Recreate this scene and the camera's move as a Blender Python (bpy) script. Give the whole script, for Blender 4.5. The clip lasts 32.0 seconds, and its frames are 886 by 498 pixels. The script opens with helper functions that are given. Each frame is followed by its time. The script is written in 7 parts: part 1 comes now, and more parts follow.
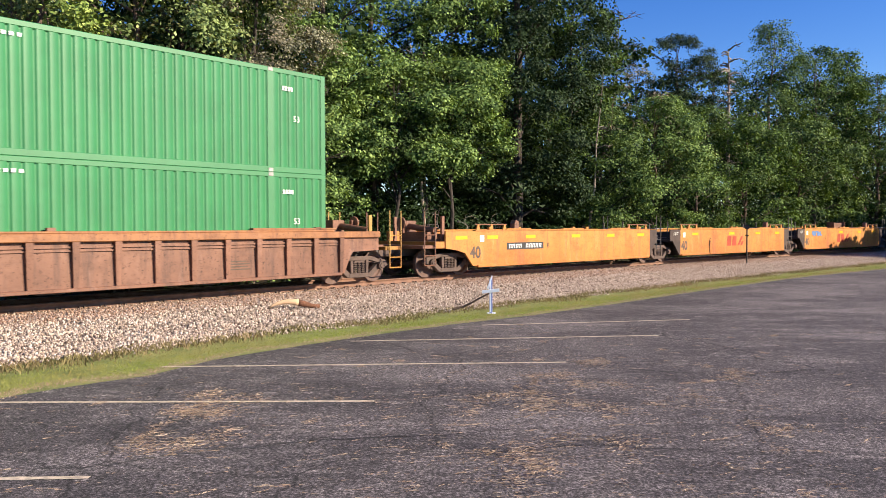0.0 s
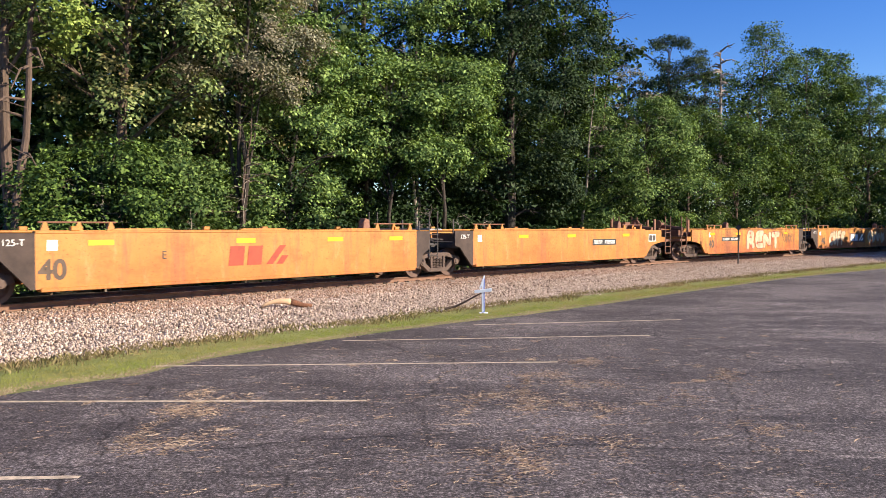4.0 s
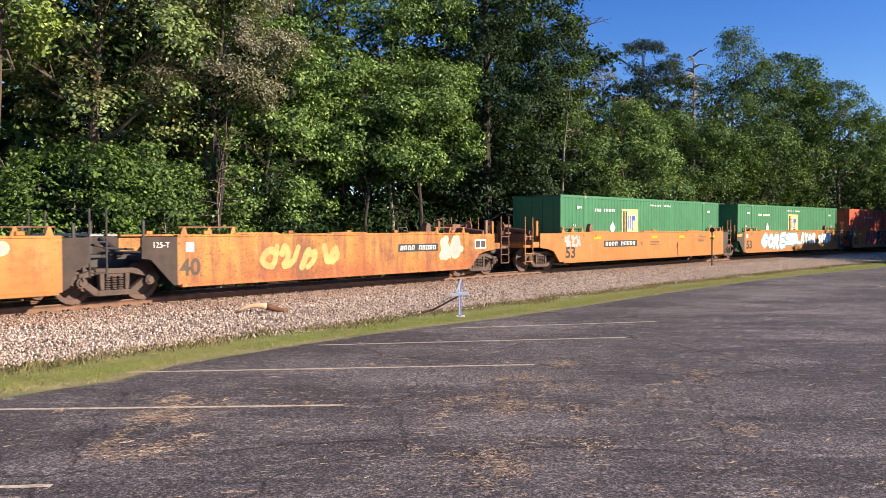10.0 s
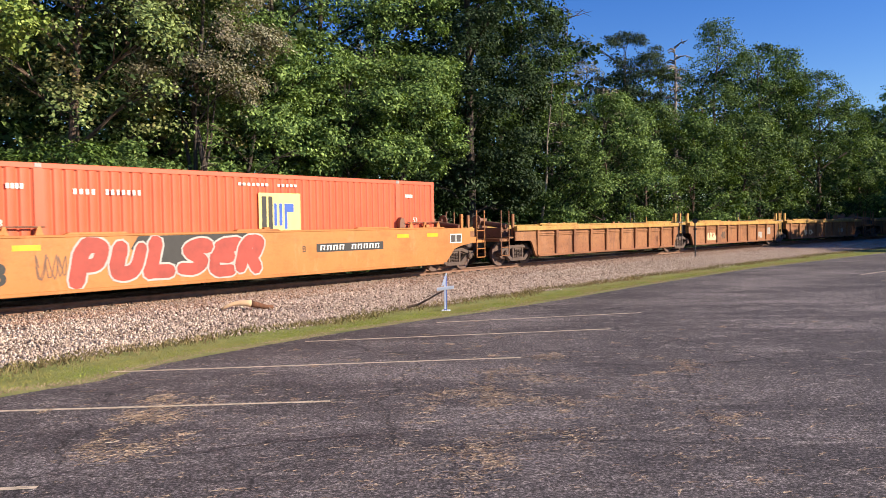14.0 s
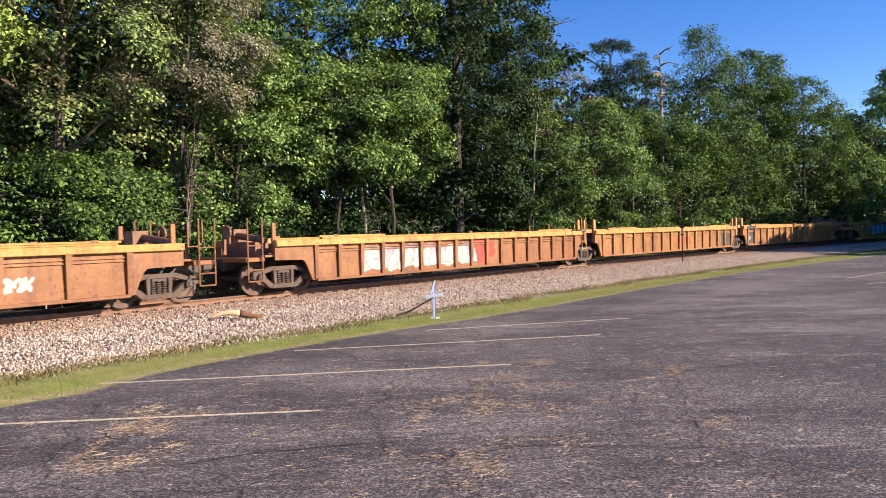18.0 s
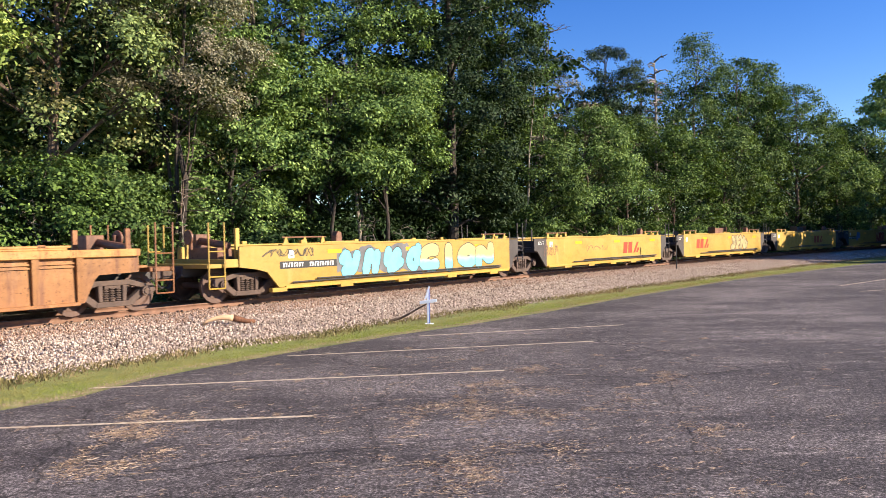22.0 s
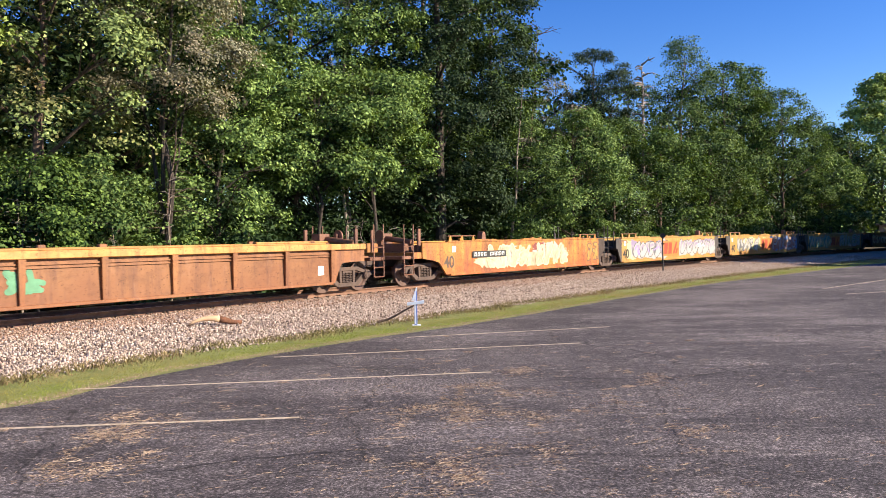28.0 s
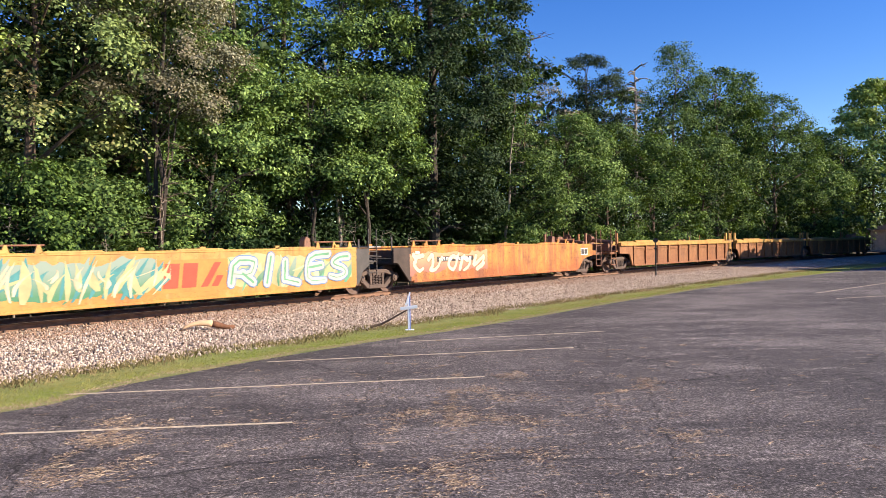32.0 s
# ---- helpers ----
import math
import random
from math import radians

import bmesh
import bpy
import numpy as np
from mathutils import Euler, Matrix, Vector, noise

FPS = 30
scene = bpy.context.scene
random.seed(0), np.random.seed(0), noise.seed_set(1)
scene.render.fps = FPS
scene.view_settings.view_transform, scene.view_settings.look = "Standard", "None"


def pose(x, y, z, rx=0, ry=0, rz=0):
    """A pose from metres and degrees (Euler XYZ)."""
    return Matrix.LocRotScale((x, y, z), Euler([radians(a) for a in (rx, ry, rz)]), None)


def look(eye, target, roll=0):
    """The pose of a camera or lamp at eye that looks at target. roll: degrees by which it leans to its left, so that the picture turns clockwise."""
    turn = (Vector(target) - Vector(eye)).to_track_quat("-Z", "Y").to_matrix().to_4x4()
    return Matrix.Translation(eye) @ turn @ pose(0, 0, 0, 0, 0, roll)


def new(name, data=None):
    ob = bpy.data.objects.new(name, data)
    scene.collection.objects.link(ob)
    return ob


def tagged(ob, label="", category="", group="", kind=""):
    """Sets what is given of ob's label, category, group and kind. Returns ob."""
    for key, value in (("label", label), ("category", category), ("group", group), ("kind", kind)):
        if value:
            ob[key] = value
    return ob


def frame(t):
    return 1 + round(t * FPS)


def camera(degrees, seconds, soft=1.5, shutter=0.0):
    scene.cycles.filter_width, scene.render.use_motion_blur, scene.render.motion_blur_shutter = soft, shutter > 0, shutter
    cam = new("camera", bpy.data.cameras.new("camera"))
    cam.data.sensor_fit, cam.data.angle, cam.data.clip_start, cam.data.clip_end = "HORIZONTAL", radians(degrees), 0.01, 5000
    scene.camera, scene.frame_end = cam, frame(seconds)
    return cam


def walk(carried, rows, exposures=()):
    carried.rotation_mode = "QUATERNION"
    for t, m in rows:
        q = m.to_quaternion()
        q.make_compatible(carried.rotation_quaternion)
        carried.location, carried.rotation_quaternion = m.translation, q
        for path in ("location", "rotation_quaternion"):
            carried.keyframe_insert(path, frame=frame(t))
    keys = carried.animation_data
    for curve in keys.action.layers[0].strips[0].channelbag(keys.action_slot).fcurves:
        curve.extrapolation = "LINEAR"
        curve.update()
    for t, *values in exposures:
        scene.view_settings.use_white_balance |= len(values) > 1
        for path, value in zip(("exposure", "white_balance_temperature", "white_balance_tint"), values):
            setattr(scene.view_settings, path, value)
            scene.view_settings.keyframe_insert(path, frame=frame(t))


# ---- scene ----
H_EYE = 2.13
cam = camera(57.81, 32.0, soft=0.6, shutter=0.08)


def aim(yaw, pitch, roll):
    a, b = radians(yaw), radians(pitch)
    eye = Vector((0, 0, H_EYE))
    return look(eye, eye + Vector((math.sin(a) * math.cos(b), math.cos(a) * math.cos(b), math.sin(b))), roll)


walk(cam, [(t, aim(a, b, c)) for t, a, b, c in (
    (0, -2.25, -1.57, -0.10), (0.5, -2.19, -1.60, -0.04), (1, -2.13, -1.79, -0.05), (1.5, -2.12, -1.90, -0.05),
    (2, -2.10, -1.77, 0.06), (2.5, -2.09, -1.58, 0.07), (3, -1.97, -1.55, -0.00), (3.5, -1.84, -1.62, -0.02),
    (5.5, -1.07, -1.42, 0.22), (6, -0.79, -1.41, 0.13), (6.5, -0.73, -1.38, 0.26), (7, -0.57, -1.45, 0.26),
    (7.5, -0.36, -1.57, 0.15), (8, -0.19, -1.64, 0.13), (8.5, -0.07, -1.70, 0.14), (9, -0.00, -1.66, 0.04),
    (9.5, -0.02, -1.53, 0.03), (10, -0.04, -1.35, -0.15), (10.5, -0.01, -1.27, -0.48), (11, 0.24, -1.35, -0.66),
    (11.5, 0.48, -1.49, -0.75), (12, 0.62, -1.60, -0.80), (12.5, 0.79, -1.60, -0.85), (13, 1.03, -1.58, -1.02),
    (13.5, 1.12, -1.68, -1.06), (14, 1.04, -1.76, -0.92), (14.5, 1.10, -1.72, -1.05), (16.5, 1.70, -1.47, -1.32),
    (17, 1.84, -1.33, -1.38), (17.5, 1.88, -1.24, -1.41), (18, 1.88, -1.24, -1.44), (18.5, 1.89, -1.10, -1.37),
    (19, 1.98, -0.95, -1.28), (19.5, 2.04, -0.87, -1.25), (20, 2.07, -0.84, -1.18), (20.5, 2.02, -0.84, -1.22),
    (21, 2.03, -0.79, -1.20), (21.5, 2.15, -0.78, -1.19), (22, 2.29, -0.84, -1.13), (22.5, 2.49, -0.89, -1.02),
    (23, 2.68, -0.79, -1.06), (23.5, 2.74, -0.65, -0.94), (24, 2.83, -0.53, -1.02), (24.5, 3.03, -0.59, -1.08),
    (25, 3.15, -0.76, -0.92), (25.5, 3.25, -0.86, -0.90), (27.5, 3.21, -0.79, -0.99), (28, 3.18, -0.75, -0.90),
    (28.5, 3.17, -0.75, -0.87), (29, 3.20, -0.77, -0.88), (29.5, 3.29, -0.81, -0.88), (30, 3.45, -0.80, -0.92),
    (30.5, 3.51, -0.67, -0.92), (31, 3.65, -0.61, -0.99), (31.5, 3.65, -0.58, -0.90), (32, 3.66, -0.43, -0.88),
)], [(0, 1.04), (8, 1.04), (12, 0.86), (14.5, 0.93), (17.5, 1.17), (32, 1.16)])

# ---- light ----
SUN_AZ, SUN_EL = radians(-14), radians(25)      # from the +x axis towards +y
world = bpy.data.worlds.new("world")
scene.world = world
world.use_nodes = True
sky = world.node_tree.nodes.new("ShaderNodeTexSky")
sky.sky_type = "NISHITA"
sky.sun_disc = False
sky.sun_elevation = SUN_EL
sky.sun_rotation = radians(90) - SUN_AZ
sky.air_density, sky.dust_density, sky.ozone_density = 1.0, 0.0, 4.0
background = world.node_tree.nodes["Background"]
background.inputs[1].default_value = 0.086
deeper = world.node_tree.nodes.new("ShaderNodeHueSaturation")
deeper.inputs["Saturation"].default_value = 1.30
deeper.inputs["Hue"].default_value = 0.521
world.node_tree.links.new(sky.outputs[0], deeper.inputs["Color"])
world.node_tree.links.new(deeper.outputs[0], background.inputs[0])
sun = new("sun", bpy.data.lights.new("sun", "SUN"))
sun.data.energy, sun.data.angle, sun.data.color = 5.0, radians(0.5), (1.0, 0.85, 0.65)
sun.matrix_world = look((0, 0, 60), Vector((0, 0, 60)) - Vector(
    (math.cos(SUN_AZ) * math.cos(SUN_EL), math.sin(SUN_AZ) * math.cos(SUN_EL), math.sin(SUN_EL))))

# ---- plan: the track is an arc with straight ends; s runs along it, o is the distance from it towards the lot ----
CENTRE = Vector((293.12, -219.48))
RAD = 385.6
ALONG = Vector((0.5994, 0.8005))
OUT = Vector((-0.8005, 0.5994))
RAIL = 0.41
S_MIN, S_MAX = -70.0, 150.0


def plan(s, o=0.0):
    """The place in plan of a point s along the track and o to its near side."""
    c = min(max(s, S_MIN), S_MAX)
    a = c / RAD
    out = OUT * math.cos(a) + ALONG * math.sin(a)
    along = ALONG * math.cos(a) - OUT * math.sin(a)
    return CENTRE + out * (RAD - o) + along * (s - c)


def heading(s):
    a = min(max(s, S_MIN), S_MAX) / RAD
    along = ALONG * math.cos(a) - OUT * math.sin(a)
    return math.degrees(math.atan2(along.y, along.x))


def bearing(az, o):
    """The place in plan at a bearing from the viewer (degrees, right of the y axis) where the offset from the track is o."""
    d = Vector((math.sin(radians(az)), math.cos(radians(az))))
    b = d.dot(CENTRE)
    root = math.sqrt(max(b * b - CENTRE.length_squared + (RAD - o) ** 2, 0))
    return d * (b + root)


# ---- materials ----
def nodes_of(name):
    m = bpy.data.materials.new(name)
    m.use_nodes = True
    return m, m.node_tree.nodes, m.node_tree.links, m.node_tree.nodes["Principled BSDF"]


def noise_node(n, l, scale, detail=6, rough=0.6, vector=None):
    t = n.new("ShaderNodeTexNoise")
    t.inputs["Scale"].default_value, t.inputs["Detail"].default_value, t.inputs["Roughness"].default_value = scale, detail, rough
    if vector:
        l.new(vector, t.inputs["Vector"])
    return t.outputs["Fac"]


def ramp(n, l, fac, stops):
    r = n.new("ShaderNodeValToRGB")
    while len(r.color_ramp.elements) < len(stops):
        r.color_ramp.elements.new(0.5)
    for e, (p, c) in zip(r.color_ramp.elements, stops):
        e.position, e.color = p, (*c, 1) if len(c) == 3 else c
    l.new(fac, r.inputs[0])
    return r.outputs[0]


def grey(v):
    return (v, v, v)


def mix(n, l, fac, a, b, mode="MIX"):
    m = n.new("ShaderNodeMix")
    m.data_type, m.blend_type = "RGBA", mode
    for sock, v in ((m.inputs[0], fac), (m.inputs[6], a), (m.inputs[7], b)):
        if hasattr(v, "links"):
            l.new(v, sock)
        elif isinstance(v, (int, float)):
            sock.default_value = v
        else:
            sock.default_value = (*v, 1)
    return m.outputs[2]


def stretched(n, l, scale, space="Object"):
    c = n.new("ShaderNodeTexCoord")
    m = n.new("ShaderNodeMapping")
    m.inputs["Scale"].default_value = scale
    l.new(c.outputs[space], m.inputs[0])
    return m.outputs[0]


def bump(n, l, b, height, strength, distance=0.01):
    k = n.new("ShaderNodeBump")
    k.inputs["Strength"].default_value, k.inputs["Distance"].default_value = strength, distance
    l.new(height, k.inputs["Height"])
    l.new(k.outputs[0], b.inputs["Normal"])


def plain(name, colour, rough=0.6, metal=0.0, var=0.25, scale=3.0):
    """Paint or metal with soft unevenness and a little dirt."""
    m, n, l, b = nodes_of(name)
    v = stretched(n, l, (1, 1, 1))
    f = noise_node(n, l, scale, 8, 0.65, v)
    dark = tuple(c * (1 - var) for c in colour)
    light = tuple(min(1, c * (1 + var * 0.6)) for c in colour)
    l.new(ramp(n, l, f, ((0.3, dark), (0.7, light))), b.inputs["Base Color"])
    b.inputs["Roughness"].default_value, b.inputs["Metallic"].default_value = rough, metal
    bump(n, l, b, noise_node(n, l, 60, 4, 0.6, v), 0.12, 0.005)
    return m


def car_paint(name, colour, faded, rust, amount):
    """Weathered car paint: faded patches, streaks that run down, rust spots."""
    m, n, l, b = nodes_of(name)
    v = stretched(n, l, (1, 1, 1))
    streak = noise_node(n, l, 1.0, 8, 0.7, stretched(n, l, (3.2, 1, 0.35)))
    patch = noise_node(n, l, 0.7, 6, 0.6, v)
    fine = noise_node(n, l, 14, 8, 0.7, v)
    info = n.new("ShaderNodeObjectInfo")
    xyz = n.new("ShaderNodeSeparateXYZ")
    l.new(v, xyz.inputs[0])
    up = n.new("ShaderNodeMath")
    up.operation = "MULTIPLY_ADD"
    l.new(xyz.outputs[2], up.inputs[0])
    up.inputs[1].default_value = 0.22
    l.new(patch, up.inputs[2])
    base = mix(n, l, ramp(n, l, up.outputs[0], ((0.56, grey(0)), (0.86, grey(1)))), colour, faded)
    r1 = ramp(n, l, streak, ((0.56 - amount * 0.22, grey(0)), (0.70 - amount * 0.18, grey(0.8))))
    col = mix(n, l, r1, base, rust)
    pale = noise_node(n, l, 1.6, 8, 0.7, stretched(n, l, (1.6, 1, 0.5)))
    col = mix(n, l, ramp(n, l, pale, ((0.56, grey(0)), (0.68, grey(0.28)))), col, tuple(min(0.85, c * 1.2 + 0.10) for c in faded))
    spots = ramp(n, l, fine, ((0.61 - amount * 0.12, grey(0)), (0.68 - amount * 0.1, grey(0.9))))
    col = mix(n, l, spots, col, tuple(c * 0.55 for c in rust))
    grime = noise_node(n, l, 1.0, 9, 0.72, stretched(n, l, (1.1, 1, 2.0)))
    low = 0.80 - 0.35 * max(0.0, amount)
    col = mix(n, l, 1.0, col, ramp(n, l, grime, ((0.34, (low, low * 0.93, low * 0.88)), (0.52, grey(1.0)))), "MULTIPLY")
    hsv = n.new("ShaderNodeHueSaturation")
    l.new(col, hsv.inputs["Color"])
    mr = n.new("ShaderNodeMapRange")
    mr.inputs[3].default_value, mr.inputs[4].default_value = 0.82, 1.06
    l.new(info.outputs["Random"], mr.inputs[0])
    l.new(mr.outputs[0], hsv.inputs["Value"])
    l.new(hsv.outputs[0], b.inputs["Base Color"])
    b.inputs["Roughness"].default_value = 0.55
    l.new(ramp(n, l, fine, ((0.3, grey(0.42)), (0.8, grey(0.8)))), b.inputs["Roughness"])
    bump(n, l, b, patch, 0.15, 0.02)
    return m


def leaf_mat(name, dark, light, tint=None, tint_amount=0.0):
    m, n, l, b = nodes_of(name)
    g = n.new("ShaderNodeNewGeometry")
    middle = tuple(a * 0.6 + c * 0.4 for a, c in zip(dark, light))
    col = ramp(n, l, g.outputs["Random Per Island"], ((0.0, dark), (0.45, middle), (0.85, light), (1.0, tuple(c * 1.40 + 0.008 for c in light))))
    if tint:
        f = noise_node(n, l, 0.45, 4, 0.6, stretched(n, l, (1, 1, 1)))
        col = mix(n, l, ramp(n, l, f, ((0.58 - tint_amount * 0.3, grey(0)), (0.74 - tint_amount * 0.2, grey(0.9)))), col, tint)
    out = n["Material Output"]
    l.new(col, b.inputs["Base Color"])
    b.inputs["Roughness"].default_value = 0.6
    b.inputs["Specular IOR Level"].default_value = 0.13
    t = n.new("ShaderNodeBsdfTranslucent")
    l.new(mix(n, l, 1.0, col, (1.9, 1.8, 0.8), "MULTIPLY"), t.inputs[0])
    k = n.new("ShaderNodeMixShader")
    k.inputs[0].default_value = 0.11
    l.new(b.outputs[0], k.inputs[1])
    l.new(t.outputs[0], k.inputs[2])
    l.new(k.outputs[0], out.inputs["Surface"])
    return m


def bark_mat(name, colour):
    m, n, l, b = nodes_of(name)
    v = stretched(n, l, (6, 6, 1.2))
    f = noise_node(n, l, 3, 8, 0.7, v)
    l.new(ramp(n, l, f, ((0.3, tuple(c * 0.45 for c in colour)), (0.7, colour))), b.inputs["Base Color"])
    b.inputs["Roughness"].default_value = 0.9
    bump(n, l, b, f, 0.8, 0.04)
    return m


def asphalt_mat():
    """Old sealed asphalt: dark sealer worn off in long scuffs, with pale stone grains showing."""
    m, n, l, b = nodes_of("asphalt")
    v = stretched(n, l, (1, 1, 1))
    big = noise_node(n, l, 0.16, 5, 0.6, v)
    lanes = noise_node(n, l, 1.0, 6, 0.62, stretched(n, l, (0.22, 0.55, 1)))
    scuff = noise_node(n, l, 1.0, 9, 0.74, stretched(n, l, (1.8, 4.2, 1)))
    mid = noise_node(n, l, 5, 6, 0.7, v)
    grain = noise_node(n, l, 38, 3, 0.8, v)
    col = ramp(n, l, big, ((0.36, (0.064, 0.055, 0.056)), (0.62, (0.150, 0.129, 0.127))))
    col = mix(n, l, ramp(n, l, lanes, ((0.42, grey(0.8)), (0.55, grey(0)))), col, (0.048, 0.041, 0.043))
    worn = mix(n, l, 1.0, ramp(n, l, scuff, ((0.53, grey(0)), (0.66, grey(0.75)))), ramp(n, l, mid, ((0.40, grey(0.15)), (0.60, grey(1)))), "MULTIPLY")
    col = mix(n, l, worn, col, (0.30, 0.26, 0.24))
    col = mix(n, l, 1.0, col, ramp(n, l, grain, ((0.38, grey(0.22)), (0.50, grey(0.80)), (0.60, grey(2.2)), (0.68, grey(4.4)))), "MULTIPLY")
    peb = n.new("ShaderNodeTexVoronoi")
    peb.inputs["Scale"].default_value = 24
    l.new(v, peb.inputs["Vector"])
    dots = ramp(n, l, peb.outputs["Distance"], ((0.12, grey(1)), (0.20, grey(0))))
    pick = n.new("ShaderNodeSeparateColor")
    l.new(peb.outputs["Color"], pick.inputs[0])
    few = ramp(n, l, pick.outputs[0], ((0.86, grey(0)), (0.88, grey(1))))
    col = mix(n, l, mix(n, l, 1.0, dots, few, "MULTIPLY"), col, (0.44, 0.39, 0.36))
    vor = n.new("ShaderNodeTexVoronoi")
    vor.feature = "DISTANCE_TO_EDGE"
    vor.inputs["Scale"].default_value = 0.22
    w = n.new("ShaderNodeVectorMath")
    w.operation = "ADD"
    nz = n.new("ShaderNodeTexNoise")
    nz.inputs["Scale"].default_value, nz.inputs["Detail"].default_value = 0.7, 8
    l.new(v, nz.inputs["Vector"])
    l.new(v, w.inputs[0])
    l.new(nz.outputs["Color"], w.inputs[1])
    l.new(w.outputs[0], vor.inputs["Vector"])
    crack = ramp(n, l, vor.outputs["Distance"], ((0.0, grey(0.35)), (0.006, grey(1))))
    col = mix(n, l, 1.0, col, crack, "MULTIPLY")
    l.new(col, b.inputs["Base Color"])
    b.inputs["Roughness"].default_value = 0.85
    b.inputs["Specular IOR Level"].default_value = 0.35
    bump(n, l, b, grain, 0.9, 0.016)
    return m


def earth_mat(name, a, c, scale=2.0):
    m, n, l, b = nodes_of(name)
    v = stretched(n, l, (1, 1, 1))
    f = noise_node(n, l, scale, 10, 0.7, v)
    l.new(ramp(n, l, f, ((0.3, a), (0.7, c))), b.inputs["Base Color"])
    b.inputs["Roughness"].default_value = 0.95
    bump(n, l, b, noise_node(n, l, 25, 6, 0.7, v), 0.7, 0.04)
    return m


def stone_mat(name, stops):
    """Loose stone, each piece its own shade."""
    m, n, l, b = nodes_of(name)
    g = n.new("ShaderNodeNewGeometry")
    col = ramp(n, l, g.outputs["Random Per Island"], stops)
    f = noise_node(n, l, 30, 6, 0.7, stretched(n, l, (1, 1, 1)))
    l.new(mix(n, l, 1.0, col, ramp(n, l, f, ((0.3, grey(0.6)), (0.7, grey(1.15)))), "MULTIPLY"), b.inputs["Base Color"])
    b.inputs["Roughness"].default_value = 0.85
    return m


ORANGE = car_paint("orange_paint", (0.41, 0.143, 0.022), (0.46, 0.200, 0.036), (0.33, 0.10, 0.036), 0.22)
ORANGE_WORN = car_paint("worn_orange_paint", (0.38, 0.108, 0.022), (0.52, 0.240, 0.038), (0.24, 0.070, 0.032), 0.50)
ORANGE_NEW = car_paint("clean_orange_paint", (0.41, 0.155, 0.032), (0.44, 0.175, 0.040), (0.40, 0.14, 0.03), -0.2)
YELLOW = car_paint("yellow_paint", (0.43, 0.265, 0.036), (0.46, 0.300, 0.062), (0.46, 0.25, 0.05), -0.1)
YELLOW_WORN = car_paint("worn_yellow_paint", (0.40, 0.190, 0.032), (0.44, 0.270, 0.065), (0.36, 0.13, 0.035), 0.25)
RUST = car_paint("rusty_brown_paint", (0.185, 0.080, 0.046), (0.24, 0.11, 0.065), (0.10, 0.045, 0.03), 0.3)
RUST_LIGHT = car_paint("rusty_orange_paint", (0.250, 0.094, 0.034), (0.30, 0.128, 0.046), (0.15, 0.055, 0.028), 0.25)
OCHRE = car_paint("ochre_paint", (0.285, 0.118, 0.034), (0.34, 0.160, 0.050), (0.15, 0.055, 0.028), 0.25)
TOPCHORD = car_paint("chord_paint", (0.50, 0.22, 0.04), (0.55, 0.28, 0.08), (0.25, 0.10, 0.03), 0.3)
DARK = plain("dark_grey_steel", (0.056, 0.047, 0.045), 0.65, 0.0, 0.4)
ENDBROWN = plain("brown_black_steel", (0.062, 0.042, 0.035), 0.85, 0.0, 0.5, 2.0)
BOGIE = plain("dusty_cast_steel", (0.105, 0.070, 0.056), 0.85, 0.0, 0.45)
WHEEL = plain("worn_wheel_steel", (0.12, 0.070, 0.055), 0.7, 0.1, 0.4)
GRATE = plain("galvanised_grating", (0.32, 0.31, 0.30), 0.6, 0.4, 0.3)
RAILSTEEL = plain("rusty_rail_steel", (0.20, 0.105, 0.068), 0.8, 0.0, 0.35, 5)
SPIKE = plain("dark_spike_steel", (0.05, 0.032, 0.026), 0.8, 0.0, 0.4, 5)
RAILTOP = plain("polished_rail_head", (0.45, 0.43, 0.41), 0.3, 0.9, 0.2)
TIE = plain("creosoted_wood", (0.07, 0.05, 0.038), 0.9, 0.0, 0.5, 6)
GREEN = plain("green_container_paint", (0.034, 0.185, 0.068), 0.5, 0.0, 0.15, 0.8)
GREEN2 = plain("dusty_green_container_paint", (0.046, 0.195, 0.086), 0.5, 0.0, 0.18, 0.8)
RED = plain("orange_red_container_paint", (0.58, 0.105, 0.045), 0.5, 0.0, 0.15, 0.8)
WHITE = plain("white_marking", (0.75, 0.75, 0.72), 0.6, 0.0, 0.12)
BLACK = plain("black_marking", (0.025, 0.024, 0.024), 0.6, 0.0, 0.3)
FADEDBLACK = plain("faded_black_marking", (0.10, 0.065, 0.045), 0.7, 0.0, 0.5)
MARKRED = plain("red_marking", (0.34, 0.042, 0.014), 0.55, 0.0, 0.3)
MARKYELLOW = plain("yellow_reflector", (0.75, 0.38, 0.01), 0.4, 0.0, 0.1)
MARKBLUE = plain("blue_marking", (0.03, 0.10, 0.45), 0.55, 0.0, 0.2)
ASPHALT = asphalt_mat()
EARTH = earth_mat("leaf_litter", (0.035, 0.028, 0.018), (0.10, 0.08, 0.045), 1.5)
VERGE = earth_mat("verge_soil", (0.115, 0.155, 0.028), (0.29, 0.28, 0.09), 1.6)
BALLAST_BED = earth_mat("crushed_stone_bed", (0.20, 0.152, 0.120), (0.46, 0.365, 0.30), 16)
STONE = stone_mat("crushed_stone", ((0.0, (0.14, 0.095, 0.074)), (0.3, (0.40, 0.30, 0.235)), (0.65, (0.60, 0.475, 0.385)), (1.0, (0.74, 0.625, 0.53))))
STONE_BROWN = stone_mat("rust_stained_stone", ((0.0, (0.15, 0.085, 0.055)), (0.5, (0.38, 0.24, 0.165)), (1.0, (0.62, 0.46, 0.36))))
LINE = plain("worn_line_paint", (0.60, 0.49, 0.36), 0.85, 0.0, 0.5, 14)
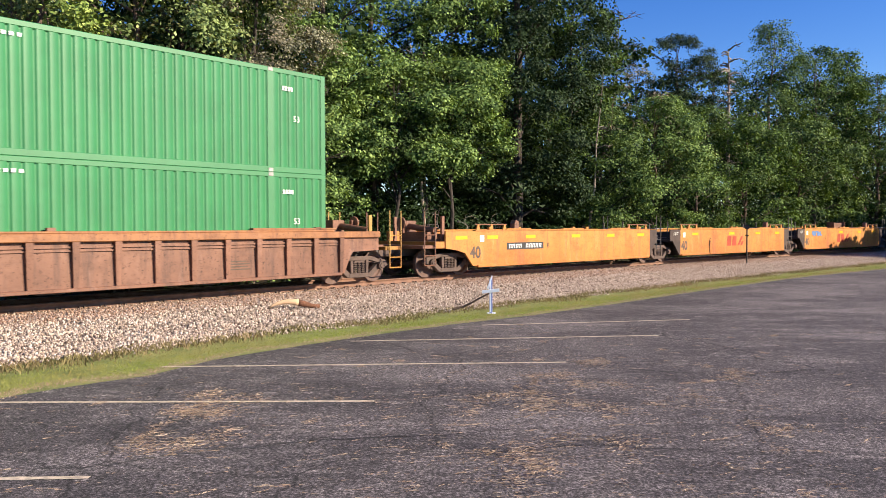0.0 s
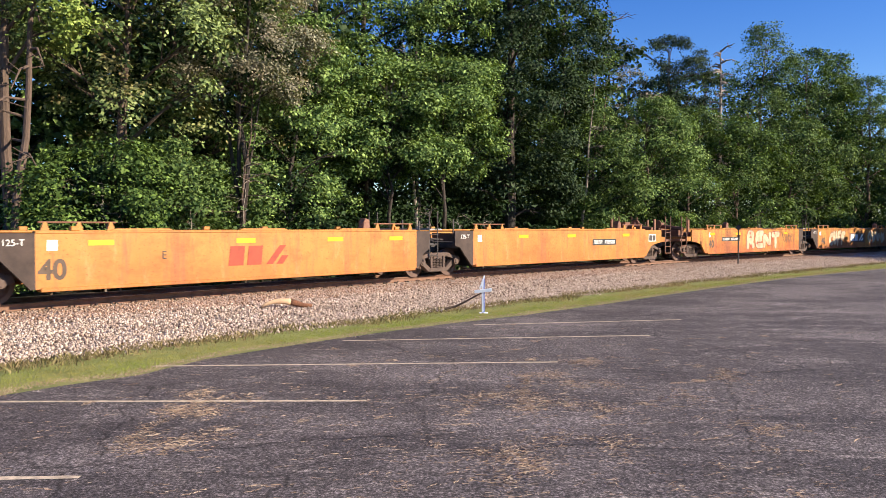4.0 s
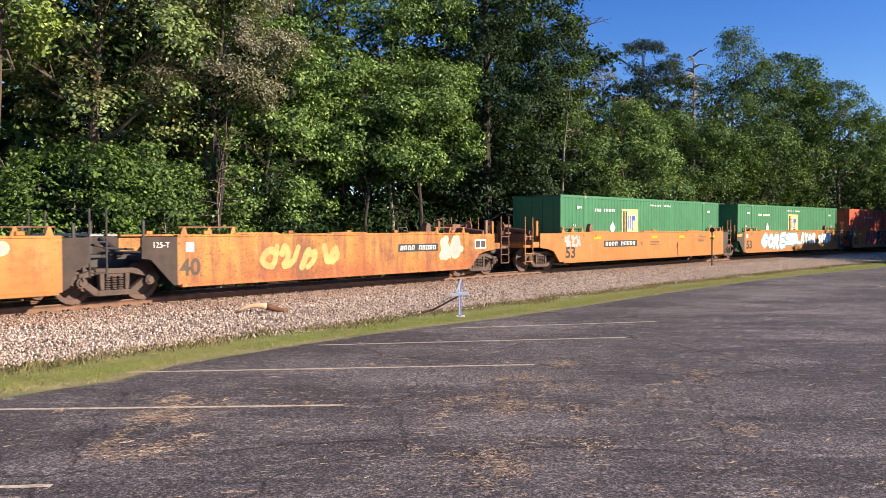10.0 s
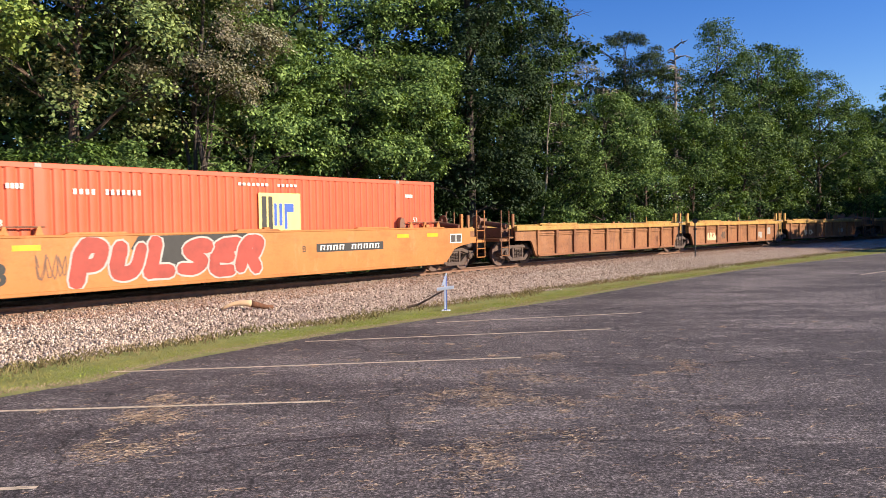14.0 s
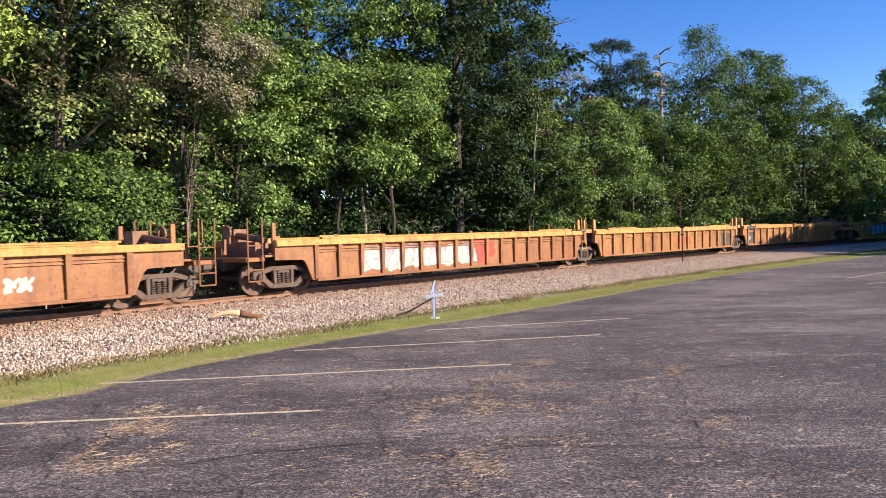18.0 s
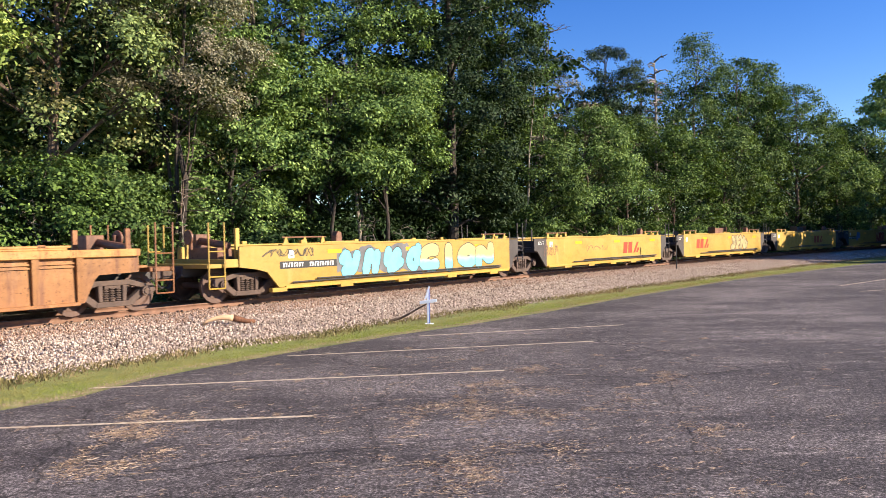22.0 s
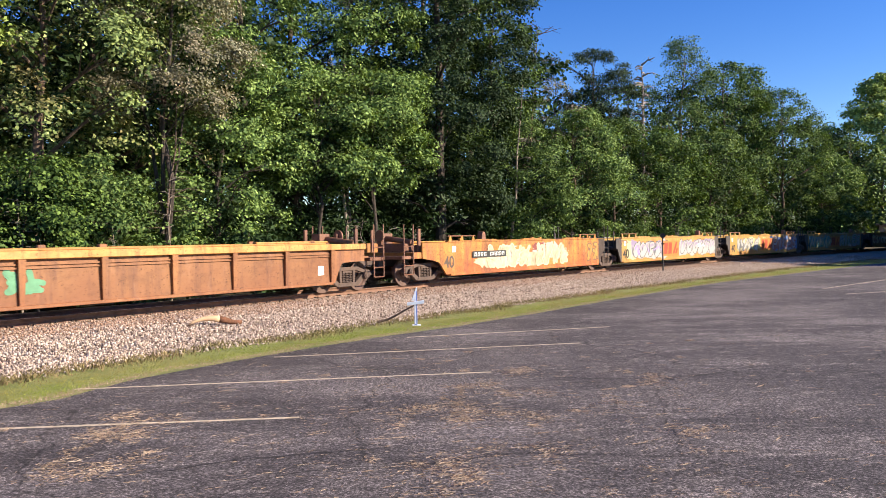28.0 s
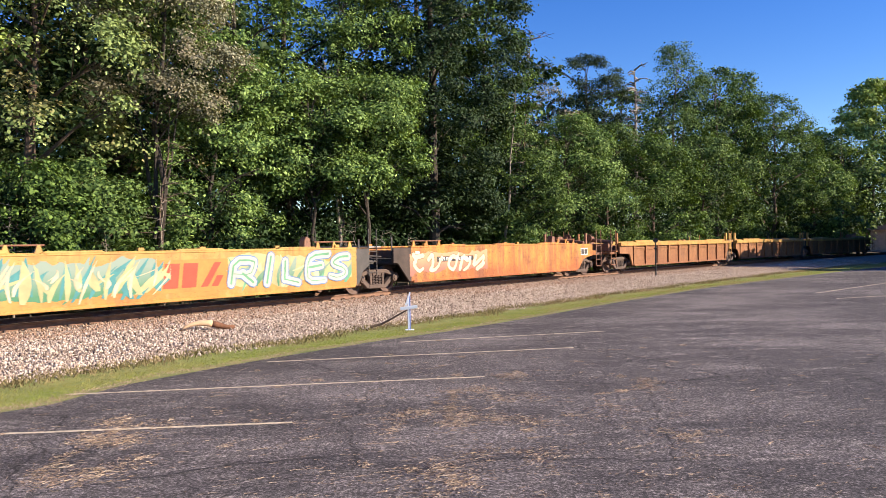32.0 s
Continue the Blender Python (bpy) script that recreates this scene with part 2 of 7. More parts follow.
SEAL = plain("tar_crack_filler", (0.016, 0.014, 0.016), 0.6, 0.0, 0.4, 8)
# dark leaf; inside crowns and in deep woods its tone stands for shade
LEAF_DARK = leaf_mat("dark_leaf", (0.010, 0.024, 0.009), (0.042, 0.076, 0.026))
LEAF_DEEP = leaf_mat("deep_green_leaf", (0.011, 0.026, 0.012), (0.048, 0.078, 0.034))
LEAF_MID = leaf_mat("leaf", (0.030, 0.064, 0.019), (0.150, 0.222, 0.062))
LEAF_BRIGHT = leaf_mat("bright_leaf", (0.044, 0.092, 0.027), (0.212, 0.308, 0.090))
LEAF_LUSH = leaf_mat("lush_leaf", (0.022, 0.050, 0.014), (0.126, 0.198, 0.044))
# leaf lifted to pale yellow: sunshine on these crowns is in the base colour
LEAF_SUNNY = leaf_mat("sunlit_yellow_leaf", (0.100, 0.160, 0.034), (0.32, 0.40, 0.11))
LEAF_GREY = leaf_mat("greyish_leaf", (0.100, 0.106, 0.070), (0.300, 0.295, 0.205), (0.290, 0.235, 0.170), 0.36)
LEAF_TURN = leaf_mat("turning_leaf", (0.070, 0.112, 0.040), (0.260, 0.330, 0.120), (0.300, 0.215, 0.105), 0.26)
LEAF_PINE = leaf_mat("needle", (0.020, 0.040, 0.020), (0.070, 0.100, 0.052))
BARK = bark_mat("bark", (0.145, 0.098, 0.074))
BARK_SHADED = bark_mat("shaded_bark", (0.060, 0.046, 0.038))
BARK_PALE = bark_mat("pale_dead_wood", (0.36, 0.30, 0.25))
WEED = leaf_mat("dusty_weed", (0.10, 0.085, 0.04), (0.26, 0.22, 0.10), (0.30, 0.21, 0.12), 0.3)
GRASS = leaf_mat("grass_blade", (0.15, 0.205, 0.030), (0.30, 0.335, 0.075), (0.33, 0.26, 0.11), 0.55)
DRY = stone_mat("dry_grass", ((0.0, (0.28, 0.18, 0.12)), (0.6, (0.46, 0.33, 0.23)), (1.0, (0.62, 0.49, 0.36))))


# ---- building helpers ----
def part(name, bm, material, parent, label=""):
    me = bpy.data.meshes.new(name)
    bm.to_mesh(me)
    bm.free()
    me.materials.append(material)
    ob = new(name, me)
    ob.parent = parent
    return tagged(ob, label)


def part_mesh(name, me, parent, label="", m=None):
    ob = new(name, me)
    ob.parent = parent
    if m:
        ob.matrix_basis = m
    return tagged(ob, label)


def thing(name, label, category, group="", m=None, kind=""):
    ob = new(name)
    ob.empty_display_size = 0.2
    if m:
        ob.matrix_world = m
    return tagged(ob, label, category, group, kind)


def sheet(name, verts, faces, material, smooth=False):
    """A mesh from an array of vertices and an array of faces with one number of corners."""
    verts, faces = np.asarray(verts, np.float32), np.asarray(faces, np.int32)
    me = bpy.data.meshes.new(name)
    k = faces.shape[1]
    me.vertices.add(len(verts))
    me.vertices.foreach_set("co", verts.ravel())
    me.loops.add(faces.size)
    me.loops.foreach_set("vertex_index", faces.ravel())
    me.polygons.add(len(faces))
    me.polygons.foreach_set("loop_start", np.arange(0, faces.size, k, dtype=np.int32))
    me.update(calc_edges=True)
    if smooth:
        me.polygons.foreach_set("use_smooth", np.ones(len(faces), bool))
    me.materials.append(material)
    return me


def grid_faces(nu, nv):
    i = np.arange((nu - 1) * nv).reshape(nu - 1, nv)[:, :-1].ravel()
    return np.stack([i, i + 1, i + nv + 1, i + nv], 1)


def box(bm, x0, x1, y0, y1, z0, z1):
    v = [bm.verts.new((x, y, z)) for x in (x0, x1) for y in (y0, y1) for z in (z0, z1)]
    for f in ((0, 1, 3, 2), (4, 6, 7, 5), (0, 4, 5, 1), (2, 3, 7, 6), (0, 2, 6, 4), (1, 5, 7, 3)):
        bm.faces.new([v[i] for i in f])


def prism(bm, pts, y0, y1):
    """A plate of outline pts (x, z) from y0 to y1."""
    a = [bm.verts.new((x, y0, z)) for x, z in pts]
    b = [bm.verts.new((x, y1, z)) for x, z in pts]
    fs = [bm.faces.new(a), bm.faces.new(b[::-1])]
    for i in range(len(pts)):
        j = (i + 1) % len(pts)
        fs.append(bm.faces.new((a[j], a[i], b[i], b[j])))
    bmesh.ops.recalc_face_normals(bm, faces=fs)


def rod(bm, p, q, r, r2=None, n=8):
    p, q = Vector(p), Vector(q)
    r2 = r if r2 is None else r2
    d = (q - p).normalized()
    e = d.orthogonal().normalized()
    f = d.cross(e)
    ring = [[bm.verts.new(c + (e * math.cos(a) + f * math.sin(a)) * w) for a in [2 * math.pi * i / n for i in range(n)]]
            for c, w in ((p, r), (q, r2))]
    for i in range(n):
        j = (i + 1) % n
        bm.faces.new((ring[0][i], ring[0][j], ring[1][j], ring[1][i]))
    bm.faces.new(ring[0][::-1])
    bm.faces.new(ring[1])


def softened(bm, w=0.015):
    bmesh.ops.bevel(bm, geom=list(bm.edges), offset=w, segments=1, affect="EDGES", clamp_overlap=True)
    return bm



# ---- ground ----
def span(a, b, step):
    return np.linspace(a, b, max(2, int(round((b - a) / step)) + 1))


def bank(o):
    """Height of the ground by its offset from the track."""
    return float(np.interp(o, (-400, -60, -14, -6.2, -3.2, -1.9, -1.1, 1.1, 2.1, 3.0, 5.2, 6.9, 8.0, 9.5, 14), (7.5, 2.2, 0.35, -0.05, 0.05, 0.20, 0.235, 0.235, 0.225, 0.19, 0.10, 0.01, -0.01, -0.03, -0.05)))


def ground():
    """The whole ground, out to the horizon."""
    ss = np.concatenate([[-1800, -700, -300], span(-110, 190, 3), [300, 700, 1800]])
    oo = np.concatenate([[-1800, -700, -250, -90, -60, -40, -25, -18, -14, -10, -8], span(-6.2, 9.5, 0.6), [12, 20, 40, 80, 130, 180]])
    vs = []
    for s in ss:
        for o in oo:
            p = plan(s, o)
            vs.append((p.x, p.y, bank(o) - 0.06 + (0.10 * noise.noise(Vector((p.x * 0.3, p.y * 0.3, 0))) if o < -7 else 0)))
    ob = new("ground", sheet("ground", vs, grid_faces(len(ss), len(oo)), EARTH, True))
    tagged(ob, "brown soil and leaf litter under the trees", "ground", kind="structure")


def strip(name, s0, s1, step, offsets, z, material, label, category, wiggle=0.0):
    ss = span(s0, s1, step)
    vs = []
    for s in ss:
        for i, o in enumerate(offsets):
            w = wiggle * (noise.noise(Vector((s * 0.5, i * 7.3, 2))) + 0.6 * noise.noise(Vector((s * 1.9, i * 7.3, 5)))) if 0 < wiggle else 0
            oo = o(s) if callable(o) else o
            p = plan(s, oo + (w if i in (0, len(offsets) - 1) else 0))
            vs.append((p.x, p.y, z(oo)))
    me = sheet(name, vs, grid_faces(len(ss), len(offsets)), material, True)
    return tagged(new(name, me), label, category, kind="structure")


EDGE_S = (-60, 0, 5.4, 6.4, 7.8, 9.6, 11.8, 14.2, 16.5, 20.2, 25.5, 30.6, 36.9, 44.6, 60, 90)
EDGE_O = (8.9, 8.7, 8.6, 8.65, 8.2, 8.08, 8.05, 8.15, 8.4, 8.47, 8.3, 8.2, 8.1, 8.5, 8.9, 10)


def lot_edge(s):
    return float(np.interp(s, EDGE_S, EDGE_O))


ground()
strip("ballast_bed", -80, 160, 2.0, list(span(-6.3, 6.3, 0.35)), lambda o: bank(o), BALLAST_BED, "bed of pale crushed stone under the railway track", "ballast", 0.25)
strip("verge", -70, 120, 0.5, [6.5, 6.9, 7.3, 7.7, 8.0, lambda s: lot_edge(s) + 0.5], lambda o: 0.008 + 0.012 * (8 - o if o < 8 else 0), VERGE, "strip of soil and thin grass beside the parking lot", "verge", 0.25)


def lot():
    ss = span(-60, 100, 0.2)
    oo = [0, 0.25, 1, 2.5, 5, 9, 14, 22, 34, 50, 75]
    vs = []
    for s in ss:
        for i, o in enumerate(oo):
            e = lot_edge(s) + o
            if i == 0:
                e += 0.20 * noise.noise(Vector((s * 0.9, 3, 1))) + 0.16 * noise.noise(Vector((s * 3.1, 9, 1))) + 0.08 * noise.noise(Vector((s * 8.0, 5, 1)))
            p = plan(s, e)
            vs.append((p.x, p.y, 0.035 if i else 0.0))
    vs = np.array(vs)
    vs[:, 2] = np.where(vs[:, 2] > 0.01, 0.012, -0.02)
    tagged(new("pavement", sheet("pavement", vs, grid_faces(len(ss), len(oo)), ASPHALT, True)),
           "cracked dark asphalt parking lot with weeds in its cracks", "parking lot", kind="structure")


lot()


def parking_lines():
    """Worn stripes between the stalls: left end, right end."""
    for x0, y0, x1, y1 in ((-5.2, 6.45, -3.26, 6.62), (-6.4, 9.42, -1.22, 9.66), (-4.75, 11.95, 1.43, 12.55), (-2.3, 14.75, 3.57, 15.71),
                           (0.15, 17.25, 4.89, 18.41), (16.0, 29.4, 22.4, 35.0), (15.2, 26.6, 18.5, 27.8)):
        a, b = Vector((x0, y0)), Vector((x1, y1))
        d = (b - a).normalized()
        side = Vector((-d.y, d.x)) * 0.042
        n = 90
        vs, fs = [], []
        for i in range(n + 1):
            p = a.lerp(b, i / n)
            for k in (-1, 1):
                q = p + side * k * (1 + 0.35 * noise.noise(Vector((p.x * 6, p.y * 6, k))))
                vs.append((q.x, q.y, 0.017))
        for i in range(n):
            if noise.noise(Vector((i * 0.9, x0, 4))) > -0.75:
                fs.append((2 * i, 2 * i + 2, 2 * i + 3, 2 * i + 1))
        ob = new("parking_line", sheet("parking_line", vs, fs, LINE))
        tagged(ob, "worn cream parking stripe painted on the asphalt", "parking line", "parking stripes", "structure")


parking_lines()


# ---- track ----
def track():
    t = thing("railway_track", "rusty steel railway track on wooden ties in crushed stone", "railway track", kind="structure")
    prof = [(-0.068, -0.171), (0.068, -0.171), (0.068, -0.155), (0.012, -0.135), (0.012, -0.045), (0.036, -0.035), (0.036, -0.006), (0.028, 0.0),
            (-0.028, 0.0), (-0.036, -0.006), (-0.036, -0.035), (-0.012, -0.045), (-0.012, -0.135), (-0.068, -0.155)]
    ss = np.concatenate([[-560], span(-70, 150, 2.0), [640]])
    for o in (-0.755, 0.755):
        vs = [(*plan(s, o + a).to_tuple(), RAIL + z) for s in ss for a, z in prof + prof[:1]]
        me = sheet("rail", vs, grid_faces(len(ss), len(prof) + 1), RAILSTEEL)
        part_mesh("rail", me, t)
        vs = [(*plan(s, o + a).to_tuple(), RAIL + 0.002) for s in ss for a in (-0.026, 0.026)]
        part_mesh("rail_head", sheet("rail_head", vs, grid_faces(len(ss), 2), RAILTOP), t, "polished running surface of the rail")
    bm = bmesh.new()
    box(bm, -0.11, 0.11, -1.3, 1.3, -0.18, 0)
    me = bpy.data.meshes.new("tie")
    bm.to_mesh(me)
    bm.free()
    me.materials.append(TIE)
    bm = bmesh.new()
    box(bm, -0.10, 0.10, -0.16, 0.16, 0, 0.02)
    for x in (-0.06, 0.06):
        for y in (-0.095, 0.095):
            box(bm, x - 0.02, x + 0.02, y - 0.025, y + 0.025, 0.02, 0.065)
    plate = bpy.data.meshes.new("tie_plate")
    bm.to_mesh(plate)
    bm.free()
    plate.materials.append(SPIKE)
    s = 2.0
    rnd = random.Random(5)
    while s < 80:
        p = plan(s)
        tie = part_mesh("tie", me, t, m=pose(p.x, p.y, RAIL - 0.195, 0, 0, heading(s) + rnd.uniform(-1, 1)))
        if s < 70:
            part_mesh("tie_plate", plate, tie, m=pose(0, -0.755, 0))
        s += 0.52


track()


def stones(name, count, seed, s_range, o_of, size, material, label):
    """Loose angular stones as one joined mesh."""
    r = np.random.default_rng(seed)
    base = np.array([(1, 0, 0), (-1, 0, 0), (0, 1, 0), (0, -1, 0), (0, 0, 1), (0, 0, -1)], float)
    tri = np.array([(0, 2, 4), (2, 1, 4), (1, 3, 4), (3, 0, 4), (2, 0, 5), (1, 2, 5), (3, 1, 5), (0, 3, 5)])
    u = r.random(count)
    s = s_range[0] + (s_range[1] - s_range[0]) * u ** 2.1
    o = o_of(r, count, s)
    a = np.clip(s, S_MIN, S_MAX) / RAD
    ox, oy = OUT.x * np.cos(a) + ALONG.x * np.sin(a), OUT.y * np.cos(a) + ALONG.y * np.sin(a)
    px, py = CENTRE.x + ox * (RAD - o), CENTRE.y + oy * (RAD - o)
    pz = np.interp(o, (-3.2, -1.9, -1.1, 1.1, 2.1, 3.0, 5.2, 6.9, 8.0), (0.05, 0.20, 0.235, 0.235, 0.225, 0.19, 0.10, 0.01, -0.01))
    pz += np.where(o > 2.6, 0.022 * (1 + np.sin(s * 1.7 + o * 1.1) * np.sin(s * 0.63 - o * 2.3)), 0) * np.clip((6.6 - o) / 2, 0, 1)
    sz = size[0] + (size[1] - size[0]) * r.random(count) ** 2
    q = r.normal(size=(count, 4))
    q /= np.linalg.norm(q, axis=1)[:, None]
    w, x, y, z = q.T
    rot = np.stack([1 - 2 * (y * y + z * z), 2 * (x * y - z * w), 2 * (x * z + y * w), 2 * (x * y + z * w), 1 - 2 * (x * x + z * z), 2 * (y * z - x * w),
                    2 * (x * z - y * w), 2 * (y * z + x * w), 1 - 2 * (x * x + y * y)], 1).reshape(-1, 3, 3)
    v = base[None] * (0.55 + 0.75 * r.random((count, 6, 1))) * np.stack([np.ones(count), 0.6 + 0.4 * r.random(count), 0.55 + 0.3 * r.random(count)], 1)[:, None]
    v = np.einsum("nij,nkj->nki", rot, v) * (sz / 2)[:, None, None]
    v += np.stack([px, py, pz + 0.3 * sz * (r.random(count) * 0.9)], 1)[:, None]
    f = (tri[None] + 6 * np.arange(count)[:, None, None]).reshape(-1, 3)
    return tagged(new(name, sheet(name, v.reshape(-1, 3), f, material)), label, "gravel", kind="stuff")


stones("ballast_stones", 60000, 3, (3, 75), lambda r, n, s: 2.7 + (4.05 + 0.25 * np.sin(s * 0.9) * np.sin(s * 0.37)) * r.random(n) ** 0.9 + r.normal(0, 0.10, n), (0.035, 0.098), STONE, "pale crushed stones of the railway bank")
stones("track_stones", 20000, 4, (3, 70), lambda r, n, s: 0.93 + 2.3 * r.random(n), (0.04, 0.09), STONE_BROWN, "rust-stained crushed stones beside the rails")


def blades(name, count, seed, s_range, o_of, height, width, material, label, category, xy=None):
    """Thin upright blades as one joined mesh."""
    r = np.random.default_rng(seed)
    if xy is None:
        s = s_range[0] + (s_range[1] - s_range[0]) * r.random(count) ** 1.5
        o = o_of(r, count, s)
        a = s / RAD
        ox, oy = OUT.x * np.cos(a) + ALONG.x * np.sin(a), OUT.y * np.cos(a) + ALONG.y * np.sin(a)
        px, py = CENTRE.x + ox * (RAD - o), CENTRE.y + oy * (RAD - o)
    else:
        px, py = xy
        count = len(px)
    th = r.random(count) * 2 * np.pi
    h = height[0] + (height[1] - height[0]) * r.random(count) ** 2
    lean = r.normal(0, 0.45, (count, 2)) * h[:, None]
    d = np.stack([np.cos(th), np.sin(th)], 1) * (width * (0.6 + 0.8 * r.random(count)))[:, None]
    base = np.stack([px, py], 1)
    z0 = np.full(count, 0.012)
    v = np.stack([np.c_[base - d, z0], np.c_[base + d, z0], np.c_[base + lean * 0.45 + d * 0.7, z0 + h * 0.6], np.c_[base + lean, z0 + h]], 1)
    f = np.arange(count * 4).reshape(-1, 4)
    return tagged(new(name, sheet(name, v.reshape(-1, 3), f, material)), label, category, kind="stuff")


def edge_of(s):
    return np.interp(s, EDGE_S, EDGE_O)


def verge_o(r, n, s):
    e = edge_of(s)
    lo = np.interp(s, (0, 9, 12, 15, 24, 34, 46), (6.6, 6.55, 6.7, 7.05, 7.1, 7.0, 6.6))
    return lo + (e - lo - 0.05) * r.random(n) ** 0.8 + r.normal(0, 0.08, n)


blades("grass", 110000, 7, (2, 80), verge_o, (0.006, 0.026), 0.0060, GRASS, "short green grass on the verge", "grass")
blades("weeds", 24000, 8, (2, 70), lambda r, n, s: 6.72 + 0.25 * np.sin(s * 1.3) * np.sin(s * 0.37) + r.normal(0, 0.24, n), (0.03, 0.13), 0.009, WEED, "dusty low weeds at the foot of the stone bank", "weeds")
blades("dry_edge_grass", 26000, 9, (2, 50), lambda r, n, s: edge_of(s) + r.normal(0.0, 0.13, n) + 0.15 * np.sin(s * 2.7) * np.sin(s * 0.9), (0.004, 0.022), 0.0060, DRY, "dry straw-coloured grass along the asphalt edge", "dry grass")


TUFTS = ((0.85, 11.34), (0.71, 10.12), (1.44, 10.75), (1.25, 9.58), (0.89, 9.69), (0.41, 7.55), (0.28, 7.3), (0.57, 6.97), (0.58, 7.23), (0.3, 6.7), (0.91, 7.98),
         (1.49, 7.84), (0.07, 9.87), (0.33, 9.97), (0.69, 9.26), (1.23, 11.46), (1.95, 12.63), (1.57, 9.38), (1.74, 12.5), (1.9, 10.8), (-3.44, 9.11), (-3.32, 9.02),
         (-3.05, 9.01), (-2.88, 8.96), (-2.85, 7.67), (-2.6, 7.95), (-3.32, 7.86), (-3.17, 9.51), (-3.38, 9.99), (-2.74, 9.72), (-2.9, 7.55), (-3.2, 7.51), (2.76, 9.96),
         (3.07, 8.46), (3.61, 11.26), (3.83, 11.79))
# cracks in which dry grass grows, and cracks filled with tar
STRAW_CRACKS = (((2.24, 9.57), (2.55, 8.99), (2.89, 8.29), (3.25, 8.44)), ((2.77, 10.83), (3.65, 11.25), (3.78, 12.05)), ((1.28, 8.07), (1.3, 7.6), (1.45, 7.66), (1.48, 7.22)),
                ((0.86, 11.47), (0.71, 10.12)), ((-0.24, 14.24), (0.4, 13.99)), ((-2.85, 10.28), (-3.17, 9.51), (-3.37, 7.88)))
TAR_CRACKS = (((-4.24, 10.11), (-3.92, 9.94), (-3.58, 9.74)), ((-3.66, 9.09), (-3.14, 8.51), (-3.18, 8.12), (-3.56, 7.39)),
              ((-3.53, 6.82), (-2.79, 7.34), (-1.46, 7.92), (-0.58, 8.05), (0.16, 8.29), (0.83, 8.47)), ((-0.71, 9.91), (-0.12, 10.03), (0.43, 10.26)), ((9.45, 23.52), (9.64, 21.89)),
              ((13.89, 27.57), (14.49, 26.45), (13.99, 24.04)), ((7.01, 21.76), (7.43, 20.33), (6.98, 15.09), (5.82, 14.52)), ((7.17, 26.34), (9.38, 23.33), (11.56, 19.36)))


def along(path, step):
    """Points at even steps on a bent line, each with its heading."""
    out = []
    for a, b in zip(path, path[1:]):
        a, b = Vector(a), Vector(b)
        n = max(1, int((b - a).length / step))
        h = math.atan2(b.y - a.y, b.x - a.x)
        out += [(a.lerp(b, k / n), h) for k in range(n)]
    return out + [(Vector(path[-1]), out[-1][1])]


def tar_cracks():
    for k, path in enumerate(TAR_CRACKS):
        pts = along(path, 0.06)
        vs, fs = [], []
        for i, (p, h) in enumerate(pts):
            q = Vector((p.x * 2.3, p.y * 2.3, k))
            shift = 0.10 * noise.noise(q) + 0.035 * noise.noise(q * 5)
            half = max(0.003, 0.010 + 0.016 * noise.noise(q * 3)) * min(1, (i + 1) / 8, (len(pts) - i) / 8)
            side = Vector((-math.sin(h), math.cos(h)))
            for d in (shift - half, shift + half):
                e = p + side * d
                vs.append((e.x, e.y, 0.0145))
            if i:
                fs.append((2 * i - 2, 2 * i, 2 * i + 1, 2 * i - 1))
        tagged(new("tar_seam", sheet("tar_seam", vs, fs, SEAL)), "black tar line filling a crack in the asphalt", "crack", "tar lines in the asphalt", "structure")


tar_cracks()


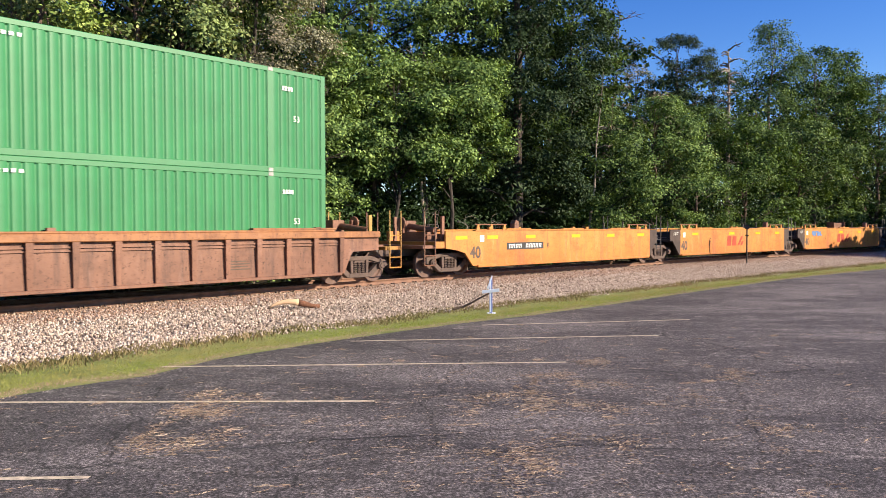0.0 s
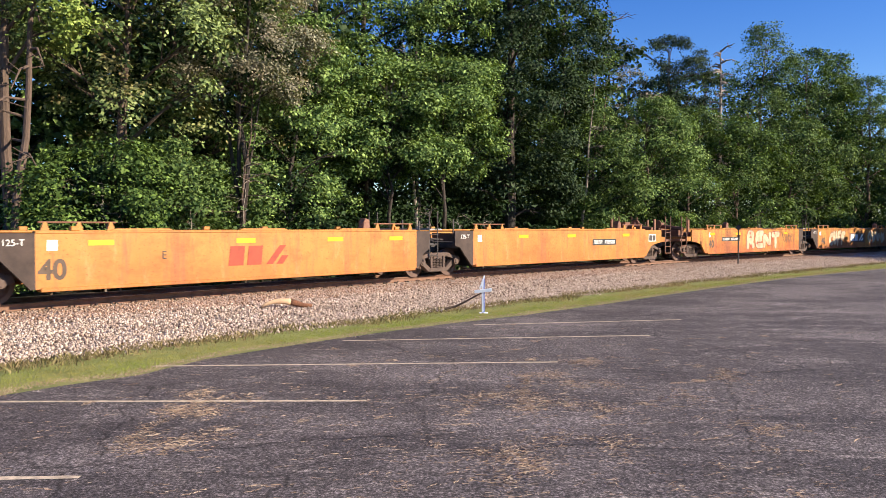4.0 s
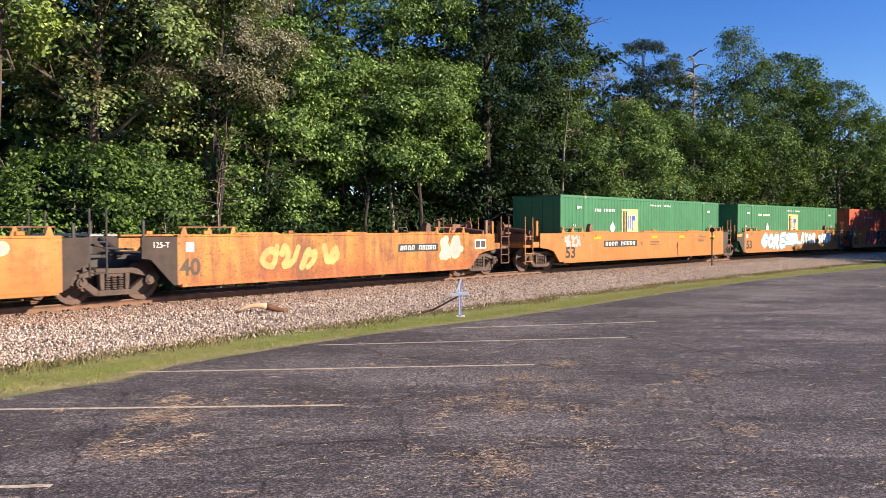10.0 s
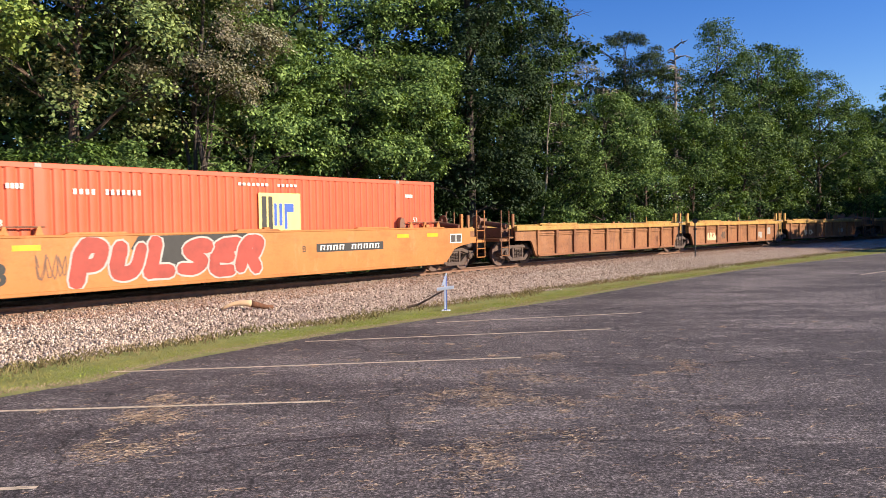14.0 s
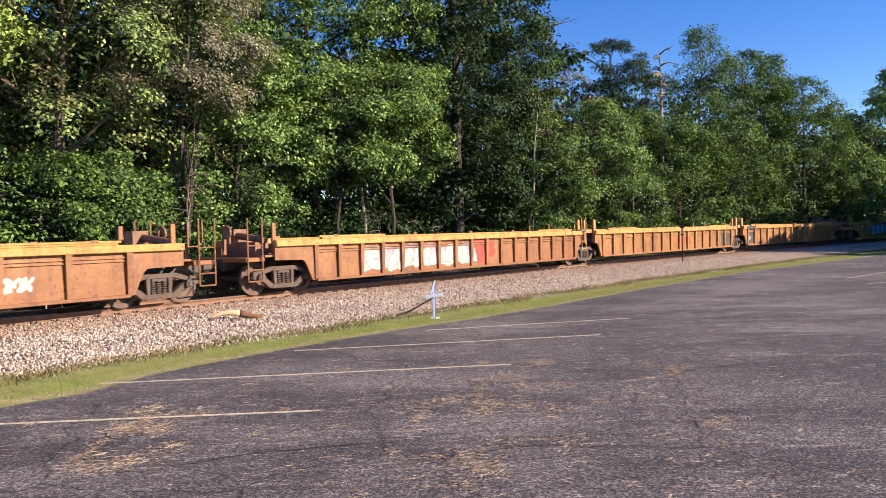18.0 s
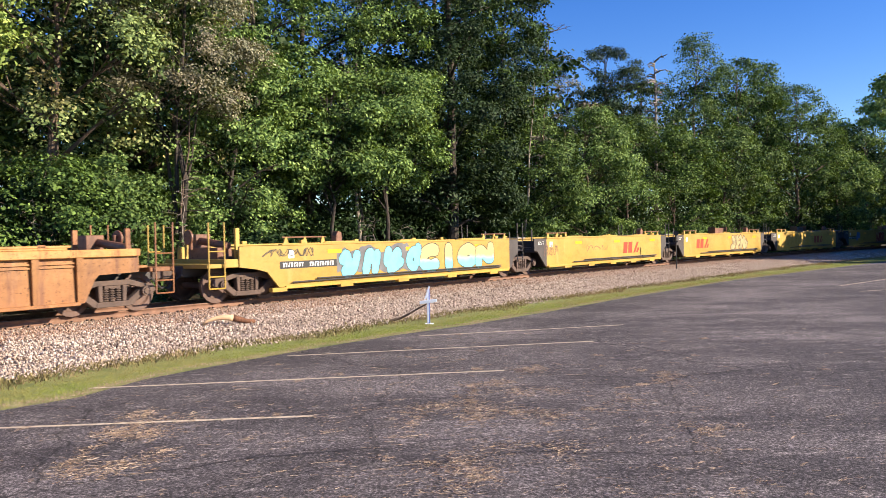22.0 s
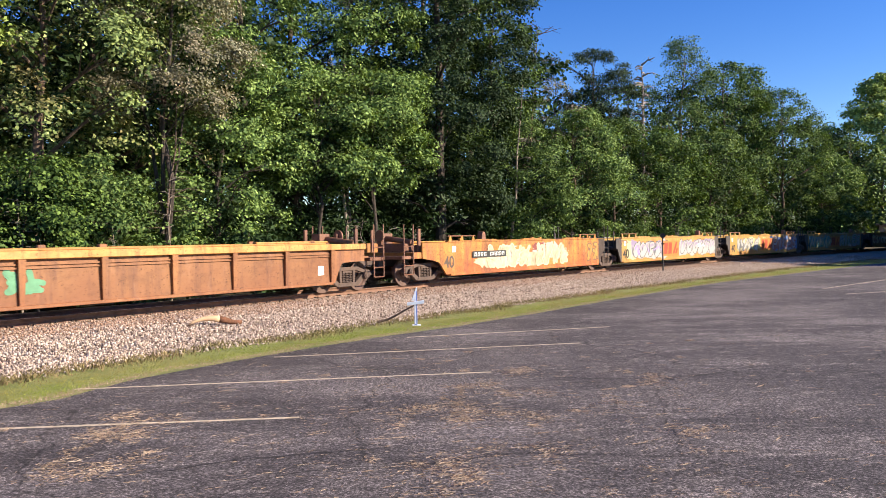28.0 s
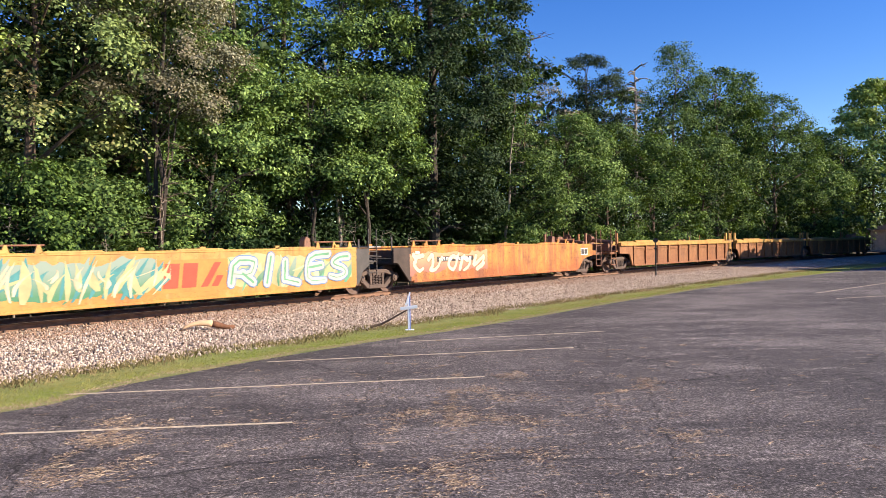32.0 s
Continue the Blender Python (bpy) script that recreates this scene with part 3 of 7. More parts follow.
def lot_weeds():
    """Dry tufts in the asphalt's pits and cracks, and loose straw that lies along it."""
    r = np.random.default_rng(12)
    xs, ys, hd, ls, up = [], [], [], [], []
    def blades_at(x, y, head, half, rise):
        for row, value in ((xs, x), (ys, y), (hd, head), (ls, half), (up, rise)):
            row.append(value)
    spots = [(x, y, 1.0) for x, y in TUFTS] + [(r.normal(0.8, 2.2), r.normal(8.0, 2.6), 0.4) for _ in range(40)] + [(r.uniform(-7, 10), 3.4 + 14 * r.random() ** 1.3, 0.35) for _ in range(40)]
    for x, y, w in spots:
        for c in range(int(1 + 3 * w)):
            n = int(r.uniform(26, 60) * (0.4 + 0.6 * w))
            cx, cy = x + r.normal(0, 0.11, n) * w, y + r.normal(0, 0.17, n) * w
            a = r.random(n) * 6.283
            ln = (0.010 + 0.042 * r.random(n) ** 1.5) * (0.5 + 0.5 * w)
            blades_at(cx + np.cos(a) * ln, cy + np.sin(a) * ln, a, ln, ln * r.uniform(0.0, 0.10, n))
    for path in STRAW_CRACKS:
        for p, h in along(path, 0.035):
            n = int(r.exponential(5)) if noise.noise(Vector((p.x * 3, p.y * 3, 2))) > -0.2 else 0
            j = 0.05 * noise.noise(Vector((p.x * 5, p.y * 5, 6)))
            a = h + r.normal(0, 0.8, n)
            blades_at(p.x + j + r.normal(0, 0.025, n), p.y + j + r.normal(0, 0.025, n), a, 0.01 + 0.035 * r.random(n) ** 2, 0.02 * r.random(n))
    for k in range(1500):
        x, y = (r.normal(0.6, 2.6), r.normal(7.6, 2.8)) if k < 800 else (r.uniform(-9, 12), 3.2 + 14 * r.random() ** 1.3)
        n = int(2 + r.exponential(4))
        a = r.normal(0.2, 0.35)
        u = r.normal(0, 0.07, n)
        blades_at(x + u * math.cos(a), y + u * math.sin(a) + r.normal(0, 0.008, n), a + r.normal(0, 0.35, n), 0.006 + 0.028 * r.random(n) ** 2, 0.006 * r.random(n))
    x, y, th, ln, rise = (np.concatenate(q) for q in (xs, ys, hd, ls, up))
    c = np.hypot(x - CENTRE.x, y - CENTRE.y)
    keep = ((RAD - c) > 8.8) & (y > 2.5)
    x, y, th, ln, rise = x[keep], y[keep], th[keep], ln[keep], rise[keep]
    n = len(x)
    wd = 0.0007 + 0.0015 * r.random(n) ** 2
    d, e = np.stack([np.cos(th), np.sin(th)], 1) * ln[:, None], np.stack([-np.sin(th), np.cos(th)], 1) * wd[:, None]
    p = np.stack([x, y], 1)
    z = 0.016 + 0.006 * r.random(n)
    v = np.stack([np.c_[p - d - e, z], np.c_[p + d - e * 0.3, z + rise], np.c_[p + d + e * 0.3, z + rise + 0.001], np.c_[p - d + e, z + 0.004]], 1)
    tagged(new("lot_weeds", sheet("lot_weeds", v.reshape(-1, 3), np.arange(n * 4).reshape(-1, 4), DRY)), "dry straw-coloured weeds in the asphalt cracks", "weeds", kind="stuff")


lot_weeds()

# ---- trees ----
def bough_leaves(name, seed, boughs, per, size, material, flat=0.62, droop=0.0, corners=4):
    """Leaves in boughs (x, y, z, radius, dx, dy): each a loose cap of leaves that faces up and outwards."""
    r = np.random.default_rng(seed)
    B = np.array(boughs, float)
    nb = len(B)
    k = np.maximum(6, (per * (B[:, 3] / B[:, 3].mean()) ** 2 * r.uniform(0.75, 1.25, nb))).astype(int)
    which = np.repeat(np.arange(nb), k)
    n = len(which)
    out = np.c_[B[which, 4], B[which, 5], np.full(n, 0.55)]
    # leaves sit in small sprays round the ends of twigs
    first = np.concatenate([[0], np.cumsum(k)[:-1]])
    spray = first[which] + (r.random(n) * np.maximum(2, k[which] / 9)).astype(int)
    d = (r.normal(size=(n, 3)) * 0.85 + out)[spray]
    d /= np.linalg.norm(d, axis=1)[:, None]
    rad = B[which, 3] * (0.35 + 0.80 * r.random(n) ** 0.6)[spray]
    p = B[which, :3] + d * rad[:, None] * np.array((1.08, 1.08, flat)) + r.normal(0, 1, (n, 3)) * (0.60 * size + 0.04) * np.array((1.35, 1.35, 0.62))
    p[:, 2] -= droop * rad * r.random(n)
    p[:, 2] = np.maximum(p[:, 2], 0.15 + 0.3 * r.random(n))
    nrm = d * 0.65 + np.array((0, 0, 0.50)) + r.normal(0, 0.42, (n, 3))
    nrm /= np.linalg.norm(nrm, axis=1)[:, None]
    t = np.cross(nrm, r.normal(size=(n, 3)))
    t /= np.linalg.norm(t, axis=1)[:, None] + 1e-9
    b = np.cross(nrm, t)
    w = (size * (0.55 + 0.8 * r.random(n)))[:, None]
    v = np.stack([p - t * w * 0.52, p + b * w * 0.33 + nrm * w * 0.10, p + t * w * 0.52, p - b * w * 0.33 + nrm * w * 0.10], 1)
    v = v[:, :corners]
    return sheet(name, v.reshape(-1, 3), np.arange(n * corners).reshape(-1, corners), material)


def limb(bm, pts, r0, r1, n=7):
    """A bent tapered branch through pts."""
    k = len(pts) - 1
    rings = []
    for i, c in enumerate(pts):
        d = (Vector(pts[min(i + 1, k)]) - Vector(pts[max(i - 1, 0)])).normalized()
        e = d.orthogonal().normalized() if not rings else (e - d * e.dot(d)).normalized()
        g = d.cross(e)
        rad = r0 + (r1 - r0) * i / k
        rings.append([bm.verts.new(Vector(c) + (e * math.cos(6.2832 * j / n) + g * math.sin(6.2832 * j / n)) * rad) for j in range(n)])
    for a, b in zip(rings, rings[1:]):
        for j in range(n):
            bm.faces.new((a[j], a[(j + 1) % n], b[(j + 1) % n], b[j]))
    bm.faces.new(rings[-1])
    bm.faces.new(rings[0][::-1])


def tree(xy, height, spread, material, label, seed, name="tree", low=0.10, leaves=16000, size=0.15, bough=0.78, lean=0.0, bark=None, thick=None,
         fork=0, peak=0.45, flat=0.62, droop=0.2, gap=0.0, bend=0.2, core_boughs=40, core_leaf=None):
    """A tree: tapered trunk, limbs, and a crown of leafy boughs. peak: where the crown is widest."""
    r = random.Random(seed)
    t = thing(name, label, "tree", m=pose(xy[0], xy[1], max(0.0, bank(RAD - (Vector(xy) - CENTRE).length) - 0.1)))
    th = thick or height * 0.013
    top = Vector((lean * height, r.uniform(-0.4, 0.4), height * 0.93))
    pts = [Vector((0, 0, -0.3))] + [top * (i / 7) + Vector((r.uniform(-bend, bend), r.uniform(-bend, bend), 0)) for i in range(1, 8)]
    bm = bmesh.new()
    limb(bm, pts, th, th * 0.12, 9)
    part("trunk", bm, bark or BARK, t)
    crown_h = height * (1 - low)
    n = int(1.3 * (2 * math.pi * spread * crown_h * 0.75) / (math.pi * bough * bough))
    lobes = [(r.uniform(0, 6.28), r.uniform(low, 1), r.uniform(-0.5, 0.45)) for _ in range(14)]
    boughs = []
    for i in range(n):
        f = low + (1 - low) * (i + r.random()) / n
        g = (f - low) / (1 - low)
        env = (math.sin(math.pi * min(1.0, 0.5 * g / peak)) if g < peak else math.cos(math.pi / 2 * ((g - peak) / (1 - peak)) ** 1.35))
        env = max(0.12, 0.55 + 0.45 * env) if g < peak else max(0.10, env)
        a = r.uniform(0, 6.283)
        m = 1.0
        for la, lf, lw in lobes:
            m += lw * max(0, math.cos(a - la)) ** 3 * max(0, 1 - abs(f - lf) / 0.16)
        if r.random() < gap:
            continue
        d = spread * env * m * r.uniform(0.55, 1.0) ** 0.5
        rb = bough * (0.45 + 1.25 * r.random() ** 1.7) * (0.75 + 0.25 * env)
        c = top * f + Vector((math.cos(a) * d, math.sin(a) * d, 0))
        c.z = min(max(f * height, rb * 0.6), height - rb * 0.45)
        boughs.append((c.x, c.y, c.z, rb, math.cos(a), math.sin(a)))
    for i in range(0, len(boughs), max(1, len(boughs) // 16)):
        bx = boughs[i]
        c = Vector(bx[:3])
        f = max(0.10, (c.z - spread * 0.45) / (height * 0.93))
        p0 = top * min(f, 0.9)
        mid = p0.lerp(c, 0.5) + Vector((0, 0, r.uniform(0.0, 0.5)))
        bm = bmesh.new()
        limb(bm, [p0, mid, c], th * 0.40 * (1.1 - 0.7 * f), th * 0.06, 6)
        for _ in range(3):
            e = c + Vector((r.uniform(-1, 1), r.uniform(-1, 1), r.uniform(-0.3, 0.8))) * bx[3]
            limb(bm, [mid, mid.lerp(e, 0.55) + Vector((0, 0, 0.12)), e], th * 0.12, th * 0.025, 5)
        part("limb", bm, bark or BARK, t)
    for k in range(fork):
        a = 0.6 + k * 2.1
        e = Vector((math.cos(a) * spread * 0.5, math.sin(a) * 0.6, height * (0.55 + 0.1 * k)))
        p0 = top * (0.16 + 0.05 * k)
        bm = bmesh.new()
        limb(bm, [p0, p0.lerp(e, 0.4) + Vector((0.15, 0, 0)), e], th * 0.62, th * 0.1, 8)
        part("limb", bm, bark or BARK, t)
    # core leaves take a darker material: the crown's inner shade as colour
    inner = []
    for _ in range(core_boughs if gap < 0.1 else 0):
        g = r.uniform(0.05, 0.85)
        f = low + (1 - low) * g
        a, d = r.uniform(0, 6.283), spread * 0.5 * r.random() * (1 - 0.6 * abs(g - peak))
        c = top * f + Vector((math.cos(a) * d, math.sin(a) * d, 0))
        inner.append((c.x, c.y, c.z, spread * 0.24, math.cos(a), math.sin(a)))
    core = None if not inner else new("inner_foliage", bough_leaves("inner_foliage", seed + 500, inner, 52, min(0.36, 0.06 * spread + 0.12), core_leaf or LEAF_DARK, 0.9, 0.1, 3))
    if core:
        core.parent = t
    crown = new("crown", bough_leaves("crown", seed, boughs, 0.84 * leaves / max(1, len(boughs)), size * 1.07, material, flat, droop))
    crown.parent = t
    return t


def dead_tree(xy, height, label, seed, lean=(0.0, 0.0), branches=14, spread=2.0, material=None, base=0.2, start=0.25, name="dead_tree", droop=0.0):
    r = random.Random(seed)
    t = thing(name, label, "tree", m=pose(xy[0], xy[1], 0.0))
    bm = bmesh.new()
    top = Vector((lean[0], lean[1], height))
    pts = [Vector((0, 0, -0.2))] + [top * (i / 8) + Vector((r.uniform(-0.1, 0.1), r.uniform(-0.1, 0.1), 0)) for i in range(1, 9)]
    limb(bm, pts, base, base * 0.10, 9)
    part("trunk", bm, material or BARK_PALE, t)
    for i in range(branches):
        f = start + (1 - start) * (i + r.random()) / branches
        p = top * f
        a = r.uniform(0, 6.28)
        ln = spread * r.uniform(0.4, 1.0) * (1.15 - f * 0.6)
        q = p + Vector((math.cos(a) * ln, math.sin(a) * ln, (r.uniform(-0.2, 0.35) - droop) * ln))
        mid = p.lerp(q, 0.5) + Vector((0, 0, (r.uniform(-0.05, 0.2) + droop * 0.3) * ln))
        bm = bmesh.new()
        limb(bm, [p, mid, q], base * 0.32, base * 0.09, 6)
        for _ in range(4):
            m = mid.lerp(q, r.random())
            e = m + Vector((r.uniform(-1, 1), r.uniform(-1, 1), r.uniform(-0.6, 0.5))) * ln * 0.4
            limb(bm, [m, e], base * 0.13, base * 0.05, 5)
        part("branch", bm, material or BARK_PALE, t)
    return t


def reach(az, o, elev):
    """Height of what stands at that bearing and offset and rises to the elevation in degrees."""
    return H_EYE + bearing(az, o).length * math.tan(radians(elev))


def woods():
    G = "tall green deciduous tree in full leaf behind the railway"
    M = "broad green maple at the edge of the woods"
    for az, o, elev, w, mat, label, seed, kw in (
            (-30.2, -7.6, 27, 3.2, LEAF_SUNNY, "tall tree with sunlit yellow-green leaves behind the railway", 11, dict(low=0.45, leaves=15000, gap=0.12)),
            (-23.2, -8.4, 26, 4.2, LEAF_TURN, "tall maple whose leaves turn brown at the top", 12, dict(leaves=34000, bough=1.0, size=0.14, low=0.36)),
            (-20.0, -12, 25, 4.2, LEAF_TURN, "tall maple whose leaves turn brown at the top", 13, dict(leaves=24000, bough=1.0)),
            (-16.3, -7.4, 24, 3.0, LEAF_GREY, "tall tree with thin greyish leaves and a forked trunk", 14, dict(low=0.42, leaves=38000, size=0.10, bough=0.7, thick=0.15, bend=0.45, fork=3, gap=0.08, lean=0.05)),
            (-24.0, -6.8, 5.6, 2.2, LEAF_LUSH, M, 45, dict(leaves=17000, size=0.13)),
            (-20.4, -7.2, 5.6, 2.4, LEAF_MID, M, 59, dict(leaves=15000, size=0.13)),
            (-12.3, -7.8, 14.5, 2.2, LEAF_BRIGHT, "young tree with bright green leaves", 15, dict(leaves=22000, size=0.14)),
            (-10.6, -9.6, 25, 2.6, LEAF_BRIGHT, G, 16, dict(leaves=26000, size=0.14, bough=0.9)),
            (-7.2, -13, 24, 2.6, LEAF_BRIGHT, "tall airy tree with sky showing through its crown", 17, dict(leaves=11000, gap=0.4, low=0.3)),
            (-3.5, -10.5, 18.5, 3.7, LEAF_BRIGHT, "tall light-green tree with dead twigs near its top", 18, dict(leaves=26000, low=0.42, bough=1.0)),
            (-5.6, -8.2, 11.0, 3.0, LEAF_BRIGHT, M, 19, dict(leaves=26000, size=0.15, low=0.46, bough=1.0)),
            (-1.8, -8.2, 11.8, 3.0, LEAF_BRIGHT, M, 20, dict(leaves=28000, size=0.15, low=0.46, bough=1.0)),
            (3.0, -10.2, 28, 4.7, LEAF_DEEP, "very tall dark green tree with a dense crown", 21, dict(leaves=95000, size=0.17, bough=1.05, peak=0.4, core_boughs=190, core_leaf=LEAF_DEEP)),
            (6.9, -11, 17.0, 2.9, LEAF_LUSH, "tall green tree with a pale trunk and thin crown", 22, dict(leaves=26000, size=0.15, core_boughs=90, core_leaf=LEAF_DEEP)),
            (9.0, -9.0, 8.2, 3.0, LEAF_MID, G, 23, dict(leaves=18000, bough=1.0)),
            (13.9, -13, 12.7, 3.3, LEAF_PINE, "pine with a flat tufted top", 24, dict(name="pine_tree", low=0.62, leaves=22000, size=0.12, flat=0.42, bough=0.9, gap=0.0, peak=0.65, core_leaf=LEAF_PINE, thick=0.20)),
            (12.4, -8, 8.7, 3.4, LEAF_BRIGHT, "bright green tree at the edge of the woods", 25, dict(leaves=24000, bough=1.05)),
            (15.2, -8.5, 8.1, 3.4, LEAF_MID, G, 26, dict(leaves=22000, bough=1.05)),
            (11.2, -15, 10.6, 3.4, LEAF_GREY, "bare-twigged tree with thin greyish leaves", 48, dict(leaves=12000, size=0.15, gap=0.2)),
            (19.6, -11, 13.0, 3.5, LEAF_MID, "tall tree with airy clumps of leaves", 27, dict(leaves=26000, bough=1.0, gap=0.04, low=0.12, flat=0.8, peak=0.38, lean=0.03)),
            (18.4, -8, 7.2, 4.0, LEAF_LUSH, G, 28, dict(leaves=22000, size=0.19, bough=1.1)),
            (22.6, -11, 11.4, 3.4, LEAF_LUSH, G, 29, dict(leaves=20000, bough=1.2, size=0.20, droop=0.5)),
            (24.4, -11, 10.9, 3.2, LEAF_LUSH, "tall tree with drooping pointed top", 30, dict(leaves=18000, size=0.20, bough=1.1, droop=0.6, peak=0.3)),
            (21.6, -7.8, 6.8, 4.2, LEAF_MID, G, 49, dict(leaves=18000, size=0.20, bough=1.1)),
            (26.1, -8.5, 9.3, 5.2, LEAF_LUSH, "broad tree with fine greyish leaves", 31, dict(leaves=32000, size=0.16, bough=0.9)),
            (28.4, -7.2, 5.2, 4.0, LEAF_BRIGHT, "tree with bright leaves hanging over the track", 32, dict(leaves=17000, size=0.24, droop=0.5)),
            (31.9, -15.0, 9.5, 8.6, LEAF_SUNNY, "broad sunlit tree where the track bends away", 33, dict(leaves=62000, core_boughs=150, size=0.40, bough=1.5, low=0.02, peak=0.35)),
            (35.5, -14.0, 10.0, 8.0, LEAF_MID, "broad tree where the track bends away", 34, dict(leaves=15000, size=0.5, bough=1.7, low=0.02))):
        # darker, greyer bark at these bearings paints in the shade of the wood
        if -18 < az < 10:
            kw["bark"] = BARK_SHADED
        tree(bearing(az, o), reach(az, o, elev), w, mat, label, seed, **kw)
    for i, (az, o, elev) in enumerate(((-31, -16, 22), (-25.5, -17, 21), (-18, -17, 20), (-14, -16, 20), (-9.2, -19, 18), (-1.6, -17, 15.5), (2.0, -16, 24), (5.2, -15.5, 18), (9.3, -16, 9.8), (12.5, -20, 9.8), (16.4, -17, 10.2), (20.4, -18, 9.6), (22.6, -18, 9), (24.5, -16, 8.4), (27.0, -14, 7.0), (28.9, -12, 6.4), (30.2, -8.5, 6.0), (33.5, -19, 8.5))):
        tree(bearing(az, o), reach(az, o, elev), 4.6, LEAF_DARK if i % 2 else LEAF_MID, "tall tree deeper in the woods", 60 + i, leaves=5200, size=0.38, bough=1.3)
    far_woods()
    # trees past the end of the lot, which shade the far track
    for i, (x, y, h, w) in enumerate(((42, 50, 8.5, 3.4), (46, 55, 9.5, 4.0), (48, 61, 10.5, 4.4), (51, 66, 11, 5), (55, 71, 11, 5), (60, 77, 12, 5), (65, 83, 12, 5.5), (57, 63, 12, 5), (62, 69, 12, 5), (70, 78, 13, 5))):
        tree((x, y), h, w, (LEAF_BRIGHT, LEAF_MID)[i % 2], "leafy tree past the end of the parking lot", 90 + i, leaves=6000, size=0.6, low=0.03, bough=1.2)
    dead_tree(bearing(17.25, -9.4), reach(17.25, -9.4, 11.7), "bare dead trunk with short broken branches", 41, branches=44, spread=2.2, base=0.30, start=0.40)
    dead_tree(bearing(-30.0, -6.6), 13, "leaning bare trunk with drooping dead branches", 42, lean=(0.9, 0.5), branches=14, spread=2.6, base=0.17, material=BARK, droop=0.45)
    dead_tree(bearing(8.0, -8.6), reach(8.0, -8.6, 10.6), "pale birch trunk among the leaves", 43, lean=(0.9, -0.3), branches=12, spread=1.3, base=0.12, start=0.4)
    dead_tree(bearing(9.0, -12), reach(9.0, -12, 14.6), "dead tree top with bare twigs", 44, lean=(1.2, 0), branches=40, spread=3.0, base=0.13, start=0.66, droop=-0.35, material=BARK)
    dead_tree(bearing(-16.0, -6.9), reach(-16.0, -6.9, 12), "bare grey limbs with pale twigs", 58, lean=(0.6, 0.2), branches=22, spread=2.0, base=0.07, start=0.30, material=BARK)
    dead_tree(bearing(-3.4, -9.0), reach(-3.4, -9, 13), "dead grey limbs among green leaves", 50, lean=(-0.8, -0.3), branches=14, spread=2.0, base=0.12, start=0.5)
    for az, o, h, sd in ((-23.6, -5.6, 3.2, 51), (-24.6, -5.8, 3.6, 52), (-2.6, -5.4, 3.2, 53), (-0.6, -5.5, 2.8, 54), (1.2, -5.6, 2.6, 55), (-15.6, -5.8, 4.5, 56), (-19.2, -5.4, 3.0, 57)):
        dead_tree(bearing(az, o), h, "bare pale sapling with thin twigs", sd, branches=16, spread=1.2, base=0.035, start=0.2, name="sapling")
    r = random.Random(9)
    az, i = -31.0, 0
    while az < 30:
        dist = bearing(az, -6).length
        w = r.uniform(1.1, 1.9)
        under = -7.5 < az < 3.5
        shrub(bearing(az, -5.4 - r.uniform(0, 1.4)), r.uniform(1.0, 2.1) if under else r.uniform(1.6, 3.4), w, r.choice((LEAF_MID, LEAF_MID, LEAF_BRIGHT, LEAF_DARK)), 200 + i)
        az += math.degrees(w * 1.05 / dist)
        i += 1


def far_woods():
    """The mass of undergrowth and young trees deep in the woods."""
    r = random.Random(77)
    boughs = []
    for k in range(1250):
        az = r.uniform(-42, 44)
        o = r.uniform(-30, -19)
        p = bearing(az, o)
        top = H_EYE + p.length * math.tan(radians(min(13.0, 9.0 - 0.13 * az)))
        boughs.append((p.x, p.y, r.uniform(0.2, top) if k < 900 else r.uniform(0.2, 3.0), r.uniform(1.2, 2.4), 0.4, -0.4))
    # dark leaf here puts the deep woods' shade into the colour
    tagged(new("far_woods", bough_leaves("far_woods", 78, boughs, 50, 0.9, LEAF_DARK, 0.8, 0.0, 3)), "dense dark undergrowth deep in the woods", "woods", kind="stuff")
    low = []
    for k in range(520):
        p = bearing(r.uniform(-30, 14), r.uniform(-14, -8.8))
        low.append((p.x, p.y, 0.2 + 3.4 * r.random() ** 1.3, r.uniform(0.7, 1.3), 0.4, -0.4))
    # brush filling the hollows, its dark leaf colour painting their shade
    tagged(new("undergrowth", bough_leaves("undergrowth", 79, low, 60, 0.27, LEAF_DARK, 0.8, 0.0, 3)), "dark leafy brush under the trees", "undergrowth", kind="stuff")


def shrub(xy, height, spread, material, seed):
    r = random.Random(seed)
    t = thing("shrub", "leafy green shrub at the foot of the woods", "shrub", "shrubs beside the railway", m=pose(xy[0], xy[1], -0.05))
    boughs = []
    for i in range(13):
        a = r.uniform(0, 6.283)
        f = r.random()
        d = spread * math.sqrt(r.random()) * math.cos(f * 1.2)
        rb = r.uniform(0.4, 0.75)
        c = Vector((math.cos(a) * d, math.sin(a) * d, max(0.3, height * f - rb * 0.3)))
        boughs.append((c.x, c.y, c.z, rb, math.cos(a), math.sin(a)))
        if i % 3 == 0:
            bm = bmesh.new()
            limb(bm, [Vector((0, 0, 0)), c * 0.5 + Vector((0, 0, 0.1)), c], 0.03, 0.008, 5)
            part("stem", bm, BARK, t)
    leaves = new("leaves", bough_leaves("leaves", seed, boughs, 2500 / 13, 0.17, material))
    leaves.parent = t
    return t


woods()

# ---- the train: x runs along the car towards the train's end, -y is the near side, z is up from the rail ----
MOVING = []          # (thing, first joint, last joint, offset along the car, height)
TOP, LOW, SIDE = 1.57, 0.33, 1.50


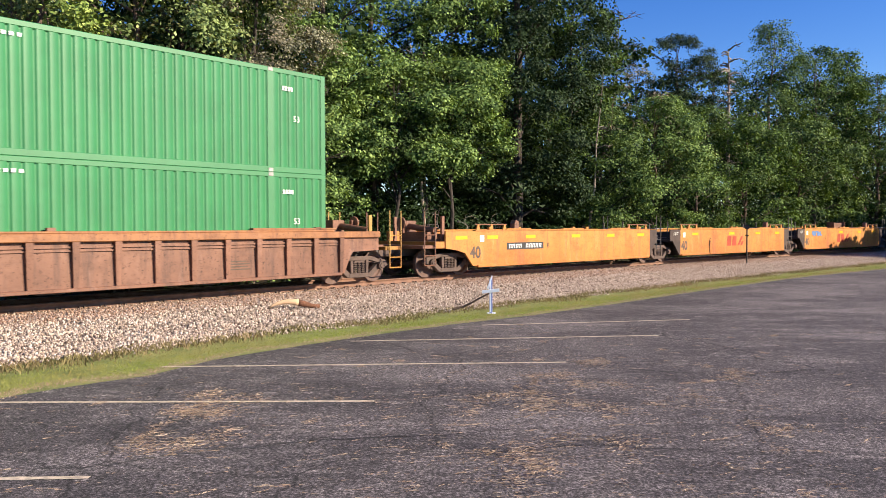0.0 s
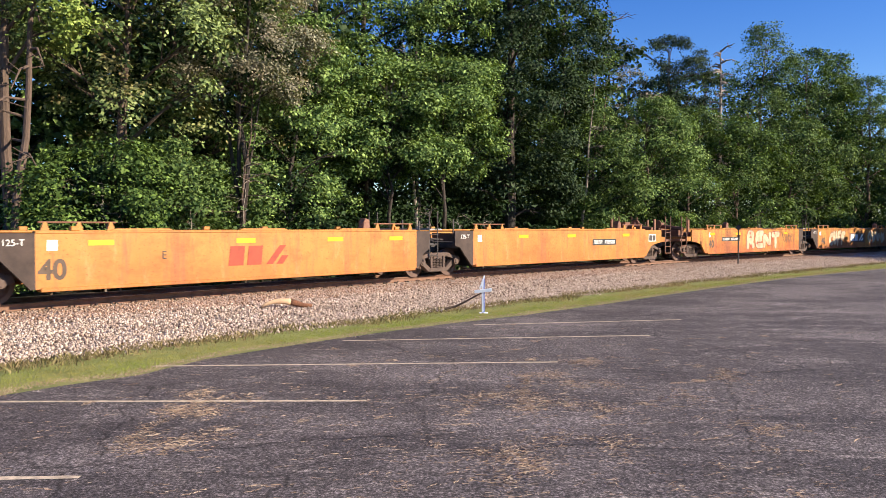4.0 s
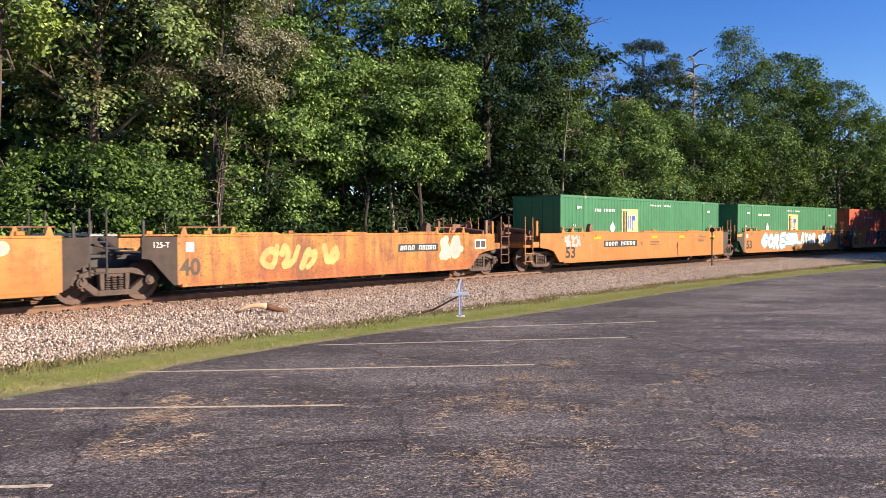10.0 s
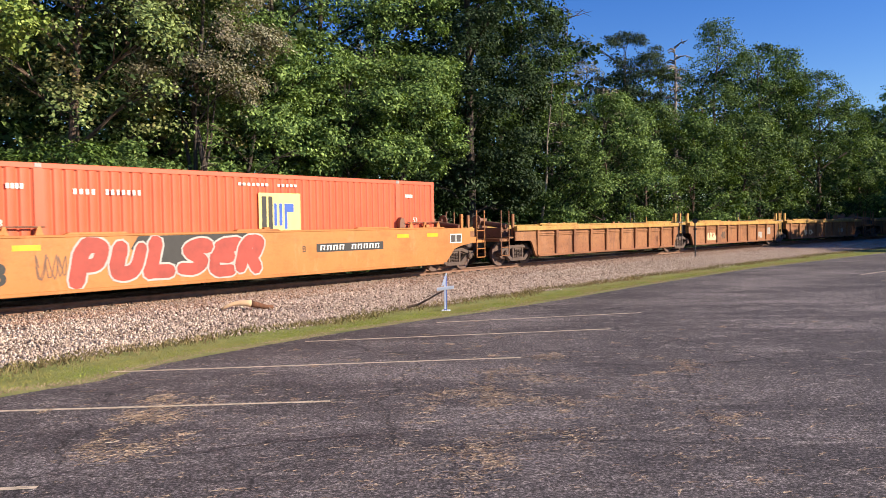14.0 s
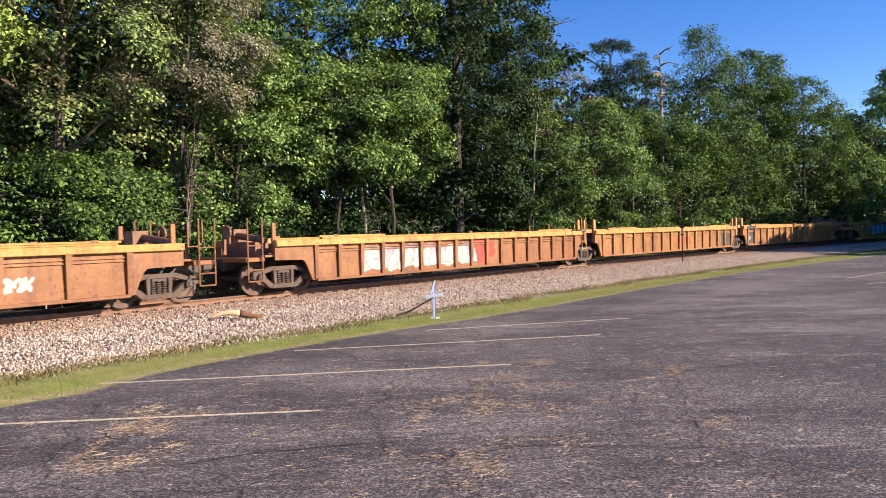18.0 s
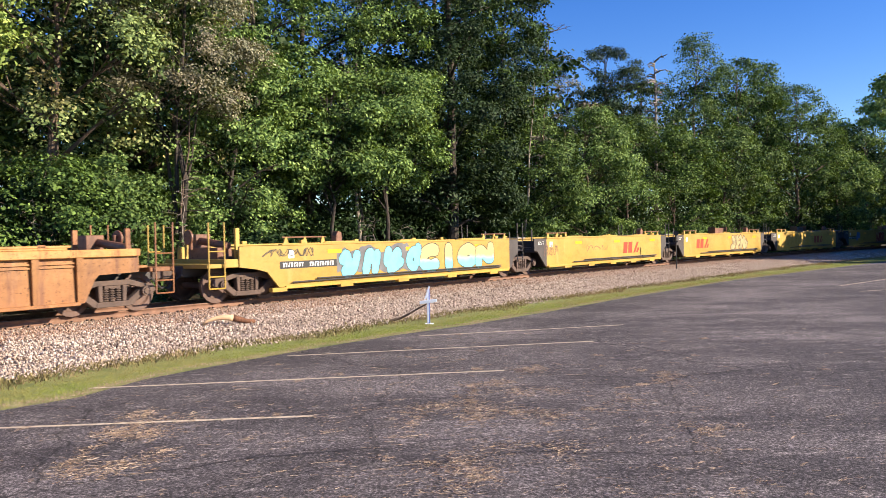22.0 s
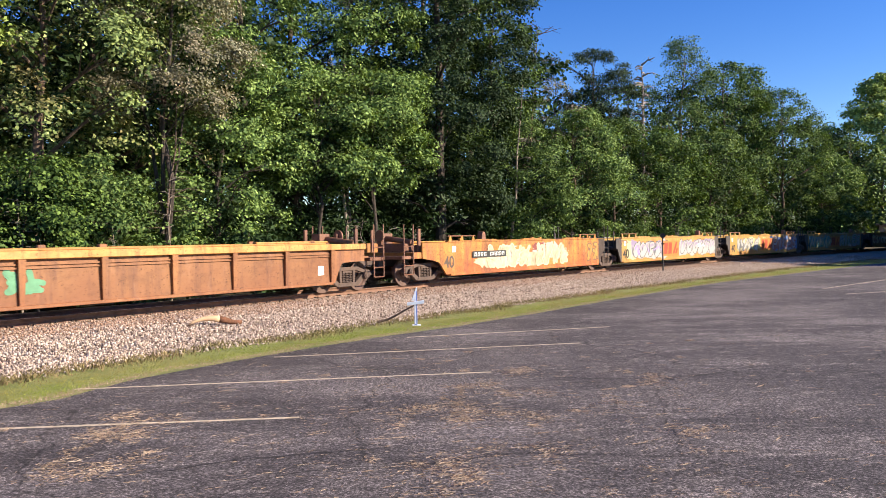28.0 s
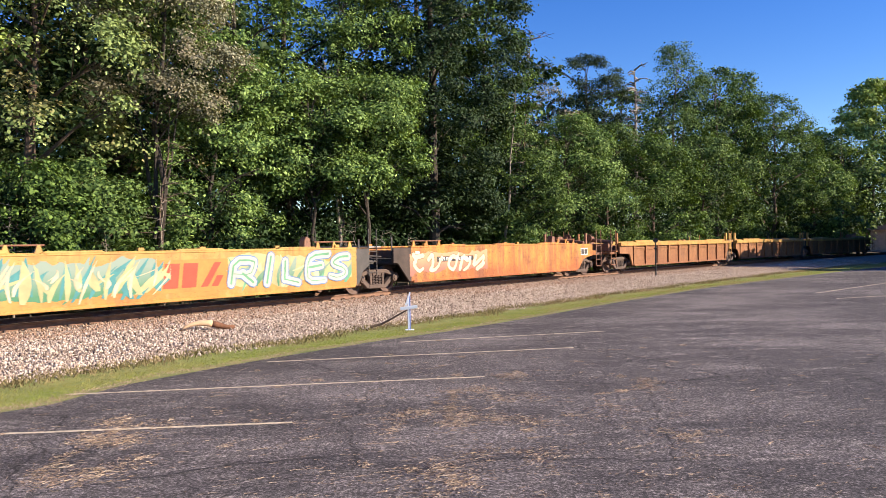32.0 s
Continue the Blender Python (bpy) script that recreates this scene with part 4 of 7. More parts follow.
def flat_mesh(name, polys, y, material, step=0.0004):
    """Painted shapes: outlines (x, z) on a side, each a hair above the last."""
    bm = bmesh.new()
    for i, p in enumerate(polys):
        vs = [bm.verts.new((a, y - i * step, b)) for a, b in p]
        f = bm.faces.new(vs)
        f.normal_update()
        if f.normal.y > 0:
            f.normal_flip()
    me = bpy.data.meshes.new(name)
    bm.to_mesh(me)
    bm.free()
    me.materials.append(material)
    return me


TEXTS = {}


def text_mesh(word, size, material, fat=0.0, shear=0.0):
    key = (word, size, material.name, fat, shear)
    if key not in TEXTS:
        c = bpy.data.curves.new("text", "FONT")
        c.body, c.size, c.offset, c.shear, c.align_x = word, size, fat, shear, "CENTER"
        c.fill_mode = "FRONT" if hasattr(c, "fill_mode") else c.fill_mode
        ob = new("text", c)
        bpy.context.view_layer.update()
        me = bpy.data.meshes.new_from_object(ob.evaluated_get(bpy.context.evaluated_depsgraph_get()))
        bpy.data.objects.remove(ob)
        me.name = "marking"
        me.materials.clear()
        me.materials.append(material)
        TEXTS[key] = me
    return TEXTS[key]


def lettering(car, word, x, z, size, material, y=-SIDE - 0.004, name="lettering", label="", wide=1.0, fat=0.0, shear=0.0):
    if word in ("40", "53") and material != WHITE:
        size, fat = size * 1.35, 0.018
    ob = part_mesh(name, text_mesh(word, size, material, fat, shear), car, label)
    ob.matrix_basis = Matrix.LocRotScale((x, y, z), Euler((radians(90), 0, 0)), (wide, 1, 1))
    return ob


def quad(x0, x1, z0, z1, sl=0.0):
    return [(x0, z0), (x1, z0), (x1 + sl, z1), (x0 + sl, z1)]


def capsule(p, q, r, n=5):
    d = math.atan2(q[1] - p[1], q[0] - p[0])
    out = []
    for c, a0 in ((q, d - math.pi / 2), (p, d + math.pi / 2)):
        for i in range(n + 1):
            a = a0 + math.pi * i / n
            out.append((c[0] + r * math.cos(a), c[1] + r * math.sin(a)))
    return out


def graffiti(car, x0, x1, z0, z1, n, fill, line, seed, y=-SIDE - 0.004, fat=0.16, second=None, back=None, label="painted graffiti on the side"):
    """Fat curling strokes with an outline, in place of sprayed letters that cannot be read."""
    r = random.Random(seed)
    w, h = (x1 - x0) / n, z1 - z0
    inner, outer, shine = [], [], []
    for i in range(n):
        for k in range(4):
            a = (r.uniform(0.0, 0.5), r.choice((0.08, 0.92, 0.5)))
            c = (r.uniform(0.5, 1.05), r.choice((0.08, 0.92, 0.4)))
            if k == 0:
                a, c = (r.uniform(0, 0.25), r.uniform(0.75, 0.95)), (r.uniform(0.1, 0.5), 0.06)
            b = (r.uniform(-0.2, 1.2), r.uniform(-0.1, 1.1))
            pts = []
            for q in range(7):
                t = q / 6
                u = [(1 - t) ** 2 * a[m] + 2 * t * (1 - t) * b[m] + t * t * c[m] for m in (0, 1)]
                pts.append((x0 + (i + min(1.1, max(-0.1, u[0]))) * w + 0.15 * h * u[1], z0 + h * (0.08 + 0.84 * min(1, max(0, u[1])))))
            rr = fat * h * r.uniform(0.7, 1.1)
            for q in range(6):
                e = rr * (1.0 - 0.5 * q / 6) if k else rr
                inner.append(capsule(pts[q], pts[q + 1], e))
                outer.append(capsule(pts[q], pts[q + 1], e + 0.03 + 0.25 * rr))
                if second and q < 3:
                    shine.append(capsule((pts[q][0], pts[q][1] - e * 0.3), (pts[q + 1][0], pts[q + 1][1] - e * 0.3), e * 0.5))
    lines = []
    for i in range(n * 2):
        p = (r.uniform(x0, x1), r.uniform(z0 + 0.15 * h, z1 - 0.15 * h))
        q = (p[0] + r.uniform(-0.35, 0.35) * w, p[1] + r.uniform(-0.35, 0.35) * h)
        lines.append(capsule(p, q, 0.016))
    if fat > 0.11:
        tagged(part_mesh("graffiti_line", flat_mesh("graffiti_line", lines, y - 0.014, line, 0.00002), car), kind="stuff")
    if back:
        wob = [(x0 - 0.2 + (x1 - x0 + 0.4) * i / 14, z1 + r.uniform(-0.12, 0.03)) for i in range(15)]
        wob += [(x1 + 0.2 - (x1 - x0 + 0.4) * i / 14, z0 + r.uniform(-0.02, 0.12)) for i in range(15)]
        part_mesh("graffiti_ground", flat_mesh("graffiti_ground", [wob], y, back), car)
    tagged(part_mesh("graffiti_outline", flat_mesh("graffiti_outline", outer, y - 0.003, line, 0.00002), car), kind="stuff")
    tagged(part_mesh("graffiti", flat_mesh("graffiti", inner, y - 0.007, fill, 0.00002), car, label), kind="stuff")
    if second:
        tagged(part_mesh("graffiti_shading", flat_mesh("graffiti_shading", shine, y - 0.011, second, 0.00002), car), kind="stuff")


STROKES = {
    "A": ("00 59 90", "23 73"), "B": ("00 09 78 76 15 84 81 00",), "C": ("98 69 27 04 12 60 91",), "D": ("00 09 58 95 51 00",), "E": ("99 19 05 10 90", "05 75"),
    "F": ("99 19 05 00", "05 75"), "G": ("98 69 27 04 12 60 92 94 54",), "H": ("00 09", "90 99", "05 94"), "I": ("50 59",), "K": ("00 09", "99 14 90"), "L": ("09 01 90",),
    "M": ("00 19 53 89 90",), "N": ("00 09 90 99",), "O": ("59 17 04 12 50 82 95 87 59",), "P": ("00 09 89 86 74 04",), "R": ("00 09 89 86 74 04", "44 90"),
    "S": ("98 59 17 26 74 92 50 01",), "T": ("09 99", "59 50"), "U": ("09 02 50 92 99",), "a": ("08 36 14 50 92", "37 88"), "b": ("10 29 63 88 70",), "c": ("97 58 24 41 80 99",), "d": ("09 40 79 95 62",), "e": ("18 02 45 89 71", "30 93"),
    "f": ("00 38 55 97 82 40",), "g": ("06 29 44 10 71 98",), "Y": ("09 55 99", "55 50"), "Z": ("09 99 00 90",)}


def stroke_tag(car, word, x0, x1, z0, z1, layers, seed, weight=0.16, slant=0.1, wild=0.08, taper=0.25, y=-SIDE - 0.004, label="painted graffiti letters", lean=0.0):
    """Sprayed letters drawn in fat round strokes, one part each. layers: (material, extra width as a share of the stroke), widest first."""
    r = random.Random(seed)
    w, h = (x1 - x0) / len(word), z1 - z0
    wt = weight * h
    for i, ch in enumerate(word):
        if ch not in STROKES:
            continue
        cw, chh = w * r.uniform(0.80, 1.0) - wt, h * r.uniform(0.90, 1.0) - 2 * wt
        ox, oz = x0 + i * w + wt * 0.5, z0 + wt + r.uniform(0, 0.06) * h + lean * i
        chains = []
        for line in STROKES[ch]:
            pts = []
            for code in line.split():
                u, v = int(code[0]) / 9 + r.uniform(-wild, wild), int(code[1]) / 9 + r.uniform(-wild, wild)
                pts.append((ox + cw * u + slant * h * v, oz + chh * v))
            if len(pts) < 4:
                chains.append(pts)
                continue
            soft = [pts[0]]
            for a, b in zip(pts, pts[1:]):
                soft += [(a[0] * 0.75 + b[0] * 0.25, a[1] * 0.75 + b[1] * 0.25), (a[0] * 0.25 + b[0] * 0.75, a[1] * 0.25 + b[1] * 0.75)]
            soft.append(pts[-1])
            chains.append(soft)
        vs, fs, ms = [], [], []
        for k, (material, extra) in enumerate(layers):
            n = 0
            for chain in chains:
                for q, (a, b) in enumerate(zip(chain, chain[1:])):
                    rad = max(0.012, wt * (1 - taper * q / max(1, len(chain) - 1)) * 0.72 + extra * wt)
                    poly = [(px, min(1.56, max(0.34, pz))) for px, pz in capsule(a, b, rad, 4)]
                    base = len(vs)
                    vs += [(px, y - 0.004 * (i % 2) - 0.0012 * k - 0.00003 * n, pz) for px, pz in poly]
                    fs.append(tuple(range(base, base + len(poly))))
                    ms.append(k)
                    n += 1
        me = bpy.data.meshes.new("graffiti_letter")
        me.from_pydata(vs, [], fs)
        for material, extra in layers:
            me.materials.append(material)
        me.polygons.foreach_set("material_index", ms)
        part_mesh("graffiti_letter", me, car, label)


def scrawl(car, x0, x1, z0, z1, material, seed, n=5, fat=0.012, y=-SIDE - 0.004):
    """Thin looping marker lines that cannot be read."""
    r = random.Random(seed)
    polys = []
    for k in range(n):
        cx, cz = x0 + (x1 - x0) * (k + 0.5) / n, (z0 + z1) / 2
        a, ph, ax, az = r.uniform(1, 2.5), r.uniform(0, 6), (x1 - x0) / n * r.uniform(0.4, 0.8), (z1 - z0) / 2 * r.uniform(0.6, 1)
        pts = [(cx + ax * math.sin(t * 0.55 + ph), cz + az * math.sin(t * 0.55 * a)) for t in range(14)]
        polys += [capsule(p, q, fat, 3) for p, q in zip(pts, pts[1:])]
    tagged(part_mesh("graffiti_line", flat_mesh("graffiti_line", polys, y, material, 0.00002), car), kind="stuff")


def shards(car, x0, x1, z0, z1, paints, seed, per=16, y=-SIDE - 0.0045, label="wild interlocking graffiti shapes"):
    """Slanting, bent blades of colour that make up a wild piece nobody can read."""
    r = random.Random(seed)
    h = z1 - z0
    for k, material in enumerate(paints):
        polys = []
        for i in range(per):
            cx = x0 + (x1 - x0) * (i + r.random()) / per
            zb, zt = z0 + h * r.uniform(0.0, 0.35), z1 - h * r.uniform(0.0, 0.35)
            if r.random() < 0.35:
                zb, zt = (zb + zt) / 2 - 0.12 * h, (zb + zt) / 2 + 0.12 * h
            w, sl = r.uniform(0.05, 0.15) * (1.0 if k < 3 else 0.45), r.uniform(-0.35, 0.75) * h
            bend = r.uniform(-0.15, 0.15)
            left, right = [], []
            for q in range(6):
                t = q / 5
                px, pz = cx + sl * (t - 0.5) + bend * math.sin(math.pi * t), zb + (zt - zb) * t
                e = w * (math.sin(math.pi * min(1, 0.12 + t * r.uniform(0.85, 1.0))) * 0.9 + 0.1)
                left.append((min(x1, max(x0, px - e)), pz))
                right.append((min(x1, max(x0, px + e)), pz))
            polys.append(left + right[::-1])
        tagged(part_mesh("graffiti_shape", flat_mesh("graffiti_shape", polys, y - 0.0016 * k, material, 0.00006), car, label if k == 0 else ""), kind="stuff")


def cloud(car, x0, x1, z0, z1, material, seed, y=-SIDE - 0.003):
    """A sprayed ground with a wavy outline behind letters."""
    r = random.Random(seed)
    n = 60
    k = r.uniform(0, 50)

    def dent(x, row):
        return (z1 - z0) * (0.14 + 0.24 * noise.noise(Vector((x * 1.3, k, row))) + 0.08 * noise.noise(Vector((x * 5.0, k, row))))
    top = [(x0 + (x1 - x0) * i / n, z1 - max(0.0, dent(i / n * (x1 - x0), 1))) for i in range(n + 1)]
    low = [(x1 - (x1 - x0) * i / n, z0 + max(0.0, dent(i / n * (x1 - x0), 7))) for i in range(n + 1)]
    part_mesh("graffiti_ground", flat_mesh("graffiti_ground", [top + low], y, material), car)


def fade_spray(name, low, high, z0, z1):
    """Spray paint that fades from one colour to another up the side."""
    m, n, l, b = nodes_of(name)
    v = stretched(n, l, (1, 1, 1))
    xyz = n.new("ShaderNodeSeparateXYZ")
    l.new(v, xyz.inputs[0])
    add = n.new("ShaderNodeMath")
    add.operation = "MULTIPLY_ADD"
    l.new(noise_node(n, l, 2.5, 6, 0.6, v), add.inputs[0])
    add.inputs[1].default_value = 0.175
    half = n.new("ShaderNodeMath")
    half.operation = "MULTIPLY"
    half.inputs[1].default_value = 0.5
    l.new(xyz.outputs[2], half.inputs[0])
    l.new(half.outputs[0], add.inputs[2])
    l.new(ramp(n, l, add.outputs[0], ((z0 / 2 + 0.085, low), (z1 / 2 + 0.085, high))), b.inputs["Base Color"])
    b.inputs["Roughness"].default_value = 0.6
    return m


def logo(car, x0, x1, z0, z1, material, ground=None, y=-SIDE - 0.004):
    """A company mark as three slanting blocks."""
    w, h = x1 - x0, z1 - z0
    sl = 0.12 * h
    if ground:
        part_mesh("mark_ground", flat_mesh("mark_ground", [quad(x0 - 0.2, x1 + 0.2, z0 - 0.12, z1 + 0.1)], y, ground), car)
    polys = [quad(x0 + k * 0.30 * w, x0 + (k * 0.30 + 0.24) * w, z0, z1, sl) for k in range(2)]
    polys += [quad(x0 + 0.62 * w, x0 + 0.74 * w, z0, z1, 0.24 * w), quad(x0 + 0.80 * w, x0 + 0.92 * w, z0, z0 + h * 0.45, 0.10 * w)]
    tagged(part_mesh("painted_mark", flat_mesh("painted_mark", polys, y - 0.003, material), car), kind="stuff")


def plate(car, x0, x1, z, h=0.26, y=-SIDE - 0.004):
    """A black panel with white bars in place of the car's number."""
    part_mesh("number_panel", flat_mesh("number_panel", [quad(x0, x1, z - h / 2, z + h / 2)], y, BLACK), car, "black painted panel with white characters")
    n, w = 10, (x1 - x0)
    bars = []
    for i in range(n):
        if i != 4:
            a = x0 + w * (0.05 + 0.9 * i / n)
            bars += [quad(a, a + w * 0.018, z - h * 0.3, z + h * 0.3, 0.02), quad(a + w * 0.045, a + w * 0.063, z - h * 0.3, z + h * 0.3, 0.02), quad(a, a + w * 0.06, z + h * 0.2, z + h * 0.3, 0.02)]
    tagged(part_mesh("number_marking", flat_mesh("number_marking", bars, y - 0.003, WHITE), car), kind="stuff")


def data_lines(car, x, z, seed, y=-SIDE - 0.004, n=3, w=1.1, material=None):
    r = random.Random(seed)
    polys = [quad(x, x + w * r.uniform(0.6, 1), z - i * 0.07, z - i * 0.07 + 0.03) for i in range(n)]
    tagged(part_mesh("data_marking", flat_mesh("data_marking", polys, y, material or FADEDBLACK), car), kind="stuff")


BOGIE_PARTS = {}


def bogie_parts():
    """Meshes of a two-axle freight bogie, made once."""
    if BOGIE_PARTS:
        return BOGIE_PARTS
    def keep(name, bm, mat):
        me = bpy.data.meshes.new(name)
        bm.to_mesh(me)
        bm.free()
        me.materials.append(mat)
        BOGIE_PARTS[name] = me
    bm = bmesh.new()
    top = [(-1.24, 0.50), (-1.14, 0.67), (-0.86, 0.70), (-0.50, 0.81), (0.50, 0.81), (0.86, 0.70), (1.14, 0.67), (1.24, 0.50), (1.06, 0.42), (0.92, 0.56), (0.42, 0.68), (-0.42, 0.68), (-0.92, 0.56), (-1.06, 0.42)]
    prism(bm, top, -0.09, 0.09)
    for k in (-1, 1):
        leg = [(k * 0.98, 0.53), (k * 0.80, 0.575), (k * 0.42, 0.30), (k * 0.42, 0.15), (k * 0.54, 0.17)]
        prism(bm, leg if k > 0 else leg[::-1], -0.085, 0.085)
        column = [(k * 0.27, 0.28), (k * 0.37, 0.28), (k * 0.40, 0.70), (k * 0.27, 0.70)]
        prism(bm, column if k > 0 else column[::-1], -0.08, 0.08)
    prism(bm, [(-0.46, 0.15), (0.46, 0.15), (0.44, 0.285), (-0.44, 0.285)], -0.095, 0.095)
    softened(bm, 0.014)
    keep("side_frame", bm, BOGIE)
    bm = bmesh.new()
    prof = [(0.0, 0.285)] + [(w, 0.29 + 0.058 * k + dz) for k in range(6) for w, dz in ((0.045, 0.0), (0.082, 0.012), (0.082, 0.034), (0.045, 0.046))] + [(0.0, 0.65)]
    rings = [[bm.verts.new((a * math.cos(0.7854 * k), a * math.sin(0.7854 * k), b)) for k in range(8)] if a else [bm.verts.new((0, 0, b))] for a, b in prof]
    for p, q in zip(rings, rings[1:]):
        for k in range(8):
            m = (k + 1) % 8
            bm.faces.new((p[0], q[k], q[m]) if len(p) == 1 else ((p[k], q[0], p[m]) if len(q) == 1 else (p[k], q[k], q[m], p[m])))
    bmesh.ops.recalc_face_normals(bm, faces=list(bm.faces))
    keep("spring", bm, BOGIE)
    bm = bmesh.new()
    box(bm, -0.22, 0.22, -1.15, 1.15, 0.62, 0.80)
    keep("bolster", bm, BOGIE)
    bm = bmesh.new()
    rod(bm, (0, -0.99, 0.46), (0, 0.99, 0.46), 0.085, n=10)
    keep("axle", bm, WHEEL)
    bm = bmesh.new()
    n = 20
    prof = [(0.46, -0.065), (0.46, 0.05), (0.49, 0.055), (0.49, 0.08), (0.38, 0.08), (0.34, 0.03), (0.16, 0.03), (0.14, 0.06), (0.0, 0.06)]
    back = [(0.38, -0.065), (0.34, -0.02), (0.17, -0.03), (0.14, -0.07), (0.0, -0.07)]
    full = back[::-1] + prof
    rings = [[bm.verts.new((a * math.cos(2 * math.pi * k / n), b, a * math.sin(2 * math.pi * k / n))) for k in range(n)] if a > 0 else [bm.verts.new((0, b, 0))] for a, b in full]
    for p, q in zip(rings, rings[1:]):
        for k in range(n):
            j = (k + 1) % n
            bm.faces.new([v for v in (p[k % len(p)], p[j % len(p)], q[j % len(q)], q[k % len(q)]) if True] if len(p) > 1 and len(q) > 1 else
                         ((p[0], q[j], q[k]) if len(p) == 1 else (p[k], p[j], q[0])))
    bmesh.ops.recalc_face_normals(bm, faces=list(bm.faces))
    keep("wheel", bm, WHEEL)
    bm = bmesh.new()
    rod(bm, (0, -0.10, 0.0), (0, 0.06, 0.0), 0.13, n=12)
    rod(bm, (0, -0.13, 0.0), (0, -0.10, 0.0), 0.085, n=8)
    keep("bearing_cap", bm, BOGIE)
    return BOGIE_PARTS


def bogie(car, x):
    """A bogie under a car: frame, springs, wheelsets."""
    b = bogie_parts()
    frame_ob = part_mesh("bogie", b["bolster"], car, "dusty cast steel bogie", pose(x, 0, 0))
    for side in (-1, 1):
        f = part_mesh("side_frame", b["side_frame"], frame_ob, m=pose(0, side * 1.08, 0))
        for dx in (-0.17, 0.0, 0.17):
            part_mesh("spring", b["spring"], frame_ob, m=pose(dx, side * 1.09, 0))
    for dx in (-0.89, 0.89):
        part_mesh("axle", b["axle"], frame_ob, m=pose(dx, 0, 0))
        for side in (-1, 1):
            part_mesh("wheel", b["wheel"], frame_ob, m=pose(dx, side * 0.755, 0.46, 0, 0, 180 if side < 0 else 0))
            part_mesh("bearing_cap", b["bearing_cap"], frame_ob, m=pose(dx, side * 1.16, 0.50, 0, 0, 0 if side < 0 else 180))


def ladder(car, x, y, z0, z1, material, width=0.42):
    bm = bmesh.new()
    for d in (0, width):
        rod(bm, (x + d, y, z0), (x + d, y, z1), 0.024, n=6)
    k = z0 + 0.12
    while k < min(z1, 1.75):
        rod(bm, (x, y, k), (x + width, y, k), 0.016, n=6)
        k += 0.36
    part("ladder", bm, material, car)


def post(car, x, y, z0, z1, material, w=0.05, name="guide_post"):
    bm = bmesh.new()
    box(bm, x - w, x + w, y - w * 0.6, y + w * 0.6, z0, z1)
    part(name, softened(bm, 0.01), material, car)


def joint_end(car, b, paint, r):
    """Fittings on the shared bogie: centre sill, grating, ladder, posts."""
    bm = bmesh.new()
    box(bm, b - 1.8, b + 1.8, -0.35, 0.35, 0.80, 1.12)
    box(bm, b - 1.5, b - 1.1, -1.38, 1.38, 0.95, 1.10)
    box(bm, b + 0.55, b + 0.9, -1.38, 1.38, 0.95, 1.10)
    part("centre_sill", softened(bm, 0.02), DARK, car)
    bm = bmesh.new()
    box(bm, b - 1.05, b - 0.35, -1.42, 1.42, 1.60, 1.64)
    for k in range(6):
        box(bm, b - 1.02 + k * 0.11, b - 0.99 + k * 0.11, -1.42, 1.42, 1.64, 1.66)
    part("walkway_grating", bm, GRATE, car)
    ladder(car, b - 1.08, -1.47, 0.62, 2.25, paint if r.random() < 0.5 else DARK)
    ladder(car, b - 1.08, 1.47, 0.62, 2.25, DARK)
    for y in (-1.25, 1.25):
        post(car, b + 0.45, y, 1.1, 1.98, paint, 0.035)
        post(car, b - 1.35, y, 1.1, 1.90, paint, 0.035)
    bm = bmesh.new()
    rod(bm, (b - 0.4, -0.9, 1.3), (b + 0.5, -0.7, 1.25), 0.03, n=6)
    rod(bm, (b - 0.4, 0.6, 1.45), (b + 0.5, 0.7, 1.3), 0.03, n=6)
    rod(bm, (b + 0.25, -0.5, 1.12), (b + 0.25, 0.4, 1.5), 0.09, n=8)
    part("brake_pipe", bm, DARK, car)


